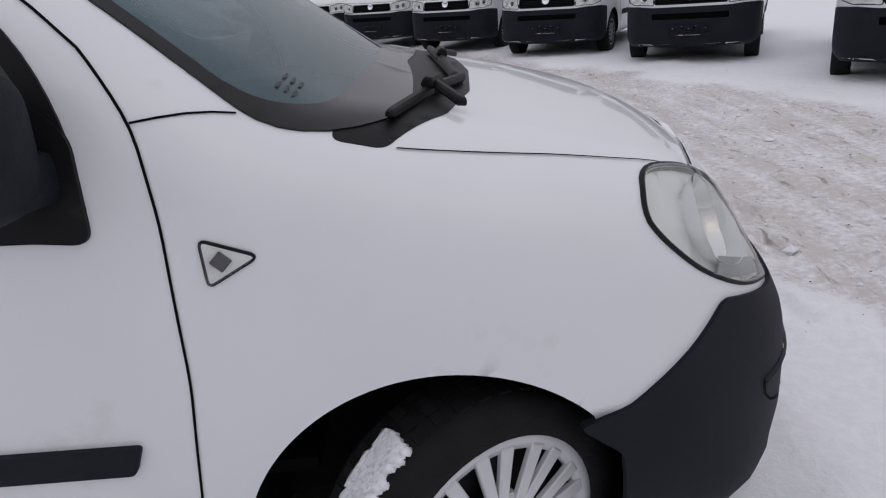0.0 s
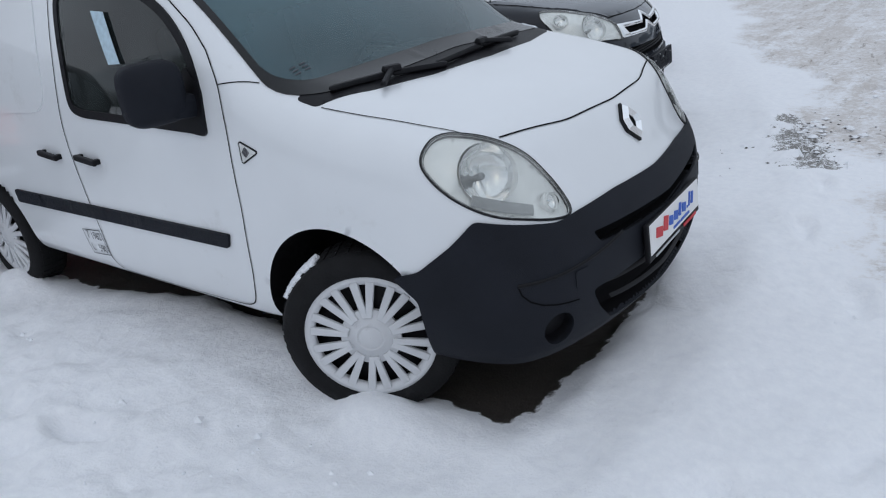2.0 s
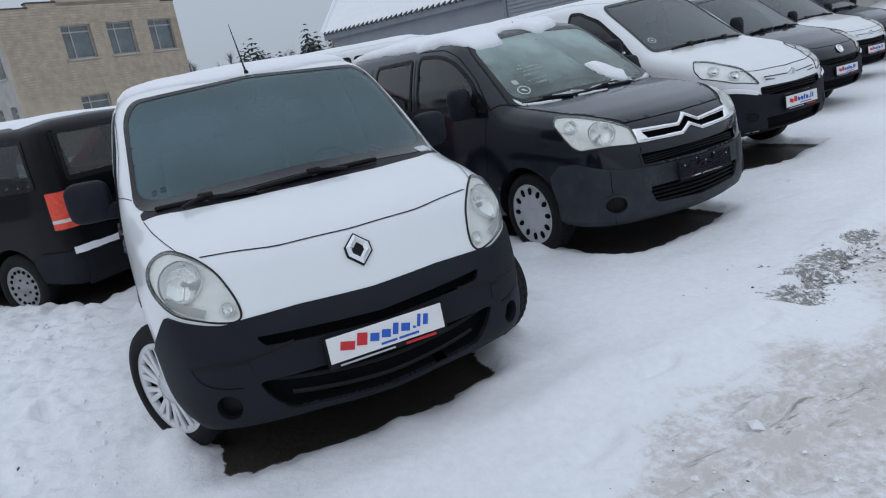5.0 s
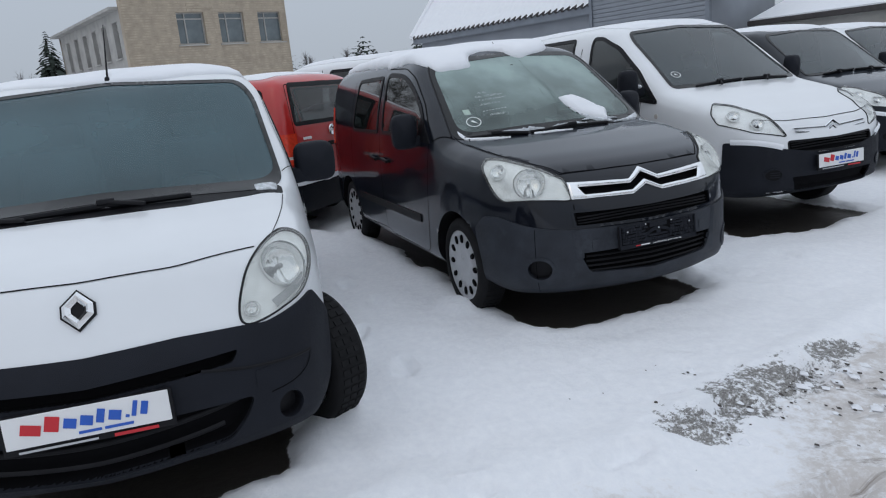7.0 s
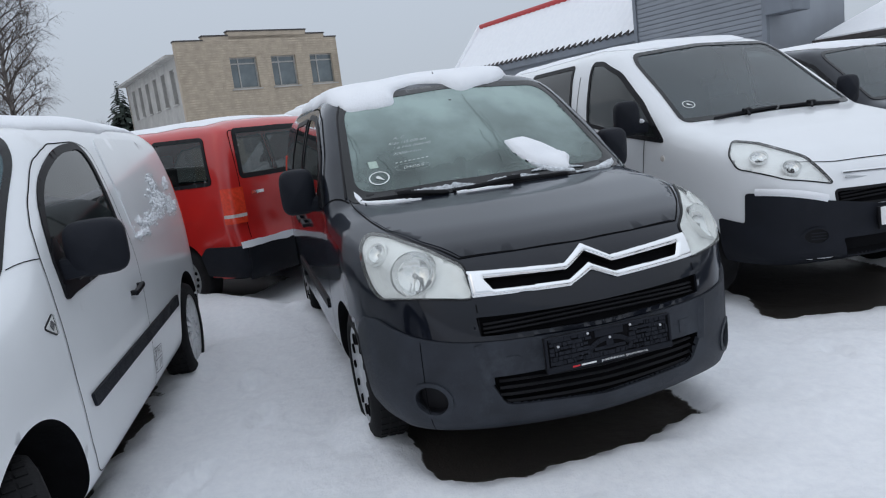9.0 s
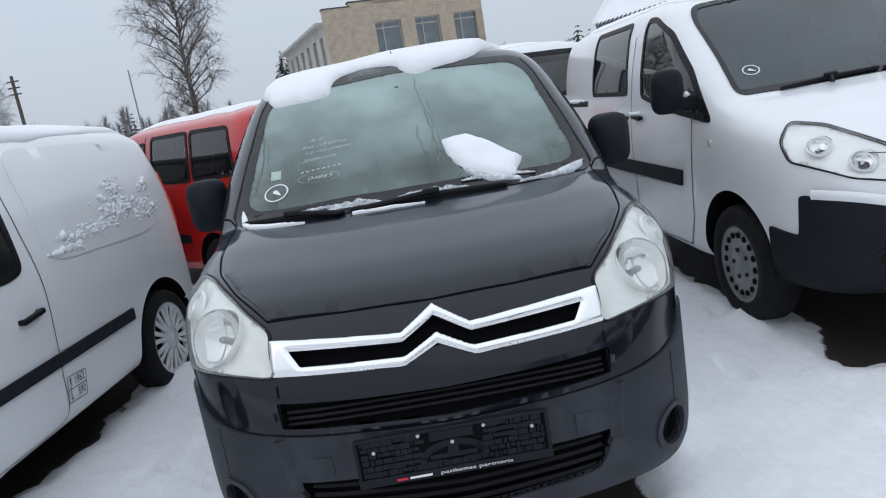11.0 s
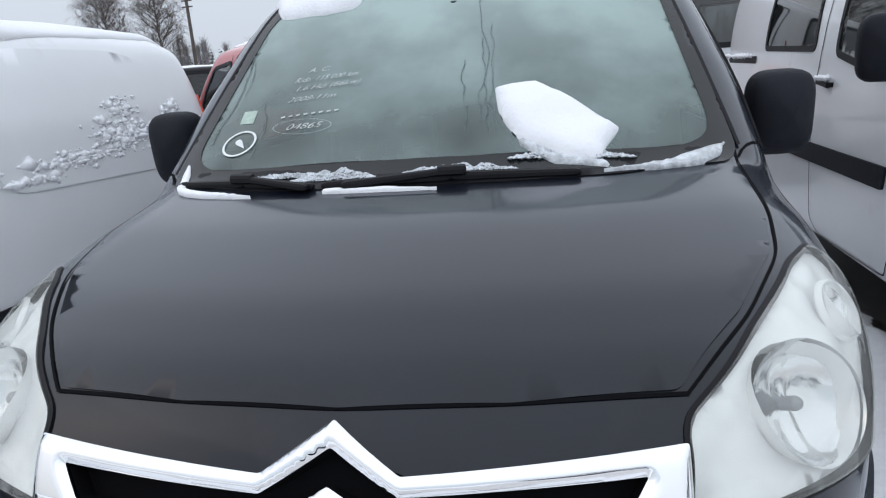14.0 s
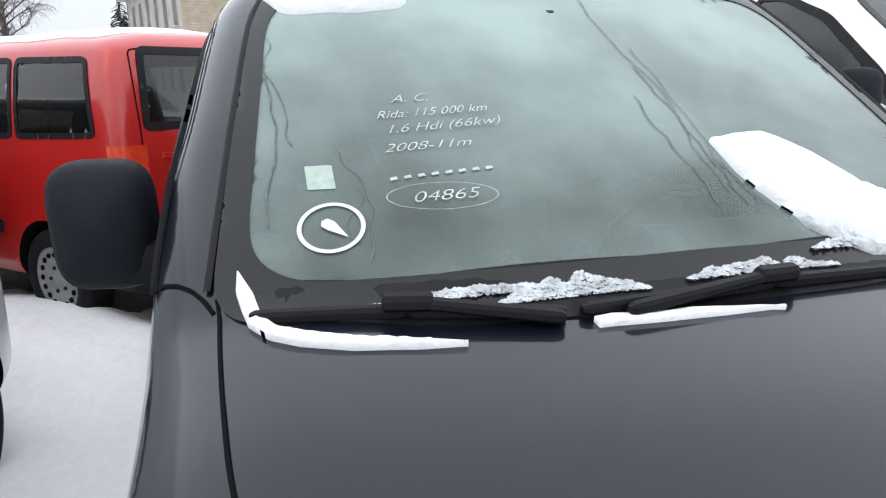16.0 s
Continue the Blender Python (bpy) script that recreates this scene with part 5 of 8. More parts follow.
def build_berlingo(at):
    B = BERLINGO
    root = thing("panel_van", "black panel van with chrome chevrons and misted windscreen", "van", at, "vans in the front row")
    cuts = []
    ring = Round(-0.2)
    outer = rounded([(-0.755, 1.120), (-0.665, 1.59), (-0.60, 1.655), (0, 1.690), (0.60, 1.655), (0.665, 1.59), (0.755, 1.120), (0.45, 1.128), (0, 1.135), (-0.45, 1.128)], 0.05)
    inner = rounded([(-0.70, 1.19), (-0.628, 1.57), (-0.565, 1.625), (0, 1.658), (0.565, 1.625), (0.628, 1.57), (0.70, 1.19), (0.635, 1.157), (0.35, 1.165), (0, 1.171), (-0.35, 1.165), (-0.635, 1.157)], 0.05)
    w = panel("windscreen", B, FRONT, inner, WIND_B, root, off=0.001, deep=0.002, spacing=0.024, label="misted windscreen glass")
    w.visible_shadow = False
    panel("windscreen_border", B, FRONT, outer, FRIT, w, off=0.004, deep=0.02, spacing=0.02, holes=[inner])
    cuts.append((FRONT, shrink(outer, 0.008)))
    wiper(B, root, (-0.122, -0.700, 1.128), (-0.015, -0.280, 1.114), (0.005, -0.29, 1.11), 0.010, (-0.072, -0.49, 1.126))
    wiper(B, root, (-0.012, -0.258, 1.116), (-0.030, 0.37, 1.118), (0.012, -0.20, 1.11), 0.012, (-0.024, 0.066, 1.124))
    panel("cowl", B, TOP, rounded([(-0.155, -0.72), (-0.09, -0.60), (-0.035, -0.46), (0.0, -0.2), (0.005, 0), (0.0, 0.2), (-0.035, 0.46), (-0.09, 0.60), (-0.155, 0.72), (-0.20, 0.73), (-0.14, 0.5), (-0.10, 0), (-0.14, -0.5), (-0.20, -0.73)], 0.03), DARK, root, off=0.003, deep=0.01, spacing=0.05, label="black plastic scuttle panel")
    w1 = rounded([(-0.42, 1.13, 0.04), (-0.57, 1.34, 0.1), (-0.85, 1.52, 0.15), (-1.10, 1.595, 0.12), (-1.46, 1.615, 0.06), (-1.50, 1.57, 0.05), (-1.50, 1.13, 0.05)], 0.06)
    w2 = rounded([(-1.60, 1.13, 0.05), (-1.60, 1.60, 0.06), (-2.35, 1.59, 0.08), (-2.42, 1.13, 0.08)], 0.06)
    for view, s in ((LEFT, 1), (RIGHT, -1)):
        cuts.append(window(B, view, w1, root, "door_window", SIDEGLASS, 0.028, DARK))
        cuts.append(window(B, view, w2, root, "side_window", DARKGLASS, 0.028, DARK))
        P = lambda pts: [(x, 0.85 * s, z) for x, z in pts]
        strip("door_gap", B, P([(-0.38, 1.12), (-0.42, 0.90), (-0.46, 0.60), (-0.52, 0.34), (-0.62, 0.29), (-1.45, 0.28), (-1.53, 0.34), (-1.54, 0.8), (-1.55, 1.3), (-1.55, 1.64)]), GAP, root, 0.007)
        strip("door_gap", B, P([(-1.56, 0.34), (-2.2, 0.30), (-2.36, 0.42), (-2.46, 0.75), (-2.48, 1.2), (-2.46, 1.62)]), GAP, root, 0.007)
        panel("rubbing_strip", B, view, rounded([(-0.62, 0.575), (-0.62, 0.515), (-2.30, 0.515), (-2.30, 0.575)], 0.012), DARK, root, off=0.010, deep=0.02, spacing=0.06)
        handle(B, root, -1.36, 0.93, s)
        handle(B, root, -1.68, 0.93, s)
        mirror(B, root, (-0.57, 0.962, 1.185), s, (0.13, 0.185, 0.245))
        panel("mirror_base", B, view, rounded([(-0.36, 1.10), (-0.56, 1.30), (-0.62, 1.11)], 0.03), DARK, root, off=0.008, deep=0.02, spacing=0.04)
        lamp = on(corner(s), flip([(0.812, 0.482, 0.793), (0.745, 0.492, 0.915), (0.60, 0.585, 0.975), (0.40, 0.69, 1.022), (0.29, 0.742, 1.022), (0.31, 0.78, 0.97), (0.42, 0.80, 0.885), (0.50, 0.80, 0.822), (0.55, 0.775, 0.790), (0.66, 0.69, 0.797), (0.74, 0.59, 0.796)], s), 0.03)
        v = corner(s)
        pa, pb = v.flat(np.array(flip([(0.635, 0.635, 0.885), (0.43, 0.735, 0.95)], s), float))
        cuts.append(headlamp(B, root, s, lamp, [(pa[0], pb[0], 0.100), (pa[1], pb[1], 0.046)], depth=0.09, glass_mat=HAZY))
        strip("hood_gap", B, [(0.70, 0.49 * s, 0.935), (0.56, 0.60 * s, 0.995), (0.38, 0.69 * s, 1.04), (0.2, 0.725 * s, 1.07), (0.0, 0.74 * s, 1.10), (-0.12, 0.745 * s, 1.12), (-0.19, 0.745 * s, 1.14)], GAP, root, 0.005)
        strip("wing_gap", B, [(0.815, 0.475 * s, 0.77), (0.835, 0.475 * s, 0.70), (0.84, 0.475 * s, 0.64)], GAP, root, 0.005)
    strip("hood_gap", B, [(0.70, -0.49, 0.932), (0.735, -0.25, 0.932), (0.752, 0, 0.932), (0.735, 0.25, 0.932), (0.70, 0.49, 0.932)], GAP, root, 0.006)
    cuts.append(berlingo_trim(B, root))
    # chrome chevrons
    chrome = [(-0.480, 0.886), (-0.10, 0.864), (0, 0.920), (0.10, 0.864), (0.480, 0.886), (0.480, 0.795), (0.10, 0.783), (0, 0.826), (-0.10, 0.783), (-0.480, 0.795)]
    slot = [(-0.425, 0.856), (-0.098, 0.842), (0, 0.893), (0.098, 0.842), (0.425, 0.856), (0.395, 0.814), (0.098, 0.806), (0, 0.853), (-0.098, 0.806), (-0.395, 0.814)]
    panel("chevron_grille", B, FRONT, rounded(chrome, 0.004, 2), CHROME, root, off=0.008, deep=0.010, spacing=0.007, holes=[rounded(slot, 0.004, 2)], label="chrome chevron grille", rough=chevron_round(rounded(slot, 0.004, 2)))
    recess("grille_slot", B, FRONT, rounded(slot, 0.004, 2), root, 0.03)
    cuts.append((FRONT, shrink(rounded(chrome, 0.004, 2), 0.001)))
    upper = rounded([(-0.482, 0.722), (-0.25, 0.716), (0, 0.714), (0.25, 0.716), (0.482, 0.722), (0.476, 0.650), (0, 0.642), (-0.476, 0.650)], 0.006)
    lines = [[(0.86, y, z) for y in np.linspace(-0.47, 0.47, 13)] for z in (0.662, 0.680, 0.698)]
    cuts.append(recess("upper_grille", B, FRONT, upper, root, 0.03, slats=lines, slat_w=0.012, frame_mat=BLACK))
    # bumper
    half = [(0.33, 0.85, 0.22), (0.345, 0.85, 0.40), (0.31, 0.86, 0.54), (0.30, 0.865, 0.62), (0.40, 0.845, 0.70), (0.52, 0.80, 0.708), (0.69, 0.695, 0.658), (0.80, 0.53, 0.632), (0.835, 0.45, 0.628)]
    top = on(ring, [*half, (0.875, 0.2, 0.622), (0.88, 0, 0.62), (0.875, -0.2, 0.622), *[(x, -y, z) for x, y, z in reversed(half)], (0.62, -0.65, 0.20), (0.75, -0.3, 0.20), (0.78, 0, 0.20), (0.75, 0.3, 0.20), (0.62, 0.65, 0.20)], 0.02)
    lower = rounded([(-0.47, 0.490), (0, 0.498), (0.47, 0.490), (0.41, 0.372), (0, 0.345), (-0.41, 0.372)], 0.03)
    fogs = [rounded([(0.665 * s + 0.052 * math.cos(a), 0.405 + 0.058 * math.sin(a)) for a in np.linspace(0, 2 * math.pi, 16, endpoint=False)], 0.02) for s in (1, -1)]

    def across(poly):
        q = np.array(dense(poly, 0.02))
        a, b = ring.flat(FRONT.place(B, q[:, 0], q[:, 1]))
        return list(zip(a, b))

    bump = panel("front_bumper", B, ring, top, FADED, root, off=0.010, deep=0.02, spacing=0.035, holes=[across(h) for h in (lower, *fogs)], label="dirty grey plastic bumper")
    cuts.append((ring, shrink(top, 0.022)))
    lines = [[(0.86, y, z) for y in np.linspace(-0.43, 0.43, 13)] for z in (0.372, 0.402, 0.432, 0.462)]
    cuts.append(recess("lower_grille", B, FRONT, lower, bump, 0.05, slats=lines, slat_w=0.014))
    for f, s in zip(fogs, (1, -1)):
        cuts.append(recess("fog_lamp_blank", B, FRONT, f, bump, 0.03, mat=DARK))
        big = [(y + (y - 0.665 * s) * 0.32, z + (z - 0.405) * 0.30) for y, z in f]
        panel("fog_lamp_surround", B, FRONT, big, FADED, bump, off=0.016, deep=0.012, spacing=0.02, holes=[f])
        panel("towing_cover", B, FRONT, rounded([(0.345 * s, 0.51), (0.345 * s, 0.565), (0.40 * s, 0.565), (0.40 * s, 0.51)], 0.006), FADED, bump, off=0.0125, deep=0.008, spacing=0.04)
        strip("bumper_seam", B, [(0.70, 0.655 * s, z) for z in np.linspace(0.25, 0.64, 10)], GAP, bump, 0.004, 0.0112)
        strip("bumper_ridge", B, [(0.84, 0.49 * s, 0.62), (0.85, 0.475 * s, 0.55), (0.85, 0.47 * s, 0.46)], FADED, bump, 0.05, 0.008, high=0.014)
    plate_thing(root, (0.946, -0.006, 0.560), -3, "black")
    antenna(B, root, -0.98, 0, 0.07, -30)
    for s in (1, -1):
        panel("tail_lamp", B, rear_corner(s), on(rear_corner(s), flip([(-3.33, 0.74, 0.98), (-3.32, 0.72, 1.35), (-3.22, 0.80, 1.35), (-3.22, 0.85, 0.98)], s), 0.02), TAILRED, root, off=0.01, deep=0.02, spacing=0.05)
    skin(B, root, BLACK, 0.026, cuts, "glossy black painted body")
    put_wheels(root, B, "ovals", 0.755, 0.315)
    cabin(B, root, -0.98, 0.78, 0.78, -0.36, 1.09, 1, bulk_x=-1.62)
    return root


# ---------------------------------------------------------------- vans further off


CAPS = {}


def again(src, at):
    """A second van of a kind, with the snow on its roof."""
    copy_thing(src, at)
    copy_thing(CAPS[src.name], at)


def build_van(name, label, B, at, paint, h=0.05, front=None, rear=None, group="", wheel="steel", plate="white", bumper_top=0.62, wheel_r=0.325, sides=(), slats=3, badge="bars", rear_bumper=0.62, roof_snow=0.03):
    """A van with bumper, grille, lamps, panes and wheels, in less detail."""
    root = thing(name, label, "van", at, group)
    cuts = []
    ring = Round(-0.2)
    if front:
        ws = rounded(front["screen"], 0.06)
        cuts.append(window(B, FRONT, ws, root, "windscreen", WIND_V, 0.024, FRIT))
        lx, lz = front["cowl"]
        wiper(B, root, (lx, -0.55, lz + 0.03), (lx, 0.0, lz + 0.05), (lx + 0.06, -0.3, lz))
        wiper(B, root, (lx, 0.02, lz + 0.04), (lx, 0.58, lz + 0.04), (lx + 0.06, 0.25, lz))
        for s in (1, -1):
            lamp = on(corner(s), flip(front["lamp"], s), 0.03)
            v = corner(s)
            pa, pb = v.flat(np.array(flip(front["bulb"], s), float))
            cuts.append(headlamp(B, root, s, lamp, [(a, b, front["bulb_r"]) for a, b in zip(pa, pb)], depth=0.04))
            mirror(B, root, front["mirror"], s, front.get("mirror_size", (0.13, 0.2, 0.30)))
        half = front["bumper"]
        top = on(ring, [*half, *[(x, -y, z) for x, y, z in reversed(half)], (0.70, -0.5, half[0][2]), (0.75, 0, half[0][2]), (0.70, 0.5, half[0][2])], 0.02)
        low = rounded(front["low"], 0.02)

        def across(poly):
            q = np.array(dense(poly, 0.03))
            a, b = ring.flat(FRONT.place(B, q[:, 0], q[:, 1]))
            return list(zip(a, b))

        bump = panel("front_bumper", B, ring, top, PLASTIC, root, off=0.010, deep=0.02, spacing=0.05, holes=[across(low)])
        cuts.append(recess("lower_grille", B, FRONT, low, bump, 0.04))
        if "fog" in front:
            fy, fz = front["fog"]
            for s in (1, -1):
                oval = lambda k: [(fy * s + 0.058 * k * math.cos(w), fz + 0.044 * k * math.sin(w)) for w in np.linspace(0, 2 * math.pi, 24, endpoint=False)]
                fog = panel("fog_lamp_blank", B, FRONT, oval(1.0), DEEPBLACK, bump, off=0.0125, deep=0.006, spacing=0.02)
                panel("fog_lamp_surround", B, FRONT, oval(1.22), PLASTIC, fog, off=0.017, deep=0.010, spacing=0.02, holes=[oval(0.98)])
                for dz in (-0.018, 0.0, 0.018):
                    strip("slat", B, [(0.86, fy * s + d, fz + dz) for d in np.linspace(-0.046, 0.046, 5)], PLASTIC, fog, 0.008, 0.013, high=0.004)
                ledge = [(0.60, 0.80 * s, 0.772), (0.70, 0.725 * s, 0.768), (0.79, 0.62 * s, 0.738), (0.85, 0.52 * s, 0.706)]
                strip("snow_ledge", B, ledge, SNOW, bump, 0.045, 0.010, "snow lying on the bumper's top edge", high=0.014)
        up = rounded(front["up"], 0.015)
        z0, z1 = min(z for _, z in front["up"]), max(z for _, z in front["up"])
        w = max(y for y, _ in front["up"]) - 0.03
        lines = [[(0.85, y, z) for y in np.linspace(-w, w, 9)] for z in np.linspace(z0, z1, slats + 2)[1:-1]]
        cuts.append(recess("upper_grille", B, FRONT, up, root, 0.03, slats=lines, frame_mat=DARK))
        strip("hood_gap", B, front["hood"], GAP, root, 0.008)
        c = FRONT.place(B, np.array([0.0]), np.array([front["badge"]]))[0]
        n = Vector(B.normal(c[None])[0])
        if badge == "chevrons":
            for dz in (0, -0.045):
                bm = bmesh.new()
                for s in (1, -1):
                    rod(bm, Vector(c) + n * 0.012 + Vector((0, 0, 0.03 + dz)), Vector(c) + n * 0.012 + Vector((0, 0.075 * s, -0.015 + dz)), 0.010, n=6)
                    rod(bm, Vector(c) + n * 0.012 + Vector((0, 0.075 * s, -0.015 + dz)), Vector(FRONT.place(B, np.array([0.40 * s]), np.array([front["badge"] + 0.005 + dz * 0.6]))[0]) + Vector((0.01, 0, 0)), 0.009, n=6)
                part("chevron", bm, CHROME, root)
        else:
            v, f = lathe([(0.0005, 0.004), (0.045, 0.006), (0.05, 0.012), (0.06, 0.012), (0.063, 0.0)], 24, "x")
            m = Matrix.Translation(Vector(c) + n * 0.012) @ n.to_track_quat("X", "Z").to_matrix().to_4x4()
            link_mesh("badge", [m @ Vector(p) for p in v], f, CHROME, root)
        pz = front["plate"]
        c = FRONT.place(B, np.array([0.0]), np.array([pz]))[0]
        plate_thing(root, (c[0] + 0.022, 0, pz), -3, plate)
    for view, s in ((LEFT, 1), (RIGHT, -1)):
        for k, (poly, mat) in enumerate(sides):
            cuts.append(window(B, view, rounded(poly, 0.06), root, "side_window", mat, 0.03, DARK))
        strip("door_gap", B, [(x, 0.88 * s, z) for x, z in ((-0.42, 1.2), (-0.45, 0.9), (-0.5, 0.5), (-0.6, 0.32), (-1.4, 0.30), (-1.5, 0.4), (-1.52, 1.0), (-1.5, 1.7))], GAP, root, 0.008)
        looks = front or {}
        for hx, hz in looks.get("handles", ((-1.38, 0.98),)):
            handle(B, root, hx, hz, s)
        z0, z1 = looks.get("rub", (0.575, 0.66))
        if "indicator" in looks:
            ix, iz = looks["indicator"]
            spot = [(ix + 0.022 * math.cos(w), iz + 0.022 * math.sin(w)) for w in np.linspace(0, 2 * math.pi, 16, endpoint=False)]
            panel("side_indicator", B, view, spot, TAILCLEAR, root, off=0.006, deep=0.010, spacing=0.02, mid_off=0.006)
            strip("door_rail", B, [(x, 0.9 * s, 1.225) for x in np.linspace(-2.72, -3.55, 8)], DARK, root, 0.05, 0.003, high=0.008)
        panel("rubbing_strip", B, view, rounded([(-0.6, z1), (-0.62, z0), (B.wells[1] + 0.45, z0), (B.wells[1] + 0.45, z1)], 0.015), PLASTIC, root, off=0.012, deep=0.02, spacing=0.1)
    if rear:
        cuts.append(window(B, REAR, rounded(rear["pane"], 0.06), root, "rear_window", rear.get("glass", REARGLASS), 0.04, DARK))
        strip("tailgate_gap", B, [(-3.4, y, z) for y, z in rear["gate"]], GAP, root, 0.008)
        for s in (1, -1):
            for k, (z0, z1, m) in enumerate(((0.82, 0.875, TAILRED), (0.875, 0.905, TAILCLEAR), (0.905, 1.14, TAILRED))):
                rc = rear_corner(s)
                panel("tail_lamp", B, rc, on(rc, flip([(-3.49, 0.725, z0), (-3.49, 0.725, z1), (-3.37, 0.87, z1), (-3.37, 0.87, z0)], s), 0.008), m, root, off=0.012, deep=0.02, spacing=0.04)
        rb = panel("rear_bumper", B, REAR, rounded([(-0.76, 0.32), (-0.77, rear_bumper), (0.77, rear_bumper), (0.76, 0.32)], 0.03), PLASTIC, root, off=0.04, deep=0.05, spacing=0.08)
        panel("snow_ledge", B, REAR, wavy([(-0.80, rear_bumper - 0.02), (-0.80, rear_bumper + 0.03), (0.80, rear_bumper + 0.03), (0.80, rear_bumper - 0.02)], 0.012, 6), SNOW, rb, off=0.055, deep=0.05, spacing=0.04)
        for s in (1, -1):
            rc = rear_corner(s)
            panel("bumper_corner", B, rc, on(rc, flip([(-3.50, 0.74, 0.33), (-3.50, 0.74, rear_bumper), (-3.10, 0.885, rear_bumper), (-3.02, 0.89, rear_bumper - 0.08), (-3.08, 0.888, 0.36)], s), 0.02), PLASTIC, rb, off=0.025, deep=0.03, spacing=0.06)
        bm = bmesh.new()
        block(bm, (0.03, 0.30, 0.05), (-3.49, 0, 0.98), bevel=0.012)
        part("tailgate_handle", bm, DARK, root)
        for y, w in ((0.52, 0.16), (-0.5, 0.2)):
            bm = bmesh.new()
            block(bm, (0.006, w, 0.028), (-3.468, y, 1.075), (0, 3, 0))
            part("name_badge", bm, CHROME, root)
        v, f = lathe([(0.0005, -0.004), (0.045, -0.006), (0.05, -0.012), (0.06, -0.010), (0.063, 0.0)], 24, "x")
        link_mesh("badge", [Vector(p) + Vector((-3.455, 0, 1.12)) for p in v], f, CHROME, root)
    skin(B, root, paint, h, cuts)
    r = wheel_r
    for i, ax in enumerate((0.0, B.wells[1])):
        for s in (1, -1):
            tyre_and_rim(root, (ax, (0.80 if r > 0.32 else 0.76) * s, r - 0.005), s, wheel, r, 0.195, 0, tread=False)
    dash = front["cowl"][1] if front else 1.10
    cabin(B, root, -0.95, 0.80, 0.80, -0.35, dash - 0.03, 1, 2, bulk_x=-1.62 if not rear else -0.22)
    if roof_snow:
        lo, hi = B.wells[1] - 0.45, -1.0
        poly = wavy(rounded([(lo, -0.66), (hi, -0.58), (hi + 0.06, 0), (hi, 0.58), (lo, 0.66)], 0.15), 0.05, 2.5, seed=float(len(bpy.data.objects)))
        cap = panel("roof_snow", B, TOP, poly, SNOW, None, off=0.004, deep=0.01, spacing=0.08, rough=snow_lumps(roof_snow, 2.0, 0.08))
        cap.matrix_basis = at
        tagged(cap, "thin layer of snow on a van roof", "snow", kind="stuff")
        CAPS[root.name] = cap
    return root

JUMPY_FRONT = dict(
    screen=[(-0.755, 1.215), (-0.715, 1.43), (-0.69, 1.70), (-0.635, 1.785), (0, 1.822), (0.635, 1.785), (0.69, 1.70), (0.715, 1.43), (0.755, 1.215), (0.45, 1.215), (0, 1.225), (-0.45, 1.215)], cowl=(-0.08, 1.21),
    lamp=[(0.86, 0.47, 0.79), (0.69, 0.51, 0.95), (0.41, 0.615, 1.045), (0.30, 0.712, 1.065), (0.39, 0.82, 0.985), (0.485, 0.838, 0.91), (0.72, 0.69, 0.83)], bulb=[(0.70, 0.62, 0.90), (0.54, 0.72, 0.97)], bulb_r=0.05,
    mirror=(-0.42, 1.035, 1.29), bumper=[(0.38, 0.86, 0.24), (0.36, 0.88, 0.42), (0.35, 0.88, 0.60), (0.53, 0.83, 0.575), (0.535, 0.825, 0.765), (0.75, 0.68, 0.76), (0.84, 0.54, 0.70), (0.92, 0.2, 0.64), (0.93, 0, 0.64)],
    low=[(-0.45, 0.46), (0.45, 0.46), (0.40, 0.34), (-0.40, 0.34)], up=[(-0.46, 0.74), (0, 0.73), (0.46, 0.74), (0.46, 0.665), (0, 0.655), (-0.46, 0.665)],
    hood=[(0.72, -0.62, 0.945), (0.80, -0.4, 0.93), (0.83, 0, 0.915), (0.80, 0.4, 0.93), (0.72, 0.62, 0.945)], badge=0.84, plate=0.56, fog=(0.596, 0.49), mirror_size=(0.12, 0.185, 0.255), handles=((-1.36, 1.115), (-1.66, 1.115)), rub=(0.70, 0.80), indicator=(-0.20, 0.985))
T5_FRONT = dict(
    screen=[(-0.84, 1.28), (-0.78, 1.76), (-0.70, 1.84), (0, 1.88), (0.70, 1.84), (0.78, 1.76), (0.84, 1.28), (0, 1.30)], cowl=(0.0, 1.29),
    lamp=[(0.84, 0.50, 0.82), (0.80, 0.52, 0.98), (0.66, 0.72, 1.00), (0.55, 0.84, 0.97), (0.60, 0.85, 0.86), (0.74, 0.74, 0.82)], bulb=[(0.76, 0.62, 0.90), (0.68, 0.75, 0.91)], bulb_r=0.055,
    mirror=(-0.40, 1.08, 1.28), bumper=[(0.42, 0.90, 0.24), (0.42, 0.91, 0.50), (0.42, 0.90, 0.78), (0.62, 0.85, 0.80), (0.78, 0.70, 0.80), (0.85, 0.50, 0.78), (0.89, 0, 0.78)],
    low=[(-0.50, 0.70), (0.50, 0.70), (0.50, 0.62), (-0.50, 0.62)], up=[(-0.46, 0.96), (0.46, 0.96), (0.46, 0.83), (-0.46, 0.83)],
    hood=[(0.70, -0.72, 1.03), (0.78, -0.4, 1.01), (0.79, 0, 1.005), (0.78, 0.4, 1.01), (0.70, 0.72, 1.03)], badge=0.92, plate=0.47)
CADDY_REAR = dict(pane=[(-0.67, 1.21), (-0.61, 1.665), (0.61, 1.665), (0.67, 1.21)],
    gate=[(-0.69, 0.66), (-0.69, 1.15), (-0.66, 1.68), (0, 1.71), (0.66, 1.68), (0.69, 1.15), (0.69, 0.66)])
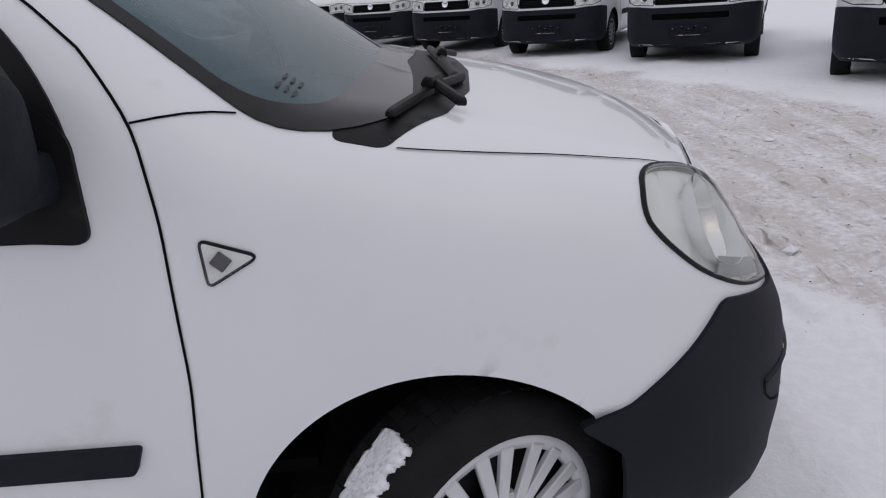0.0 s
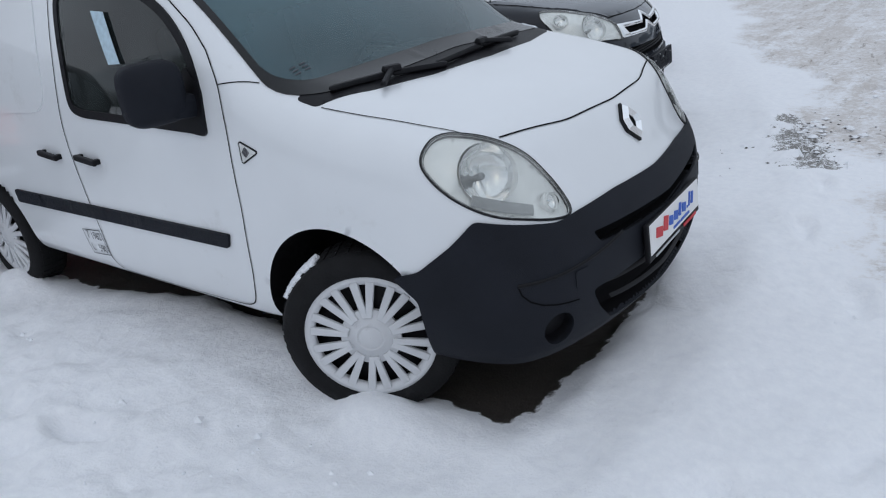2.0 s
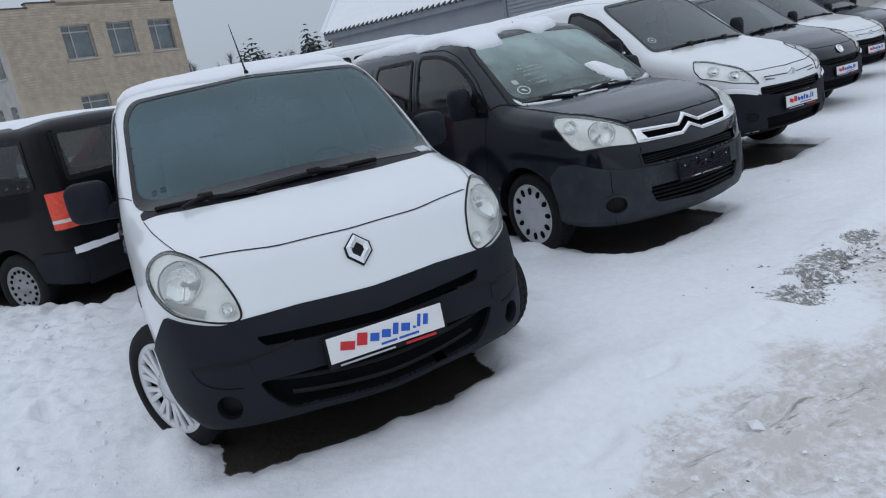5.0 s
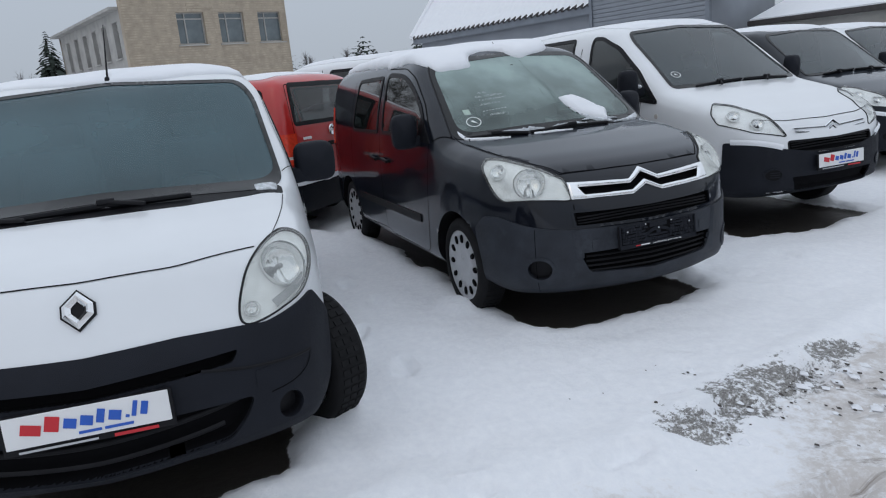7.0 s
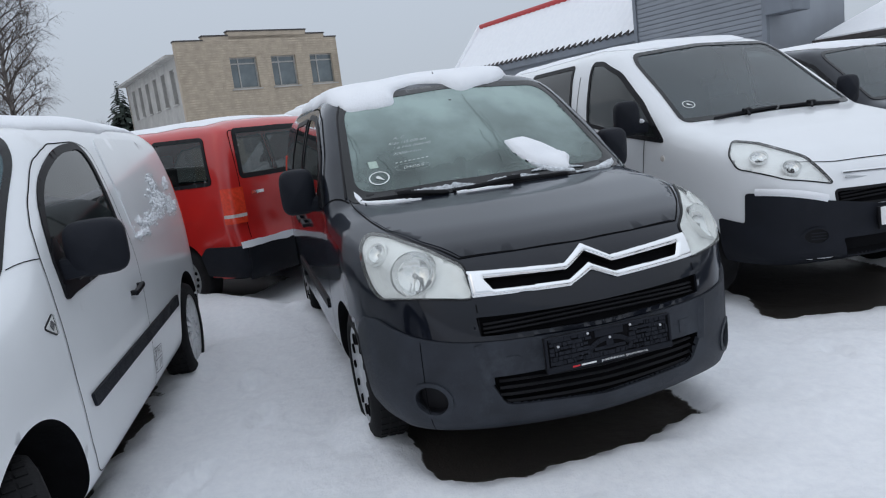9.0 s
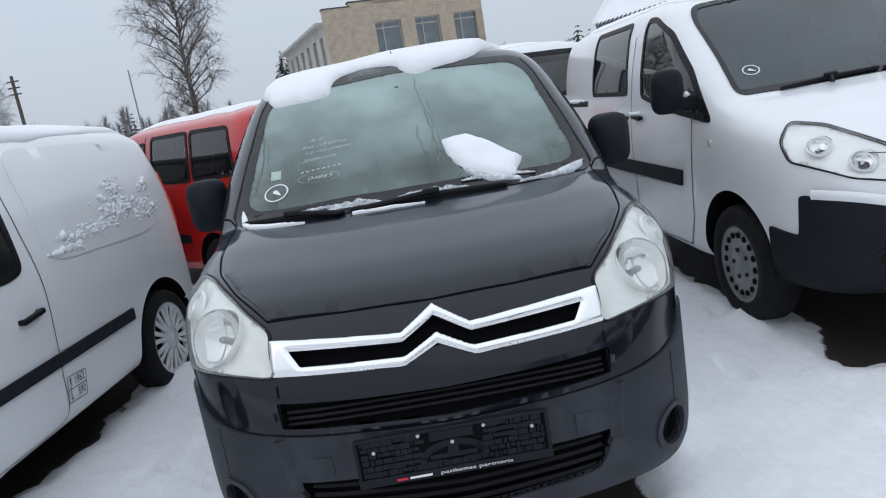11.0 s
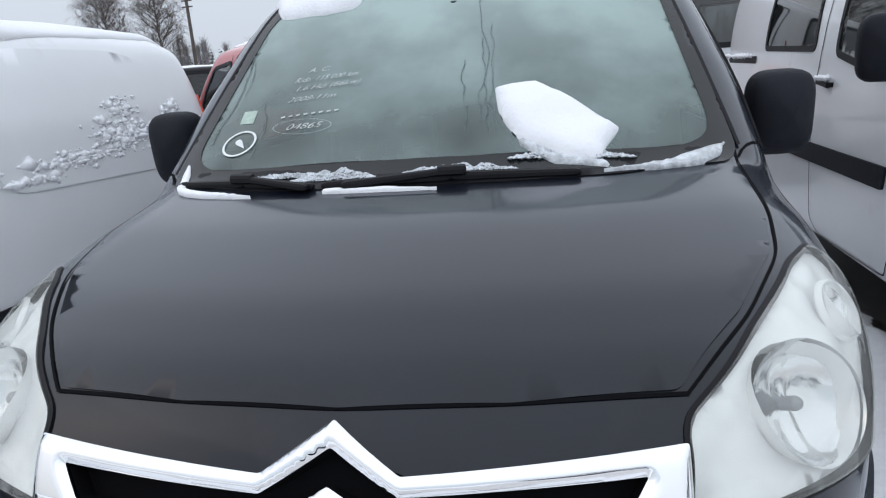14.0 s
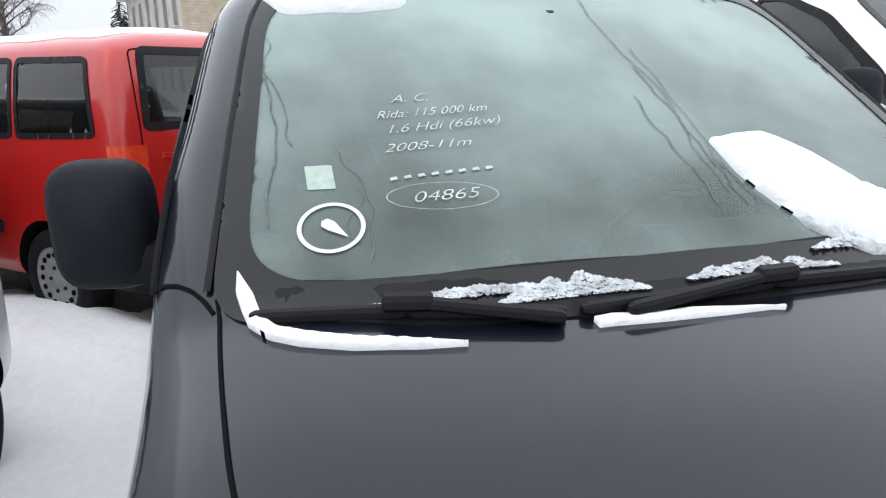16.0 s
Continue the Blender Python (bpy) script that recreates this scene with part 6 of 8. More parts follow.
CADDY_SIDES = [([(-1.62, 1.16), (-1.62, 1.635), (-2.40, 1.63), (-2.44, 1.16)], REARGLASS), ([(-2.475, 1.16), (-2.435, 1.63), (-3.14, 1.615), (-3.24, 1.18)], REARGLASS), ([(-0.55, 1.12), (-0.75, 1.35), (-1.0, 1.56), (-1.50, 1.60), (-1.52, 1.12)], SIDEGLASS)]
CAB_SIDES = [([(-0.18, 1.09), (-0.50, 1.40), (-0.85, 1.65), (-1.15, 1.765), (-1.34, 1.78), (-1.32, 1.25), (-0.75, 1.15)], SIDEGLASS)]
BUS_SIDES = CAB_SIDES + [([(-1.60, 1.27), (-1.66, 1.79), (-2.58, 1.79), (-2.55, 1.28)], DARKGLASS)]


def place(p):
    return pose(p[0], p[1], p[2], 0, 0, p[3])


kangoo = build_kangoo(place(AT_KANGOO))
berlingo = build_berlingo(place(AT_BERLINGO))
jumpy = build_van("panel_van", "white panel van with dark bumper and chevron badge, snow on roof", JUMPY, place(AT_JUMPY), WHITE, 0.035, JUMPY_FRONT, None, "vans in the front row", "steel", "white", sides=BUS_SIDES, badge="chevrons")
expert = build_van("panel_van", "black panel van with dark bumper and white dealer plate", JUMPY, place((-4.04, 8.29, -0.03, 6)), BLACK, 0.05, JUMPY_FRONT, None, "vans in the front row", "steel", "white", sides=CAB_SIDES)
for k in range(2, 9):
    src = jumpy if k % 2 == 0 else expert
    again(src, place((-4.04 - 1.40 * (k - 1), 8.29 + 2.75 * (k - 1), -0.03, 6)))
red_caddy = build_van("passenger_van", "red passenger van seen from behind with snow on its rear bumper", CADDY, place(AT_RED), RED, 0.04, None, CADDY_REAR, "vans in the back row", "steel", sides=CADDY_SIDES, wheel_r=0.315)
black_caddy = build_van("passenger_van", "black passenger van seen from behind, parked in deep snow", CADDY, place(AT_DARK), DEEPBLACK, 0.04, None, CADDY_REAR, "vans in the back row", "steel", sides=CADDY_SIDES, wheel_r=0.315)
white_caddy = build_van("passenger_van", "white van seen from behind beside the back row", CADDY, place(AT_PALE) @ Matrix.Scale(1.13, 4), WHITE, 0.04, None, CADDY_REAR, "vans in the back row", "steel", sides=CADDY_SIDES, wheel_r=0.315)
t5 = build_van("transporter_van", "white transporter van with dark grey bumper across the road", TRANSPORTER, place((4.0, 8.73, 0, -116)), WHITE, 0.05, T5_FRONT, None, "vans across the road", "steel", "black", sides=CAB_SIDES, wheel_r=0.335, slats=4)
again(t5, place((5.37, 5.64, 0, -122)))
for k in range(1, 9):
    again(t5, place((4.0 - 1.58 * k, 8.73 + 2.12 * k, 0, -118)))
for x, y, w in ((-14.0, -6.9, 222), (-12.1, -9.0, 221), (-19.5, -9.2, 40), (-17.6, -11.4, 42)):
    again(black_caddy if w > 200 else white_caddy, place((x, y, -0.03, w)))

# ---------------------------------------------------------------- snow, stickers and writing on the two near vans


def snow_sheet(body, at, view, poly, thick, label, spacing=0.05, lumps=2.5, edge=0.06, off=0.004, uneven=0.03, seed=0.0):
    cap = panel("snow", body, view, wavy(poly, uneven, 5.0, 0.03, seed), SNOW, None, off=off, deep=0.012, spacing=spacing, rough=snow_lumps(thick, lumps, edge, seed), crisp=False)
    cap.matrix_basis = at
    return tagged(cap, label, "snow", kind="stuff")


mk, mb = place(AT_KANGOO), place(AT_BERLINGO)
snow_sheet(KANGOO, mk, TOP, rounded([(-3.18, -0.66), (-3.18, 0.66), (-2.0, 0.705), (-1.10, 0.69), (-0.97, 0.60), (-0.90, 0.3), (-0.885, 0), (-0.90, -0.3), (-0.97, -0.60), (-1.10, -0.69), (-2.0, -0.705)], 0.08), 0.034, "smooth layer of snow covering a van roof", uneven=0.012)
snow_sheet(BERLINGO, mb, TOP, rounded([(-3.2, -0.64), (-3.2, 0.64), (-1.4, 0.64), (-1.02, 0.47), (-0.90, 0.42), (-0.80, 0.12), (-0.83, 0.05), (-0.93, 0.0), (-0.95, -0.15), (-0.88, -0.29), (-0.74, -0.33), (-0.74, -0.60), (-0.86, -0.66), (-1.4, -0.70)], 0.04), 0.055, "thick patchy snow hanging over a van roof edge", uneven=0.02, spacing=0.04, edge=0.05)
# a slab of snow that slid onto the glass, and slush along the scuttle
SCREEN = View((0.58, 0, 0.81), (0, 1, 0), (-0.81, 0, 0.58))


def on_screen(pts):
    q = np.array(pts, float)
    return list(zip(*SCREEN.flat(q)))


snow_sheet(BERLINGO, mb, SCREEN, rounded(on_screen([(-0.325, 0.155, 1.325), (-0.335, 0.26, 1.33), (-0.29, 0.36, 1.285), (-0.20, 0.475, 1.21), (-0.14, 0.43, 1.165), (-0.105, 0.42, 1.15), (-0.10, 0.33, 1.15), (-0.15, 0.23, 1.19), (-0.19, 0.20, 1.22), (-0.25, 0.165, 1.27)]), 0.012), 0.03, "slab of snow lying on a misted windscreen", spacing=0.02, lumps=9, edge=0.03, uneven=0.008, off=0.006)
snow_sheet(BERLINGO, mb, TOP, rounded([(-0.215, -0.712), (-0.180, -0.716), (-0.110, -0.704), (-0.064, -0.676), (-0.034, -0.640), (-0.004, -0.575), (0.017, -0.49), (0.026, -0.43), (0.006, -0.48), (-0.024, -0.56), (-0.058, -0.625), (-0.085, -0.665), (-0.120, -0.682), (-0.170, -0.692)], 0.006), 0.007, "snow in the scuttle corner of a van", spacing=0.010, lumps=12, edge=0.010, uneven=0.003, off=0.010)
SCUTTLE_ICE = snow_sheet(BERLINGO, mb, TOP, rounded([(-0.195, 0.720), (-0.15, 0.705), (-0.095, 0.655), (-0.055, 0.55), (-0.040, 0.42), (-0.065, 0.47), (-0.10, 0.575), (-0.135, 0.62), (-0.175, 0.685)], 0.006), 0.008, "thin broken ice in the scuttle corner of a van", spacing=0.011, lumps=40, edge=0.006, uneven=0.010, off=0.012, seed=2.0)


def crust(patches, seed, label):
    """Broken, half-frozen crumbs lying on the foot of the black van's windscreen."""
    rng = random.Random(seed)
    xs, ys, rs = [], [], []
    for y0, y1, w, low, count in patches:
        for _ in range(count):
            t = rng.random()
            y = y0 + (y1 - y0) * t
            top = w * math.sin(math.pi * min(1, t * 1.02)) ** 0.8 * (0.75 + 0.5 * noise.noise(Vector((y * 30, seed, 0))))
            xs.append(-0.114 - 0.09 * y * y + low - max(0.002, top) * rng.random() ** 0.8)
            ys.append(y); rs.append(min(0.005, 0.0021 * math.exp(rng.gauss(0, 0.45))))
    q = TOP.place(BERLINGO, np.array(xs), np.array(ys))
    nn = BERLINGO.normal(q)
    v, f = [], []
    for p, d, r in zip(q, nn, rs):
        add_crumb(v, f, Vector(p) + Vector(d) * (0.006 + r * 0.5), (r * rng.uniform(1, 2), r * rng.uniform(1, 2), r), rng)
    ob = link_mesh("slush", v, f, SLUSH, smooth=False)
    ob.matrix_basis = mb
    tagged(ob, label, "snow", kind="stuff")


crust([(-0.54, -0.26, 0.022, 0.044, 1300), (-0.36, -0.13, 0.050, 0.066, 1900), (-0.06, 0.22, 0.030, 0.058, 1200), (0.20, 0.50, 0.036, 0.024, 1300)], 8, "crusted slush along the foot of a van's windscreen")
snow_sheet(BERLINGO, mb, TOP, rounded([(0.004, -0.25), (0.000, -0.22), (0.012, -0.16), (0.010, -0.10), (0.022, -0.04), (0.026, 0.00), (0.038, 0.04), (0.036, -0.1), (0.026, -0.25)], 0.004), 0.004, "snow under the wiper of a van", spacing=0.009, lumps=40, edge=0.008, uneven=0.006, off=0.008, seed=5.0)
snow_sheet(KANGOO, mk, TOP, rounded([(-0.15, 0.64), (-0.07, 0.66), (-0.12, 0.765), (-0.22, 0.75)], 0.02), 0.006, "flecks of frozen snow in a van's scuttle corner", spacing=0.012, lumps=40, edge=0.008, uneven=0.020, off=0.004).data.materials[0] = SLUSH


def stuck_snow():
    """Crumbs of snow that cling to the flank of the white van."""
    rng = random.Random(11)
    xs, zs, rs = [], [], []
    for cx, cz, sx, sz, n in ((-2.15, 1.13, 0.22, 0.03, 260), (-2.50, 1.20, 0.20, 0.06, 480), (-2.52, 1.33, 0.08, 0.04, 130), (-2.82, 1.16, 0.12, 0.05, 260), (-2.90, 1.30, 0.06, 0.03, 110), (-1.9, 1.08, 0.12, 0.012, 140)):
        for _ in range(n):
            xs.append(max(-2.99, rng.gauss(cx, sx * 0.55))); zs.append(rng.gauss(cz, sz * 0.6)); rs.append(min(0.03, 0.0065 * math.exp(rng.gauss(0, 0.6))))
    v, f = [], []
    for p, r in zip(LEFT.place(KANGOO, np.array(xs), np.array(zs)), rs):
        add_crumb(v, f, p + (0, 0.008, 0), (r * rng.uniform(0.8, 2.2), r * 0.55, r * rng.uniform(0.6, 1.3)), rng)
    ob = link_mesh("snow_crumbs", v, f, SNOW)
    ob.matrix_basis = mk
    tagged(ob, "crumbs of snow clinging to a white van's side", "snow", kind="stuff")


stuck_snow()


def written(text, parent, body, p, width, height, mat, name="writing", turn=0.0, lean=0.25):
    """Letters laid on a pane or panel so that they read from outside; p is where the line begins."""
    cu = bpy.data.curves.new(name, "FONT")
    cu.body, cu.size, cu.shear, cu.offset = text, 1.0, lean, -0.012 if mat is CHALK else 0.0
    tmp = bpy.data.objects.new(name, cu)
    scene.collection.objects.link(tmp)
    me = bpy.data.meshes.new_from_object(tmp.evaluated_get(bpy.context.evaluated_depsgraph_get()))
    bpy.data.objects.remove(tmp)
    co = np.array([v.co[:] for v in me.vertices])
    k = width / (co[:, 0].max() - co[:, 0].min())
    c = body.settle(np.array([p], float))[0]
    n = Vector(body.normal(c[None])[0])
    right = Vector((0, 0, 1)).cross(n).normalized()
    up = n.cross(right)
    m = Matrix.Translation(Vector(c) + n * 0.004) @ Matrix((right, up, n)).transposed().to_4x4() @ Matrix.Rotation(radians(turn), 4, "Z") @ Matrix.Diagonal((k, height, 1, 1))
    me.transform(m)
    me.materials.clear()
    me.materials.append(mat)
    ob = new(name, me)
    ob.parent = parent
    return tagged(ob, "white marker writing" if mat is CHALK else "printed dimensions")


def dash(parent, body, a, b, t, mat, name="writing_bar"):
    q = body.settle(np.array([a, b], float))
    n = body.normal(q)
    strip(name, body, np.linspace(q[0], q[1], 5), mat, parent, t, 0.004, step_len=0.02)


wsB = next(c for c in berlingo.children if c.name.startswith("windscreen") and "border" not in c.name)
written("A. C.", wsB, BERLINGO, (-0.475, -0.425, 1.395), 0.070, 0.032, CHALK, turn=4, lean=0.4)
written("Rida: 115 000 km", wsB, BERLINGO, (-0.440, -0.460, 1.370), 0.205, 0.031, CHALK, turn=5, lean=0.4)
written("1.6 Hdi (66kw)", wsB, BERLINGO, (-0.405, -0.450, 1.345), 0.205, 0.032, CHALK, turn=6, lean=0.4)
written("2008-11m", wsB, BERLINGO, (-0.365, -0.462, 1.318), 0.155, 0.030, CHALK, turn=5, lean=0.4)
for k in range(8):
    y = -0.462 + k * 0.0235
    dash(wsB, BERLINGO, (-0.31, y, 1.278), (-0.31, y + 0.012, 1.281), 0.007, CHALK)
written("04865", wsB, BERLINGO, (-0.262, -0.437, 1.243), 0.110, 0.034, CHALK, turn=4, lean=0.3)


def ring_on(parent, body, c, r0, r1, mat, name, squash=1.0, seg=40):
    c = body.settle(np.array([c], float))[0]
    n = Vector(body.normal(c[None])[0])
    right = Vector((0, 0, 1)).cross(n).normalized()
    up = n.cross(right)
    v, f = [], []
    for i in range(seg):
        w = 2 * math.pi * i / seg
        d = right * math.cos(w) + up * math.sin(w) * squash
        for r in (r0, r1):
            v.append(Vector(c) + n * 0.0045 + d * r)
    for i in range(seg):
        a, b = 2 * i, 2 * ((i + 1) % seg)
        f.append((a, a + 1, b + 1, b))
    return link_mesh(name, v, f, mat, parent), c, n, right, up


ring_on(wsB, BERLINGO, (-0.265, -0.385, 1.25), 0.0905, 0.092, CHALK, "drawn_oval", 0.34)
disc, c, n, right, up = ring_on(wsB, BERLINGO, (-0.244, -0.570, 1.221), 0.046, 0.053, STICKER, "clock_sticker")
v = [Vector(c) + n * 0.005 + right * a + up * b for a, b in ((-0.016, 0.012), (-0.008, 0.018), (0.004, 0.012), (0.028, -0.022), (-0.006, -0.006), (-0.016, 0.002))]
link_mesh("clock_hand", v, [range(6)], STICKER, disc)
wsJ = next(c for c in jumpy.children if c.name.startswith("windscreen") and "border" not in c.name)
disc, c, n, right, up = ring_on(wsJ, JUMPY, (-0.28, -0.60, 1.365), 0.040, 0.047, STICKER, "clock_sticker")
v = [Vector(c) + n * 0.005 + right * a + up * b for a, b in ((-0.016, 0.010), (-0.004, 0.016), (0.026, -0.018), (-0.012, -0.006))]
link_mesh("clock_hand", v, [range(4)], STICKER, disc)
# a paper tag behind the white van's door glass
tag = panel("paper_tag", KANGOO, RIGHT, [(-1.242, 1.440), (-1.150, 1.432), (-1.060, 1.242), (-1.141, 1.240)], material("pale_blue_card", (0.45, 0.58, 0.66), 0.7, vary=0.12, scale=50), kangoo, off=0.012, deep=0.001, spacing=0.05)
for k in range(4):
    dash(tag, KANGOO, (-1.20 + 0.02 * k, -0.80, 1.40 - 0.04 * k), (-1.15 + 0.02 * k, -0.80, 1.395 - 0.04 * k), 0.010, INK, "printed_bar")
# broken ice below the slab of snow
ice = snow_sheet(BERLINGO, mb, SCREEN, on_screen([(-0.175, 0.212, 1.21), (-0.12, 0.31, 1.167), (-0.095, 0.43, 1.145), (-0.072, 0.44, 1.135), (-0.082, 0.31, 1.14), (-0.14, 0.222, 1.18)]), 0.012, "broken ice below a slab of snow on the glass", spacing=0.010, lumps=40, edge=0.008, uneven=0.010, off=0.004, seed=5.0)
ice.data.materials[0] = SLUSH
SCUTTLE_ICE.data.materials[0] = SLUSH
card = panel("paper_card", BERLINGO, SCREEN, rounded(on_screen([(-0.363, -0.597, 1.309), (-0.356, -0.552, 1.309), (-0.318, -0.552, 1.263), (-0.326, -0.597, 1.263)]), 0.003), material("pale_card", (0.42, 0.52, 0.46), 0.8, vary=0.15, scale=60), wsB, off=0.003, deep=0.001, spacing=0.03)
rng = random.Random(31)
RUN = material("wet_glass_streak", (0.12, 0.155, 0.15), 0.6, spec=0.2, vary=0.4, scale=60)
for y0, z0, z1, w in ((0.085, 1.62, 1.24, 0.0035), (0.10, 1.46, 1.22, 0.0045), (0.125, 1.50, 1.22, 0.003), (0.06, 1.40, 1.225, 0.004), (-0.525, 1.33, 1.18, 0.003), (-0.52, 1.27, 1.20, 0.002), (-0.655, 1.46, 1.22, 0.005), (-0.640, 1.52, 1.33, 0.003)):
    pts, y = [], y0
    for z in np.linspace(z0, z1, 18):
        y += rng.gauss(0.0012 if y0 > 0 else 0, 0.0065)
        x = -0.05 - (z - 1.13) * 1.45 - 0.2 * y * y
        pts.append((x, y, z))
    strip("water_run", BERLINGO, pts, RUN, wsB, w * 0.6, 0.0035, step_len=0.012)
wsK = next(c for c in kangoo.children if c.name.startswith("windscreen") and "border" not in c.name)
for k, y in enumerate((-0.70, -0.655)):
    for j in range(3):
        dash(wsK, KANGOO, (-0.26 - 0.012 * j, y, 1.178 + 0.010 * j), (-0.26 - 0.012 * j, y + 0.026, 1.178 + 0.010 * j), 0.006, INK)
# dimensions printed low on the white van's flank
fr = [(-1.735, 0.87, 0.485), (-1.58, 0.87, 0.495), (-1.56, 0.87, 0.37), (-1.715, 0.87, 0.36), (-1.735, 0.87, 0.485)]
for a, b in zip(fr, fr[1:]):
    dash(kangoo, KANGOO, a, b, 0.004, INK, "printed_frame")
dash(kangoo, KANGOO, (-1.725, 0.87, 0.425), (-1.57, 0.87, 0.432), 0.004, INK, "printed_frame")
dash(kangoo, KANGOO, (-1.60, 0.87, 0.49), (-1.585, 0.87, 0.37), 0.004, INK, "printed_frame")
written("T 1962", kangoo, KANGOO, (-1.590, 0.87, 0.443), 0.125, 0.055, INK, "printed_dimensions", lean=0.0)
written("L   590", kangoo, KANGOO, (-1.580, 0.87, 0.380), 0.125, 0.055, INK, "printed_dimensions", lean=0.0)
for a, b in zip(fr, fr[1:]):
    dash(kangoo, KANGOO, (a[0], -a[1], a[2]), (b[0], -b[1], b[2]), 0.004, INK, "printed_frame")
written("T 1962", kangoo, KANGOO, (-1.715, -0.87, 0.443), 0.125, 0.055, INK, "printed_dimensions", lean=0.0)
written("L   590", kangoo, KANGOO, (-1.705, -0.87, 0.380), 0.125, 0.055, INK, "printed_dimensions", lean=0.0)
# snow wedged on the turned front tyre
rng = random.Random(3)
v, f = [], []
for i in range(60):
    w0 = radians(122 + i * 0.5)
    for yy in (-0.05, -0.035, -0.02, 0.0):
        add_crumb(v, f, (0.322 * math.cos(w0), yy + rng.uniform(-0.01, 0.01), 0.322 * math.sin(w0)), (0.018, 0.018, 0.014), rng)
tyre_snow = link_mesh("packed_snow", v, f, SNOW)
tyre_snow.matrix_basis = mk @ pose(0.0, -0.785, 0.31, 0, 0, 30)
tagged(tyre_snow, "snow packed on the tread of a turned front tyre", "snow", kind="stuff")
# snow left on the handles and mirror of the next van
rng = random.Random(23)
v, f = [], []
for x, y, z, sx, n in ((-1.36, -0.935, 1.145, 0.04, 12), (-1.66, -0.935, 1.145, 0.04, 10), (-0.40, -0.94, 1.26, 0.02, 14), (-3.15, -0.905, 1.25, 0.20, 34)):
    for _ in range(n):
        r = rng.uniform(0.010, 0.022)
        add_crumb(v, f, (x + rng.gauss(0, sx), y + rng.gauss(0, 0.006), z), (r * 1.5, r * 0.9, r), rng)
ob = link_mesh("snow_crumbs", v, f, SNOW)
ob.matrix_basis = place(AT_JUMPY)
tagged(ob, "bits of snow on a white van's handles and mirror", "snow", kind="stuff")

# ---------------------------------------------------------------- ground


def ground_material():
    m = bpy.data.materials.new("snowy_ground")
    m.use_nodes = True
    n, l = m.node_tree.nodes, m.node_tree.links
    p = n["Principled BSDF"]
    co = n.new("ShaderNodeTexCoord")

    def noisy(scale, detail=6, rough=0.6):
        t = n.new("ShaderNodeTexNoise")
        t.inputs["Scale"].default_value, t.inputs["Detail"].default_value, t.inputs["Roughness"].default_value = scale, detail, rough
        l.new(co.outputs["Object"], t.inputs["Vector"])
        return t.outputs["Fac"]

    def calc(op, a, b, clamp=False):
        k = n.new("ShaderNodeMath"); k.operation = op; k.use_clamp = clamp
        for i, v in enumerate((a, b)):
            if isinstance(v, (int, float)):
                k.inputs[i].default_value = v
            else:
                l.new(v, k.inputs[i])
        return k.outputs[0]

    def mix(f, a, b):
        x = n.new("ShaderNodeMix"); x.data_type = "RGBA"
        l.new(f, x.inputs[0])
        for i, v in ((6, a), (7, b)):
            if isinstance(v, tuple):
                x.inputs[i].default_value = (*v, 1)
            else:
                l.new(v, x.inputs[i])
        return x.outputs[2]

    def attr(name):
        a = n.new("ShaderNodeAttribute"); a.attribute_name = name
        return a.outputs["Fac"]

    def ramp(v, a, b):
        r = n.new("ShaderNodeMapRange"); r.inputs[1].default_value, r.inputs[2].default_value = a, b
        r.clamp = True
        l.new(v, r.inputs[0])
        return r.outputs[0]

    fine, mid, big = noisy(140, 4), noisy(22, 7, 0.7), noisy(2.5, 6)
    snow = mix(ramp(mid, 0.3, 0.7), (0.82, 0.832, 0.865), (0.91, 0.918, 0.935))
    # churned road snow: greyer, with brown grit
    # tyre tracks draw the grit out along the road
    mp = n.new("ShaderNodeMapping"); mp.inputs["Rotation"].default_value = (0, 0, radians(-12)); mp.inputs["Scale"].default_value = (3.6, 0.45, 1.0)
    l.new(co.outputs["Object"], mp.inputs["Vector"])
    st = n.new("ShaderNodeTexNoise"); st.inputs["Scale"].default_value, st.inputs["Detail"].default_value, st.inputs["Distortion"].default_value = 1.0, 5, 1.2
    l.new(mp.outputs[0], st.inputs["Vector"])
    grit = ramp(calc("ADD", mid, calc("ADD", calc("MULTIPLY", big, 0.50), calc("MULTIPLY", st.outputs["Fac"], 0.55))), 0.84, 1.12)
    churn = mix(grit, (0.84, 0.845, 0.865), (0.60, 0.565, 0.54))
    # short dark dashes where tyres have bared the grit
    mq = n.new("ShaderNodeMapping"); mq.inputs["Rotation"].default_value = (0, 0, radians(-12)); mq.inputs["Scale"].default_value = (13.0, 3.2, 1.0)
    l.new(co.outputs["Object"], mq.inputs["Vector"])
    ds = n.new("ShaderNodeTexNoise"); ds.inputs["Scale"].default_value, ds.inputs["Detail"].default_value, ds.inputs["Roughness"].default_value, ds.inputs["Distortion"].default_value = 1.0, 6, 0.65, 0.8
    l.new(mq.outputs[0], ds.inputs["Vector"])
    churn = mix(calc("MULTIPLY", ramp(ds.outputs["Fac"], 0.57, 0.66), ramp(st.outputs["Fac"], 0.35, 0.62)), churn, (0.30, 0.265, 0.24))
    speck = ramp(noisy(55, 3, 0.8), 0.66, 0.74)
    churn = mix(calc("MULTIPLY", speck, 0.45), churn, (0.17, 0.155, 0.145))
    road = ramp(calc("ADD", attr("road"), calc("MULTIPLY", calc("SUBTRACT", mid, 0.5), 0.9)), 0.35, 0.75)
    base = mix(road, snow, churn)
    # bare wet asphalt
    bare = ramp(calc("ADD", attr("bare"), calc("MULTIPLY", calc("SUBTRACT", mid, 0.5), 0.55)), 0.46, 0.56)
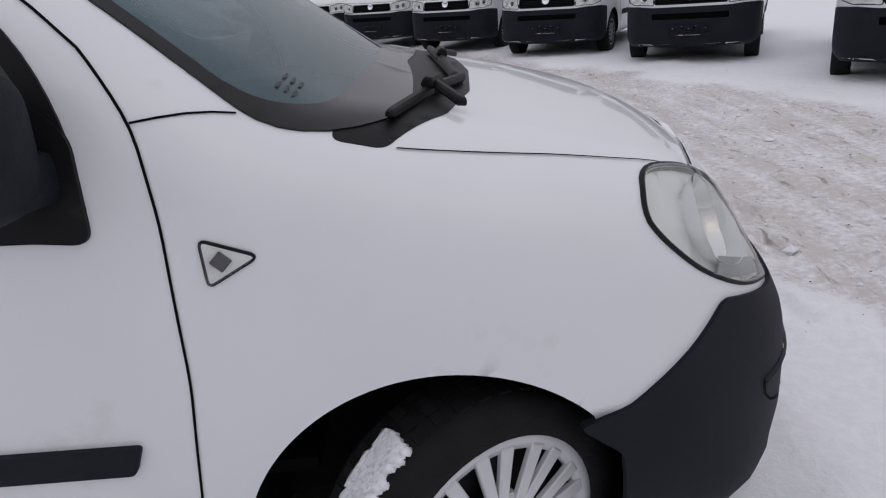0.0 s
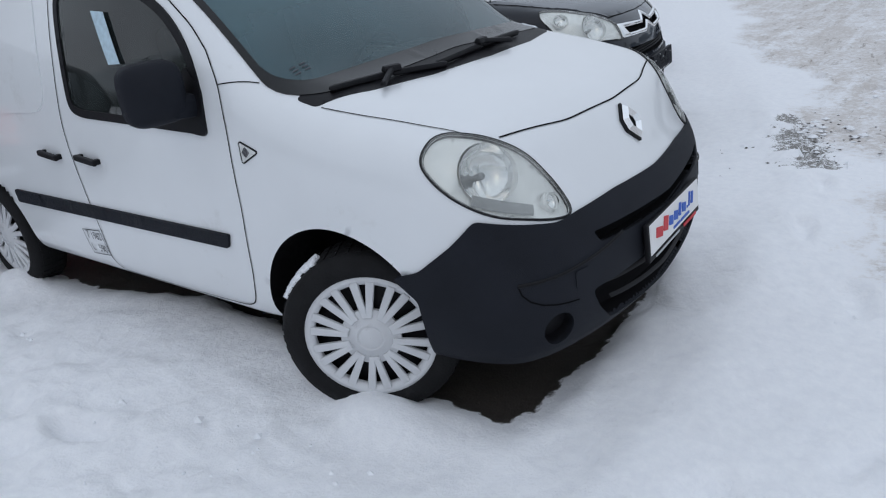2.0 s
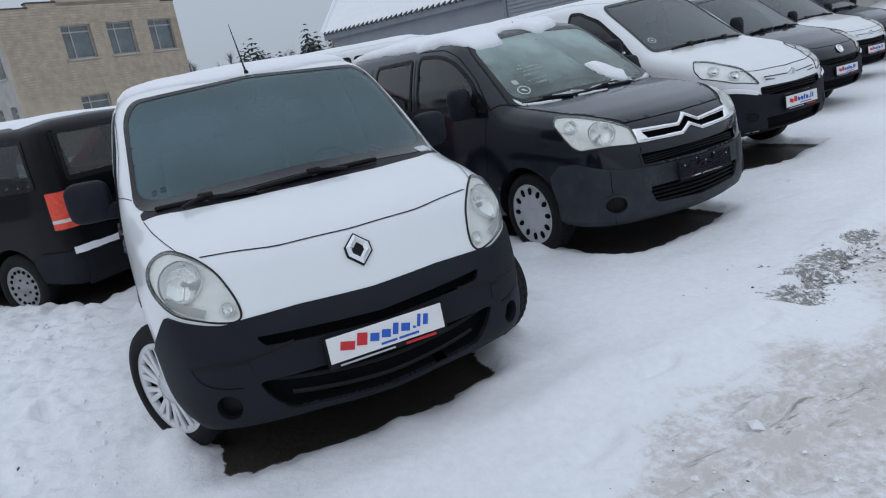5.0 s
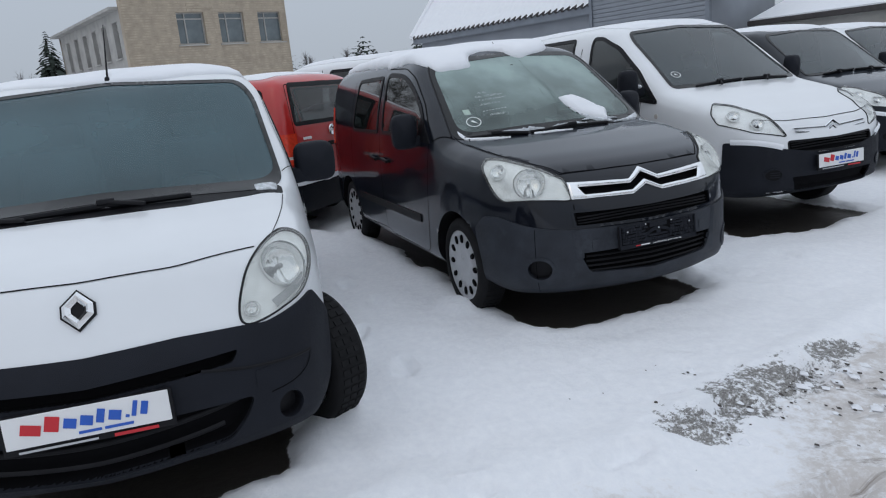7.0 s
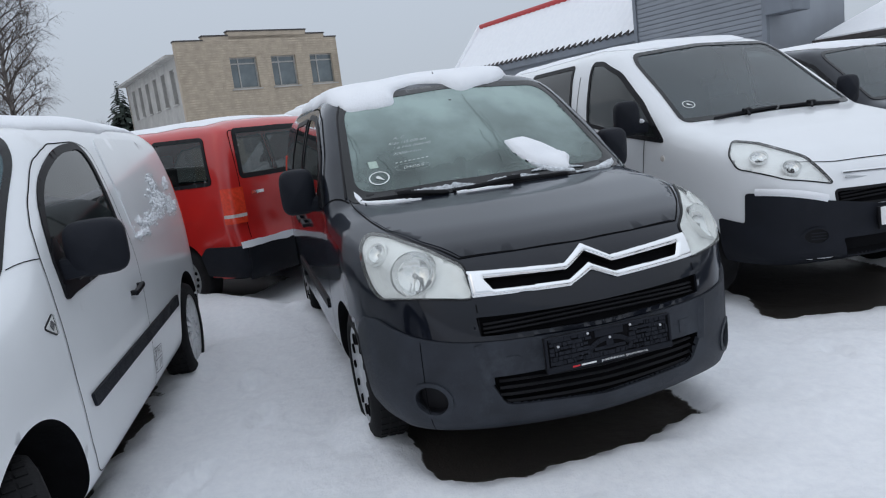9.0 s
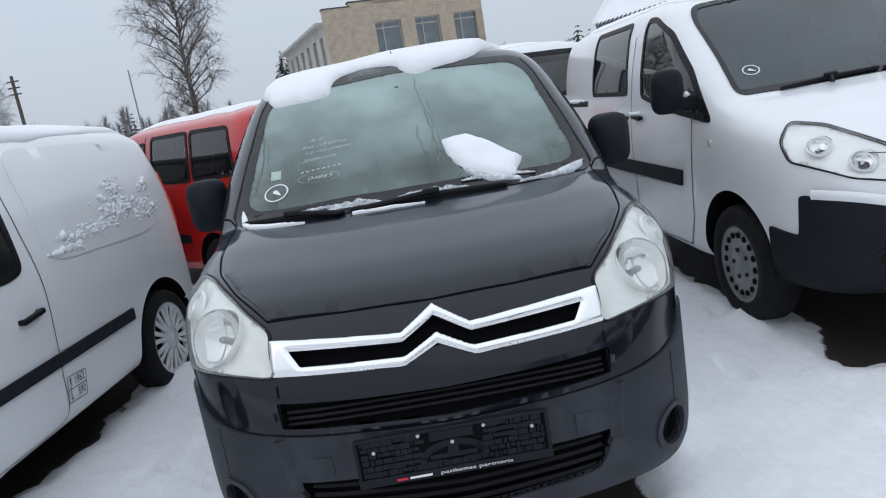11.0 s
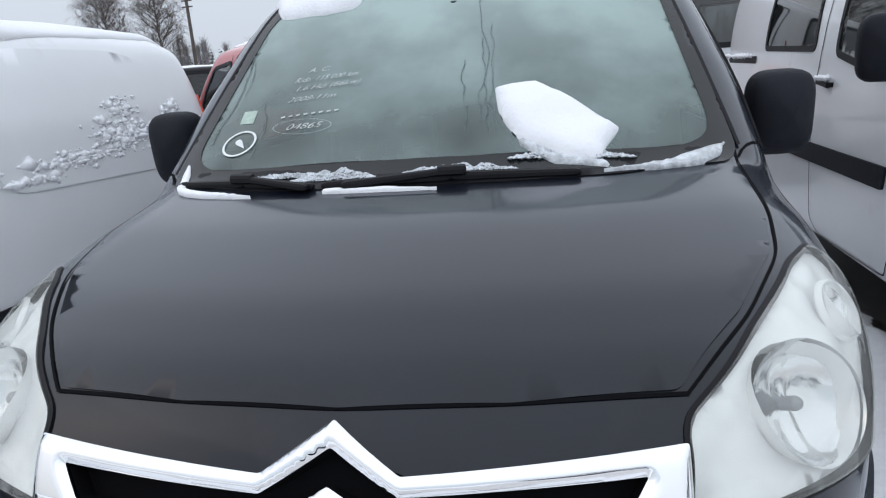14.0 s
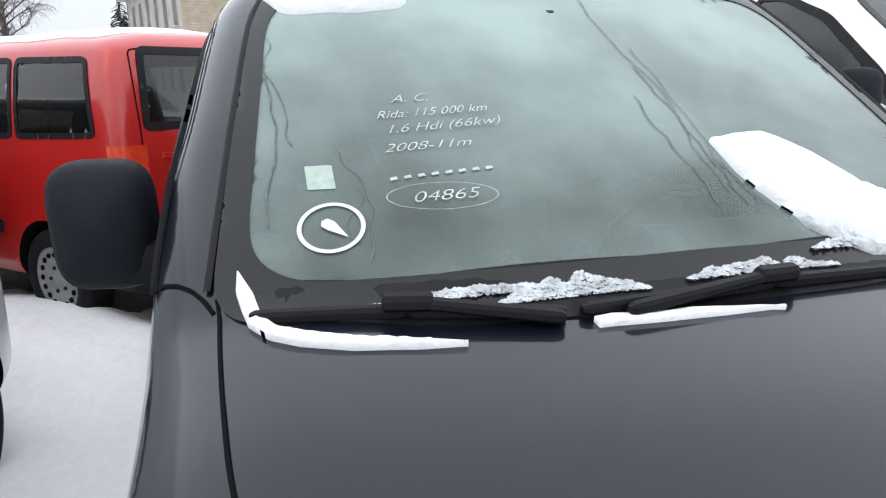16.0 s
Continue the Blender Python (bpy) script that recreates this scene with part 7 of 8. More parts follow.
    asphalt = mix(ramp(noisy(180, 3), 0.35, 0.7), (0.022, 0.019, 0.017), (0.075, 0.064, 0.055))
    base = mix(bare, base, asphalt)
    # broken ground: brown gravel with crumbs of ice
    ice = ramp(calc("ADD", attr("ice"), calc("MULTIPLY", calc("SUBTRACT", noisy(38, 6, 0.75), 0.5), 1.5)), 0.38, 0.52)
    gravel = mix(ramp(noisy(90, 4, 0.8), 0.40, 0.62), (0.12, 0.112, 0.105), (0.36, 0.35, 0.335))
    gravel = mix(ramp(noisy(26, 4, 0.75), 0.53, 0.60), gravel, (0.76, 0.77, 0.79))
    base = mix(ice, base, gravel)
    l.new(base, p.inputs["Base Color"])
    ro = n.new("ShaderNodeMapRange"); ro.inputs[3].default_value, ro.inputs[4].default_value = 0.75, 0.5
    l.new(bare, ro.inputs[0]); l.new(ro.outputs[0], p.inputs["Roughness"])
    u = n.new("ShaderNodeBump"); u.inputs["Strength"].default_value, u.inputs["Distance"].default_value = 0.5, 0.018
    l.new(calc("ADD", calc("ADD", mid, calc("MULTIPLY", fine, 0.35)), calc("MULTIPLY", noisy(7, 4), 1.6)), u.inputs["Height"])
    l.new(u.outputs[0], p.inputs["Normal"])
    return m


def grow(lo, hi, fine, far):
    """Coordinates that are fine between lo and hi and widen outwards to far."""
    mid = list(np.arange(lo, hi, fine))
    out, s, x = [], fine, hi
    while x < far:
        out.append(x); s *= 1.13; x += s
    back, s, x = [], fine, lo - fine
    while x > -far:
        back.append(x); s *= 1.13; x -= s
    return np.array([-far, *back[::-1], *mid, *out, far])


def build_ground():
    gx, gy = grow(-4.5, 4.6, 0.034, 900), grow(-3.6, 7.5, 0.034, 900)
    X, Y = np.meshgrid(gx, gy, indexing="ij")
    x, y = X.ravel(), Y.ravel()

    near = (x > -8) & (x < 7) & (y > -6) & (y < 12)
    soft = np.zeros(len(x))
    small = np.zeros(len(x))
    i = np.nonzero(near)[0]
    for j in i:
        v = Vector((x[j], y[j], 0.5))
        soft[j] = noise.fractal(v * 0.9, 0.9, 2.0, 2)
        small[j] = noise.fractal(v * 5.0, 0.8, 2.1, 3)
    edge = 1.05 - 0.36 * np.maximum(y - 2.0, 0)
    road = step(-0.20, 0.85, x - edge + 0.55 * soft + 0.12 * small) * (1 - step(2.6, 4.4, x - edge + 0.9 * soft))
    road = np.clip(road, 0, 1)
    z = 0.035 + 0.030 * soft + 0.012 * small
    # trodden snow beside the white van
    trod = step(-0.8, -1.6, y) * step(3.0, 0.0, x)
    crust = np.zeros(len(x))
    for j in i:
        crust[j] = noise.fractal(Vector((x[j] * 13, y[j] * 13, 2.5)), 0.9, 2.0, 2)
    z += trod * 0.026 * crust + 0.007 * crust + road * 0.010 * np.maximum(crust, -0.2)
    z += trod * 0.022 * small + trod * 0.02 * np.maximum(soft, 0)
    # road: lower, with ruts along it
    rut = sum(0.5 * np.exp(-((x - edge - c + 0.10 * soft) / 0.16) ** 2) for c in (0.9, 2.3, 3.1))
    z = z * (1 - road) + road * (0.010 + 0.012 * small - 0.012 * rut)
    z += 0.035 * np.exp(-((x - edge + 0.12) / 0.16) ** 2) * (y > -3)
    # footprints: along the white van's flank, round its nose and across the open snow
    rng = random.Random(8)
    for fx, fy, tx, ty, count in ((-3.5, -1.7, 0.6, -1.6, 9), (0.8, -2.3, -3.2, -2.5, 10), (-2.8, -3.1, 1.2, -2.8, 9), (1.0, -1.5, 1.9, 0.9, 5), (1.3, 0.6, 0.7, 3.0, 5), (0.9, 4.6, -0.4, 6.6, 5), (-2.2, 1.35, -0.3, 1.25, 4), (1.9, -1.6, 1.6, 3.0, 9), (-3.2, 4.1, -1.0, 4.3, 4)):
        w = math.atan2(ty - fy, tx - fx)
        for k in range(count):
            q = k / max(1, count - 1)
            sd = 0.10 if k % 2 else -0.10
            cx, cy = fx + (tx - fx) * q - math.sin(w) * sd + rng.gauss(0, 0.05), fy + (ty - fy) * q + math.cos(w) * sd + rng.gauss(0, 0.05)
            a = w + rng.gauss(0, 0.15)
            u, v = (x - cx) * math.cos(a) + (y - cy) * math.sin(a), -(x - cx) * math.sin(a) + (y - cy) * math.cos(a)
            e = np.hypot(u / 0.15, v / (0.052 + 0.012 * (u > 0))) + 0.25 * small
            deep = rng.uniform(0.018, 0.045)
            z += -deep * step(1.1, 0.75, e) + 0.35 * deep * np.exp(-((e - 1.35) / 0.25) ** 2)
    bare = np.zeros(len(x))
    for (cx, cy, cz, w), length, hw, nose in ((AT_KANGOO, 3.3, 0.66, 0.60), (AT_BERLINGO, 3.4, 0.66, 0.77), (AT_JUMPY, 3.7, 0.74, 0.86), (AT_RED, 2.9, 0.55, 0.8), (AT_DARK, 3.45, 0.8, 0.8)):
        c, s = math.cos(radians(w)), math.sin(radians(w))
        u, v = (x - cx) * c + (y - cy) * s, -(x - cx) * s + (y - cy) * c
        d = np.maximum(np.maximum(u - nose + 0.25 * v * v, -length - u), np.abs(v) - hw + 0.10 * soft) + 0.05 * small + 0.05 * soft + 0.012 * crust
        under = step(0.06, -0.10, d)
        bare = np.maximum(bare, under)
        z = z * (1 - under) - 0.012 * under
        z += 0.025 * np.exp(-((d - 0.12) / 0.10) ** 2)
    # snow heaped against the tyres
    for at, back in ((AT_KANGOO, -2.697), (AT_BERLINGO, -2.728), (AT_JUMPY, -3.0)):
        for ax in (0.0, back):
            for s in (1, -1):
                q = pose(*at[:3], 0, 0, at[3]) @ Vector((ax + 0.02, 0.90 * s, 0))
                e = np.hypot((x - q.x) / 0.24, (y - q.y) / 0.12) + 0.3 * small
                up = step(1.3, 0.3, e)
                z += 0.055 * up
                bare *= 1 - 0.9 * up
    # deep snow along the red van's flank
    c, s = math.cos(radians(AT_RED[3])), math.sin(radians(AT_RED[3]))
    u, v = (x - AT_RED[0]) * c + (y - AT_RED[1]) * s, -(x - AT_RED[0]) * s + (y - AT_RED[1]) * c
    up = step(1.25, 0.45, np.hypot((u + 2.9) / 1.5, (np.abs(v) - 1.15) / 0.52) + 0.15 * soft + 0.05 * small)
    z += 0.15 * up
    bare *= 1 - up
    # a patch of broken ice and grit on the road's edge
    ice = np.zeros(len(x))
    for cx, cy, rx, ry in ((0.74, 2.74, 0.20, 0.42), (0.56, 3.30, 0.11, 0.24), (0.90, 2.28, 0.15, 0.18)):
        d = np.hypot((x - cx + 0.08 * (y - cy)) / rx, (y - cy) / ry)
        ice = np.maximum(ice, 0.62 * step(1.4, 0.2, d + 0.7 * small + 0.45 * crust))
    z -= 0.018 * np.clip(ice * 1.6, 0, 1)
    nx, ny = len(gx), len(gy)
    idx = np.arange(nx * ny).reshape(nx, ny)
    faces = np.stack([idx[:-1, :-1], idx[1:, :-1], idx[1:, 1:], idx[:-1, 1:]], -1).reshape(-1, 4)
    me = bpy.data.meshes.new("ground")
    me.from_pydata(np.stack([x, y, z], -1).tolist(), [], faces.tolist())
    for name, val in (("road", road), ("bare", bare), ("ice", ice)):
        me.attributes.new(name, "FLOAT", "POINT").data.foreach_set("value", val.astype(np.float32))
    me.polygons.foreach_set("use_smooth", [True] * len(me.polygons))
    me.materials.append(ground_material())
    tagged(new("ground", me), "snow-covered car park with a churned snowy road and wet bare patches", "ground", kind="structure")


build_ground()


def scatter():
    """Loose clods of snow and dark grit on the road and beside the vans."""
    rng = random.Random(17)
    v, f, gv, gf = [], [], [], []
    for _ in range(1500):
        x, y = rng.uniform(0.9, 4.6), rng.uniform(-3.4, 9.0)
        if x < 1.15 - 0.36 * max(y - 2.0, 0) + rng.gauss(0.2, 0.35):
            continue
        r = min(0.030, 0.006 * math.exp(rng.gauss(0, 0.6)))
        add_crumb(v, f, (x, y, 0.012 + r * 0.3), (r * rng.uniform(1, 1.7), r * rng.uniform(1, 1.5), r), rng)
    for _ in range(420):
        x, y = rng.uniform(-3.4, 1.0), rng.uniform(-3.3, -1.15)
        r = min(0.03, 0.007 * math.exp(rng.gauss(0, 0.6)))
        add_crumb(v, f, (x, y, 0.045), (r * 1.4, r * 1.2, r), rng)
    for _ in range(700):
        x, y = rng.uniform(1.0, 4.4), rng.uniform(-3.4, 8.0)
        if x < 1.3 - 0.36 * max(y - 2.0, 0) + abs(rng.gauss(0, 0.4)):
            continue
        r = rng.uniform(0.002, 0.006)
        add_crumb(gv, gf, (x, y, 0.016), (r * 1.5, r, r * 0.6), rng)
    for _ in range(90):
        x, y = rng.gauss(0.76, 0.16), rng.gauss(2.74, 0.36)
        r = rng.uniform(0.006, 0.028)
        add_crumb(v, f, (x, y, 0.022), (r * 1.5, r, r * 0.6), rng)
    for _ in range(120):
        x, y = rng.gauss(0.74, 0.22), rng.gauss(2.74, 0.4)
        r = rng.uniform(0.003, 0.012)
        add_crumb(gv, gf, (x, y, 0.03), (r * 1.5, r, r * 0.5), rng)
    for cx, cy in ((-0.9, -2.4), (-1.9, -1.8), (-0.4, -2.9), (-2.4, -2.6), (0.9, -2.0), (0.1, -1.7), (-1.4, -2.1), (-0.2, -2.2), (0.5, -2.7), (-1.6, -3.0), (-2.9, -1.9), (1.3, -1.3)):
        for _ in range(4):
            r = rng.uniform(0.003, 0.010)
            add_crumb(gv, gf, (cx + rng.gauss(0, 0.25), cy + rng.gauss(0, 0.2), 0.042), (r * rng.uniform(1, 4), r, r * 0.4), rng)
    tagged(link_mesh("snow_clods", v, f, SNOW, smooth=False), "loose clods of snow scattered over the road", "snow", kind="stuff")
    tagged(link_mesh("grit", gv, gf, material("dark_grit", (0.07, 0.06, 0.055), 0.9, vary=0.4, scale=30), smooth=False), "dark grit scattered on the snowy road", "grit", kind="stuff")


scatter()

# ---------------------------------------------------------------- distance

BRICK = material("pale_brick", (0.40, 0.335, 0.26), 0.9, vary=0.16, scale=1.2, bump=0.3, bump_scale=12, dirt=(0.27, 0.22, 0.17), dirt_at=0.56, dirt_scale=0.6)
BRICKS = material("pale_brick_course", (0.42, 0.355, 0.275), 0.9, vary=0.20, scale=3.0, dirt=(0.30, 0.25, 0.20), dirt_at=0.55, dirt_scale=0.9)
CONCRETE = material("grey_concrete", (0.38, 0.37, 0.35), 0.9, vary=0.15, scale=1.5, bump=0.3, bump_scale=20)
FRAMEW = material("weathered_window_frame", (0.34, 0.33, 0.31), 0.7, vary=0.15)
PANE = material("dusty_window_pane", (0.10, 0.125, 0.135), 0.12, coat=0.6, vary=0.3, scale=1.5)
SIDING = material("grey_metal_siding", (0.25, 0.27, 0.30), 0.5, metal=0.2, vary=0.08, scale=1.0)
REDTRIM = material("red_sheet_trim", (0.42, 0.03, 0.03), 0.45, vary=0.08)
ROOFDARK = material("dark_roof_edge", (0.05, 0.045, 0.045), 0.8, vary=0.2)
GALV = material("galvanised_sheet", (0.20, 0.22, 0.25), 0.5, metal=0.4, vary=0.12, scale=1.5)
BARK = material("dark_bark", (0.075, 0.062, 0.055), 0.95, vary=0.3, scale=4)
BIRCHBARK = material("birch_bark", (0.16, 0.145, 0.135), 0.9, vary=0.4, scale=3)
TWIG = material("bare_twigs", (0.115, 0.092, 0.082), 0.95, vary=0.25, scale=2)
NEEDLE = material("spruce_needles", (0.028, 0.040, 0.032), 0.95, vary=0.35, scale=2)
FARWOOD = material("frosted_far_twigs", (0.20, 0.19, 0.19), 0.95, vary=0.25, scale=0.5)


def build_office():
    """A two-storey pale brick building with a stepped parapet."""
    f, s = Vector((-0.4, 0.917, 0)).normalized(), Vector((-0.917, -0.4, 0)).normalized()
    at = Matrix.Translation((-36.5, -4.19, 0)) @ Matrix((f, -s, Vector((0, 0, 1)))).transposed().to_4x4()
    # local: x along the front, y towards the viewer, z up; the building lies at y < 0
    root = thing("office_building", "two-storey pale brick building with a stepped parapet and dusty windows", "building", at)
    W, D, H = 9.2, 14.0, 7.3
    wins = [(2.75, 4.25), (5.08, 6.53), (7.40, 8.86)]
    bm = bmesh.new()
    zs = [(0, 1.2), (1.2, 2.9), (2.9, 4.75), (4.75, 6.4), (6.4, H)]
    for i, (z0, z1) in enumerate(zs):
        if i in (1, 3):
            xs = [0.0]
            for a, b in wins:
                xs += [a, b]
            xs.append(W)
            for j in range(0, len(xs), 2):
                block(bm, (xs[j + 1] - xs[j], 0.4, z1 - z0), ((xs[j] + xs[j + 1]) / 2, -0.2, (z0 + z1) / 2))
        else:
            block(bm, (W, 0.4, z1 - z0), (W / 2, -0.2, (z0 + z1) / 2))
    for a, b, h in ((0.16, 0.92, 0.22), (0.31, 0.80, 0.44)):
        block(bm, ((b - a) * W, 0.4, h), ((a + b) / 2 * W, -0.2, H + h / 2))
    part("front_wall", bm, BRICK, root)
    side_w = [(1.0 + 2.1 * k, 1.9 + 2.1 * k) for k in range(6)]
    bm = bmesh.new()
    HS = 6.6
    for z0, z1, cut in ((0, 1.2, 0), (1.2, 2.9, 1), (2.9, 4.3, 0), (4.3, 6.1, 1), (6.1, HS, 0)):
        ys = [0.4]
        if cut:
            for a, b in side_w:
                ys += [a, b]
        ys.append(D)
        for j in range(0, len(ys), 2):
            block(bm, (0.4, ys[j + 1] - ys[j], z1 - z0), (0.2, -(ys[j] + ys[j + 1]) / 2, (z0 + z1) / 2))
    part("side_wall", bm, CONCRETE, root)
    bm = bmesh.new()
    block(bm, (0.4, D, HS), (W - 0.2, -D / 2, HS / 2)); block(bm, (W, 0.4, HS), (W / 2, -D + 0.2, HS / 2))
    part("back_wall", bm, BRICK, root)
    bm = bmesh.new()
    block(bm, (W + 0.5, D, 0.14), (W / 2 - 0.2, -D / 2 - 0.35, HS + 0.07))
    part("roof", bm, CONCRETE, root)
    bm = bmesh.new()
    for a, b, h in ((0, 0.16, 0), (0.92, 1, 0), (0.16, 0.31, 0.22), (0.80, 0.92, 0.22), (0.31, 0.80, 0.44)):
        block(bm, ((b - a) * W + 0.06, 0.5, 0.07), ((a + b) / 2 * W, -0.2, H + h + 0.035))
    part("coping", bm, ROOFDARK, root)
    # brick courses stand a little proud
    v, g = [], []
    rng = random.Random(2)
    z = 3.0
    while z < H:
        for a, b in ((0.02, wins[0][0]), (wins[0][1], wins[1][0]), (wins[1][1], wins[2][0]), (wins[2][1], W)) if 4.7 < z < 6.45 else ((0.02, W),):
            x = a
            while x < b - 0.03:
                w = min(rng.uniform(0.5, 1.6), b - x)
                add_box(v, g, (w - 0.02, 0.02, 0.085), pose(x + w / 2, 0.006 + rng.uniform(0, 0.012), z))
                x += w
        z += 0.13
    tagged(link_mesh("brickwork", v, g, BRICKS, root, smooth=False), kind="stuff")

    def pane(name, m, w, h):
        bm = bmesh.new()
        gx = [-w / 2, -w / 2 + 0.07, -w * 0.18 - 0.035, -w * 0.18 + 0.035, w / 2 - 0.07, w / 2]
        gz = [-h / 2, -h / 2 + 0.07, h * 0.30 - 0.035, h * 0.30 + 0.035, h / 2 - 0.07, h / 2]
        grid = [[bm.verts.new((x, 0.04, z)) for z in gz] for x in gx]
        flat = [bm.faces.new((grid[i][j], grid[i][j + 1], grid[i + 1][j + 1], grid[i + 1][j])) for i in range(5) for j in range(5) if i % 2 == 0 or j % 2 == 0]
        for q in bmesh.ops.extrude_face_region(bm, geom=flat)["geom"]:
            if isinstance(q, bmesh.types.BMVert):
                q.co.y = -0.04
        fr = part("window", bm, FRAMEW, root)
        fr.matrix_basis = m
        bm = bmesh.new()
        block(bm, (w, 0.02, h), (0, -0.02, 0))
        part("pane", bm, PANE, fr)
        bm = bmesh.new()
        block(bm, (w + 0.2, 0.25, 0.06), (0, 0.2, -h / 2 - 0.05))
        part("sill", bm, CONCRETE, fr)

    for a, b in wins:
        for z, h in ((2.05, 1.7), (5.575, 1.65)):
            pane("window", pose((a + b) / 2, -0.22, z), b - a, h)
    for a, b in side_w:
        for z, h in ((2.05, 1.7), (5.2, 1.8)):
            pane("window", pose(0.22, -(a + b) / 2, z, 0, 0, 90), b - a, h)


def build_hall():
    """A long hall with a snow-covered tile roof, red trim and grey metal siding."""
    u = Vector((math.cos(0.348), math.sin(0.348), 0))
    n = Vector((-u.y, u.x, 0))
    at = Matrix.Translation((-24.2, 7.65, 0)) @ Matrix((u, n, Vector((0, 0, 1)))).transposed().to_4x4() @ Matrix.Diagonal((0.66, 0.66, 0.745, 1))
    root = thing("hall", "long grey hall with a snow-covered tiled roof and red trim", "building", at)
    L, S, z0, z1 = 14.0, 2.02, 4.5, 6.6
    bm = bmesh.new()
    block(bm, (L - 0.6, 2 * S - 0.8, z0), (L / 2, S, z0 / 2))
    part("wall", bm, SIDING, root)
    for sgn in (1, -1):
        # corrugated snow-covered tiles
        v, f = [], []
        nx, ny = 140, 24
        for i in range(nx + 1):
            for j in range(ny + 1):
                x, t = i * L / nx, j / ny
                y = S - sgn * S * (1 - t) * 1.04
                z = z0 - 0.1 + (z1 - z0 + 0.1) * t + 0.035 * math.sin(x * 2 * math.pi / 0.4) - 0.03 * (((1 - t) * S * 1.15 / 0.4) % 1.0)
                v.append((x, y, z + 0.06))
        for i in range(nx):
            for j in range(ny):
                a = i * (ny + 1) + j
                f.append((a, a + ny + 1, a + ny + 2, a + 1) if sgn > 0 else (a, a + 1, a + ny + 2, a + ny + 1))
        link_mesh("snowy_tiles", v, f, SNOW, root, "snow on corrugated roof tiles")
        bm = bmesh.new()
        y_e = S - sgn * S * 1.04
        for i in range(35):
            rod(bm, (0.2 + i * 0.4, y_e, z0 - 0.09), (0.2 + i * 0.4, y_e + 0.4 * sgn, z0 + 0.10), 0.085, n=8)
        tagged(part("tile_edge", bm, ROOFDARK, root), kind="stuff")
        for x in (-0.05, L + 0.05):
            bm = bmesh.new()
            rod(bm, (x, y_e, z0 - 0.02), (x, S, z1 + 0.12), 0.14, n=8)
            part("verge", bm, REDTRIM if x > 0 else SNOW, root)
        bm = bmesh.new()
        block(bm, (L, 0.06, 0.30), (L / 2, y_e + 0.12 * sgn, z0 - 0.24))
        part("fascia", bm, GALV, root)
    bm = bmesh.new()
    rod(bm, (-0.1, S, z1 + 0.08), (L + 0.1, S, z1 + 0.08), 0.13, n=8)
    part("ridge", bm, REDTRIM, root)
    v = [(x, y, z) for x in (0.1, L - 0.1) for y, z in ((0, z0), (2 * S, z0), (S, z1))]
    link_mesh("gable", v, [(0, 1, 2), (3, 4, 5)], SIDING, root, smooth=False)
    # taller block clad in metal boards
    tower = thing("clad_block", "grey annexe clad in horizontal metal boards", "building", at @ Matrix.Translation((L + 0.2, -0.5, 0)))
    bm = bmesh.new()
    block(bm, (5.6, 4.5, 6.8), (2.8, 2.4, 3.4))
    part("wall", bm, SIDING, tower)
    for k in range(44):
        bm = bmesh.new()
        block(bm, (5.64, 0.05, 0.125), (2.8, 0.13, 0.2 + k * 0.15), (12, 0, 0))
        part("board", bm, SIDING, tower)
    for x in (0.02, 5.6):
        bm = bmesh.new()
        block(bm, (0.16, 0.16, 6.8), (x, 0.12, 3.4))
        part("corner_post", bm, GALV, tower)
    bm = bmesh.new()
    block(bm, (1.0, 1.0, 0.9), (6.1, 0.5, 4.4), bevel=0.05)
    part("vent_box", bm, GALV, tower)
    low = thing("low_shed", "low grey shed with snow along its roof", "building", at @ Matrix.Translation((L + 6.6, 1.5, 0)))
    bm = bmesh.new()
    block(bm, (7, 6, 3.0), (3.5, 3, 1.5))
    part("wall", bm, CONCRETE, low)
    bm = bmesh.new()
    block(bm, (7.4, 0.3, 0.16), (3.5, -0.2, 3.02), bevel=0.03)
    part("roof_edge", bm, ROOFDARK, low)
    bm = bmesh.new()
    block(bm, (7.4, 6.4, 0.16), (3.5, 2.9, 3.85), (14, 0, 0), bevel=0.05)
    part("roof_snow", bm, SNOW, low)


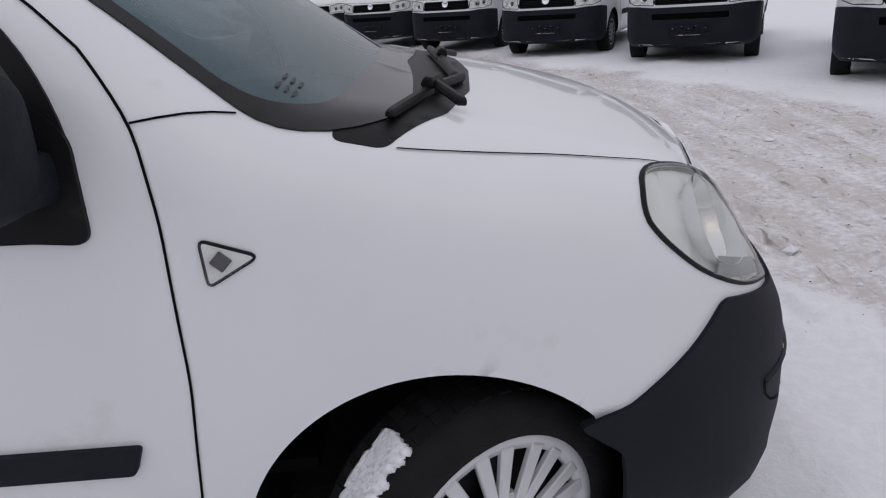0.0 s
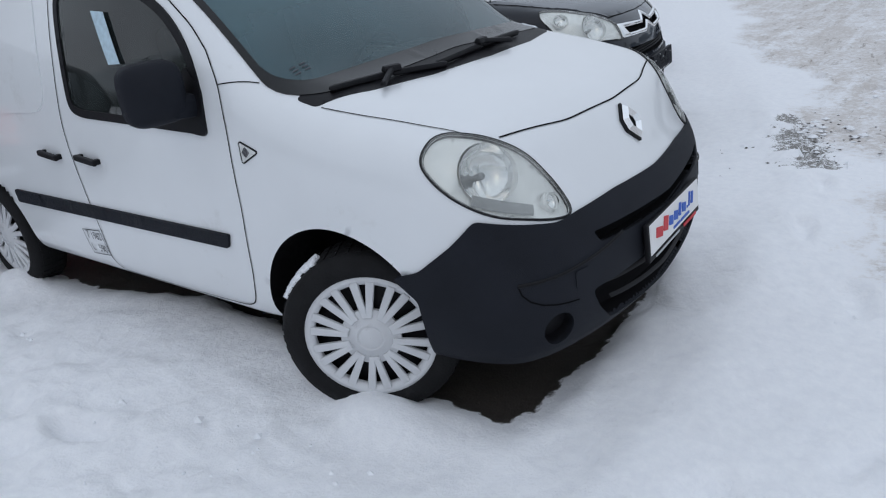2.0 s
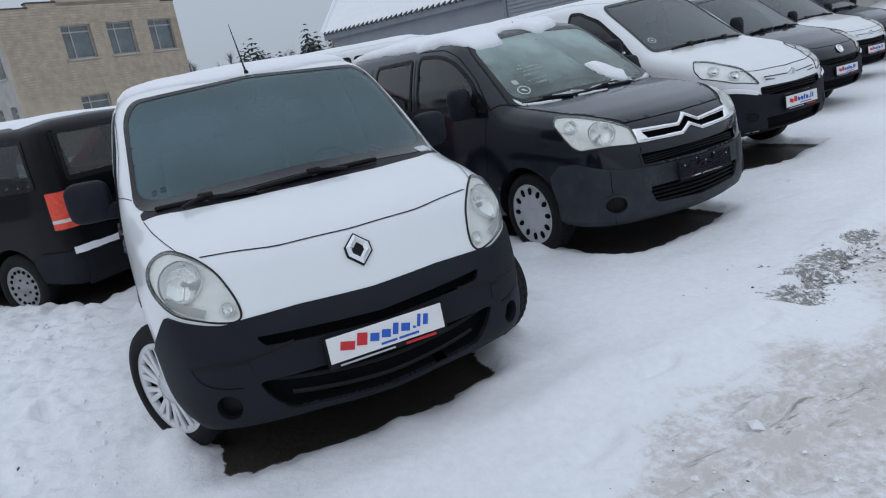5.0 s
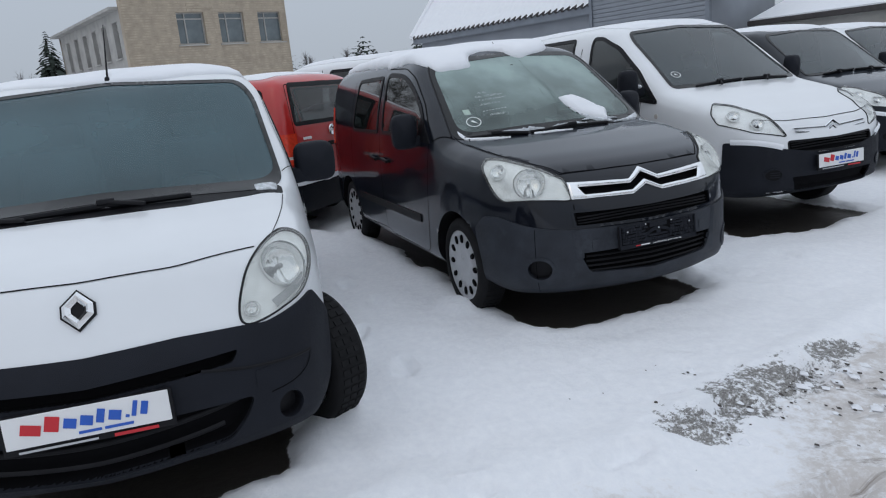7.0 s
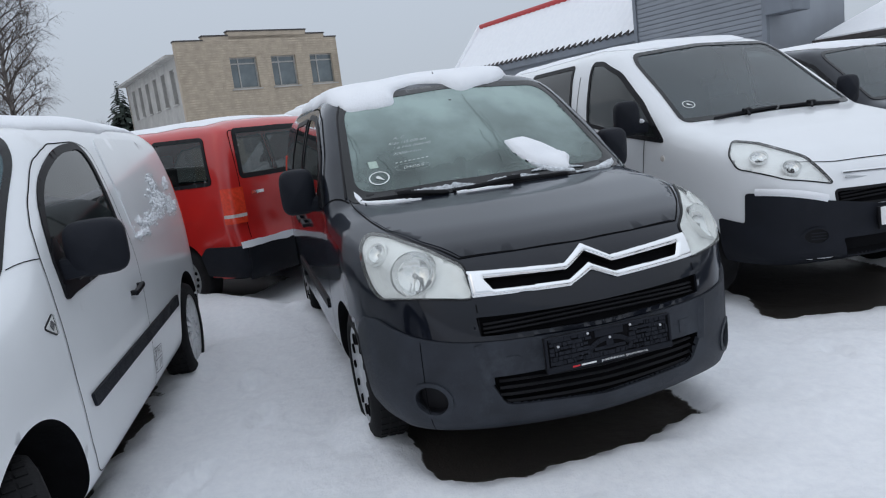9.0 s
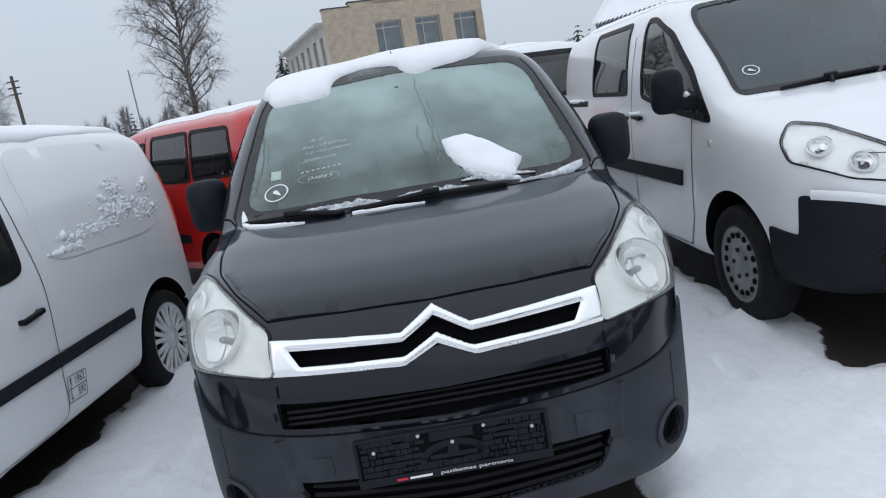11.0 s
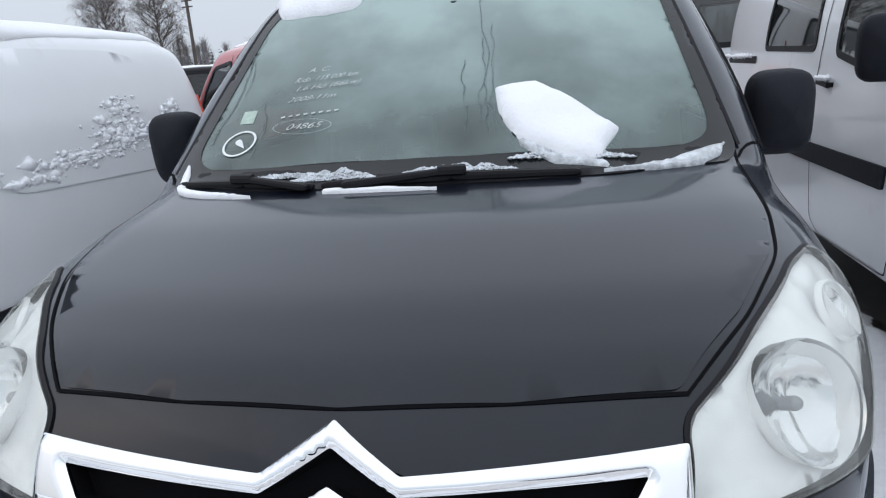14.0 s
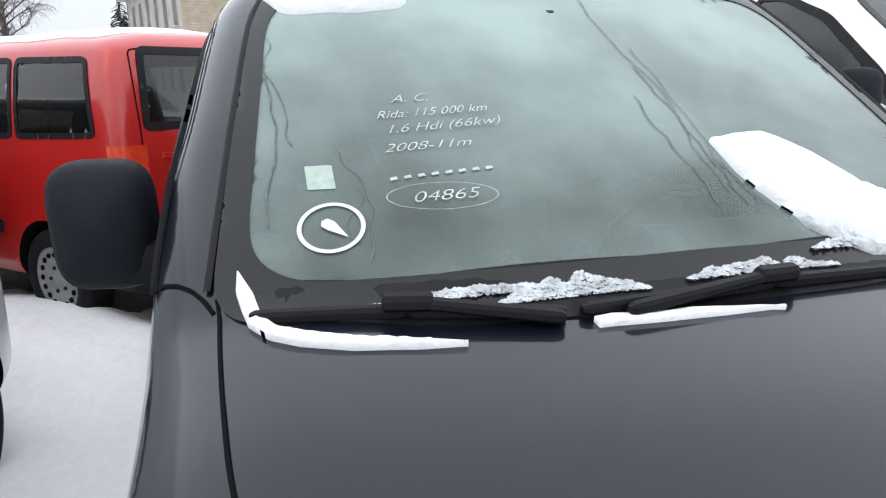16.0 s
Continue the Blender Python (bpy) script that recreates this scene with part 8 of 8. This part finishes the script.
def build_hangar():
    """A shed of curved sheet metal."""
    d = Vector((0.40, -0.916, 0)).normalized()
    at = Matrix.Translation((-14.4, -13.2, 0)) @ Matrix((d, Vector((-d.y, d.x, 0)), Vector((0, 0, 1)))).transposed().to_4x4()
    root = thing("curved_shed", "grey curved sheet-metal shed with patches of snow", "building", at)
    R, L = 2.5, 14
    v, f = [], []
    for i in range(57):
        for j in range(25):
            w = math.pi * j / 24
            r = R + 0.02 * math.sin(i * math.pi)
            v.append((i * L / 56, -r * math.cos(w), 1.8 + r * math.sin(w)))
    for i in range(56):
        for j in range(24):
            a = i * 25 + j
            f.append((a, a + 1, a + 26, a + 25))
    link_mesh("shell", v, f, GALV, root)
    bm = bmesh.new()
    block(bm, (L, 0.1, 1.8), (L / 2, -R, 0.9)); block(bm, (L, 0.1, 1.8), (L / 2, R, 0.9))
    part("wall", bm, GALV, root)
    for x in (0.15, L - 0.1):
        pts = [(x, -R * math.cos(math.pi * j / 24), 1.8 + R * math.sin(math.pi * j / 24)) for j in range(25)] + [(x, R, 0), (x, -R, 0)]
        link_mesh("gable", pts, [range(27)], SIDING, root, smooth=False)
    rng = random.Random(4)
    for k in range(14):
        x0, w0 = rng.uniform(0.4, 12), rng.uniform(1.7, 2.35)
        v, f = [], []
        m, sx, sw = 14, rng.uniform(0.4, 1.1), rng.uniform(0.06, 0.16)
        for i in range(m):
            a = 2 * math.pi * i / m
            q = rng.uniform(0.6, 1.1)
            w = w0 + sw * math.sin(a) * q
            v.append((x0 + sx * math.cos(a) * q, -(R + 0.03) * math.cos(w), 1.8 + (R + 0.03) * math.sin(w)))
        link_mesh("snow_patch", v, [range(m)], SNOW, root)


def limb(v, f, a, d, length, r, depth, rng, droop, tips, sides=5):
    """A limb that bends, tapers and forks."""
    p = Vector(a)
    d = Vector(d).normalized()
    steps = 4
    for i in range(steps):
        q = p + d * (length / steps)
        add_tube(v, f, p, q, r * (1 - 0.18 * i), r * (1 - 0.18 * (i + 1)), sides)
        if depth > 0 and i > 0:
            for _ in range(2 if depth > 1 else 3):
                side = Vector((rng.gauss(0, 1), rng.gauss(0, 1), rng.uniform(0.0, 0.9))).normalized()
                limb(v, f, q, d * 0.55 + side * 0.75, length * rng.uniform(0.38, 0.6), r * 0.45, depth - 1, rng, droop, tips, 4 if depth > 1 else 3)
        p = q
        d = (d + Vector((rng.gauss(0, 0.10), rng.gauss(0, 0.10), droop))).normalized()
    tips.append((p, d))


def build_birch(at, height, seed, label):
    """A bare weeping birch: trunk, limbs and a haze of hanging twigs."""
    rng = random.Random(seed)
    root = thing("birch_tree", label, "tree", Matrix.Translation(at))
    bm, tips = bmesh.new(), []
    p, r = Vector((0, 0, -0.2)), height * 0.018
    for i in range(10):
        q = Vector((rng.gauss(0, 0.12), rng.gauss(0, 0.12), height * (i + 1) / 10))
        rod(bm, p, q, r * (1 - i * 0.09), r * (1 - (i + 1) * 0.09), 8)
        p = q
    trunk = part("trunk", bm, BIRCHBARK, root)
    v, f = [], []
    for i in range(46):
        t = 0.20 + 0.78 * i / 46
        a = i * 2.4 + rng.uniform(-0.4, 0.4)
        spread = height * 0.165 * math.sin(math.pi * min(1, (1.02 - t) * 1.15)) ** 0.8 + 0.3
        limb(v, f, (0, 0, height * t), (math.cos(a), math.sin(a), 1.0), spread, height * 0.0045, 2, rng, -0.06, tips)
    tagged(link_mesh("branchwork", v, f, BARK, root), kind="stuff")
    v, f = [], []
    for p, d in tips:
        for _ in range(3):
            q = Vector(p)
            w = Vector((rng.gauss(0, 1), rng.gauss(0, 1), 0)).normalized() * 0.012
            g = (d + Vector((rng.gauss(0, 0.5), rng.gauss(0, 0.5), rng.uniform(-0.2, 0.3)))).normalized()
            k = len(v)
            n = 4
            for i in range(n + 1):
                v += [q - w * (1 - i / (n + 1)), q + w * (1 - i / (n + 1))]
                q = q + g * rng.uniform(0.16, 0.30)
                g = (g + Vector((0, 0, -0.42))).normalized()
            f += [(k + 2 * i, k + 2 * i + 1, k + 2 * i + 3, k + 2 * i + 2) for i in range(n)]
    tagged(link_mesh("crown", v, f, TWIG, root, smooth=False), kind="stuff")


def spruce_mesh(v, f, at, height, rng, layers=22, wide=0.17):
    at = Vector(at)
    for i in range(layers):
        t = (i + 0.5) / layers
        z = height * (0.08 + 0.92 * t)
        r = height * wide * (1 - t) ** 0.85 + 0.08
        m = max(5, int(14 * (1 - t)) + 4)
        for j in range(m):
            a = 2 * math.pi * (j + rng.random()) / m
            rr = r * rng.uniform(0.65, 1.1)
            d, s = Vector((math.cos(a), math.sin(a), 0)), Vector((-math.sin(a), math.cos(a), 0))
            p0 = at + Vector((0, 0, z))
            for q in range(3):
                s0, s1 = q / 3, (q + 1) / 3
                w = 0.22 * rr * (1 - s0 * 0.6) + 0.05
                k = len(v)
                c0, c1 = p0 + d * rr * s0 - Vector((0, 0, rr * 0.35 * s0 * s0)), p0 + d * rr * s1 - Vector((0, 0, rr * 0.35 * s1 * s1 + rng.uniform(0, 0.05)))
                v += [c0 - s * w * 0.4, c0 + s * w * 0.4, c1 + s * w * rng.uniform(0.6, 1.1) - Vector((0, 0, 0.12 * w)), c1 - s * w * rng.uniform(0.6, 1.1) - Vector((0, 0, 0.12 * w))]
                f.append((k, k + 1, k + 2, k + 3))


def build_spruce(at, height, seed):
    rng = random.Random(seed)
    root = thing("spruce_tree", "dark green spruce with drooping branches", "tree", Matrix.Translation(at))
    bm = bmesh.new()
    rod(bm, (0, 0, -0.2), (0, 0, height * 0.97), height * 0.014, 0.01, 8)
    part("trunk", bm, BARK, root)
    v, f = [], []
    spruce_mesh(v, f, (0, 0, 0), height, rng, 46, 0.36)
    link_mesh("needles", v, f, NEEDLE, root, smooth=False)


def build_woods(name, label, az0, az1, dist, eye, count, tall, seed, spruce_share, wide=0.22):
    """A far wood: bare crowns of fine twigs with spruces among them."""
    rng = random.Random(seed)
    v, f = [], []
    v2, f2 = [], []
    for i in range(count):
        a = radians(az0 + (az1 - az0) * (i + rng.random()) / count)
        d = dist * rng.uniform(0.85, 1.3)
        base = Vector((eye[0] + d * math.cos(a), eye[1] + d * math.sin(a), 0))
        h = tall * (0.45 + 0.6 * abs(noise.noise(Vector((i * 0.11, seed, 0)))) ** 0.5 * rng.uniform(0.7, 1.1)) * d / dist
        if rng.random() < spruce_share:
            spruce_mesh(v2, f2, base, h * rng.uniform(0.7, 1.0), rng, 14, wide * rng.uniform(0.8, 1.25))
            continue
        view = Vector((math.cos(a), math.sin(a), 0))
        for k in range(150):
            t = 0.25 + 0.75 * rng.random()
            w = h * 0.20 * math.sin(math.pi * min(1, 1.08 - t)) + 0.1
            p0 = base + Vector((0, 0, h * (t - 0.12)))
            q = base + Vector((rng.gauss(0, w * 0.55), rng.gauss(0, w * 0.55), h * t + rng.uniform(-0.4, 0.4)))
            s = Vector((-view.y, view.x, 0)) * h * 0.0030
            n = len(v)
            mid = (p0 * 0.55 + q * 0.45) + Vector((0, 0, 0.1 * h * 0.2))
            v += [p0 - s * 1.6, p0 + s * 1.6, mid + s, mid - s, q]
            f += [(n, n + 1, n + 2, n + 3), (n + 3, n + 2, n + 4)]
            for _ in range(4):
                n = len(v)
                g = Vector((rng.gauss(0, 1), rng.gauss(0, 1), rng.uniform(-0.3, 0.8))).normalized() * h * 0.05
                v += [q - s * 0.5, q + s * 0.5, q + g]
                f.append((n, n + 1, n + 2))
                q = q - (q - mid) * 0.2
        n = len(v)
        s = Vector((-view.y, view.x, 0)) * h * 0.008
        v += [base - s, base + s, base + Vector((0, 0, h * 0.9))]
        f.append((n, n + 1, n + 2))
    tagged(link_mesh(name, v, f, FARWOOD, None, smooth=False), label, "woods", kind="stuff")
    if v2:
        tagged(link_mesh("far_spruces", v2, f2, NEEDLE, None, smooth=False), "dark spruces standing in a far bare wood", "woods", kind="stuff")


def build_pole(at, h, r, arms):
    root = thing("utility_pole", "dark wooden utility pole with short arms" if arms else "thin grey metal pole", "pole", Matrix.Translation(at))
    bm = bmesh.new()
    rod(bm, (0, 0, -0.3), (0, 0, h), r, r * 0.7, 8)
    part("post", bm, BARK if arms else GALV, root)
    for k in range(arms):
        bm = bmesh.new()
        block(bm, (0.08, 0.9, 0.10), (0, 0, h - 0.4 - 0.45 * k))
        part("arm", bm, BARK, root)


build_office()
build_hall()
build_hangar()
build_birch((-47.2, -16.3, 0), 13.8, 7, "tall bare weeping birch with hanging twigs")
build_birch((-61.8, -42.2, 0), 11.0, 21, "bare birch at the edge of the wood")
build_birch((-56.7, -44.0, 0), 10.6, 22, "bare birch with a broad crown at the wood's edge")
build_spruce((-58.0, -12.4, 0), 8.1, 5)
EYE0 = (1.3, 3.4)
build_woods("far_woods", "frosted bare wood beyond the car park", -118, -166, 88, EYE0, 280, 8.8, 31, 0.30)
build_woods("far_woods", "dark wood behind the buildings", 178, 156, 95, EYE0, 120, 9.6, 32, 0.75)
build_woods("far_woods", "bare far trees on the horizon", 150, 100, 160, EYE0, 50, 9.0, 33, 0.4)
build_woods("far_woods", "dense dark pines behind the car park", 172.5, 164.0, 72, EYE0, 34, 9.6, 34, 0.92, 0.40)
build_pole((-48.9, -29.9, 0), 8.5, 0.16, 3)
build_pole((-33.7, -13.9, 0), 5.7, 0.05, 0)
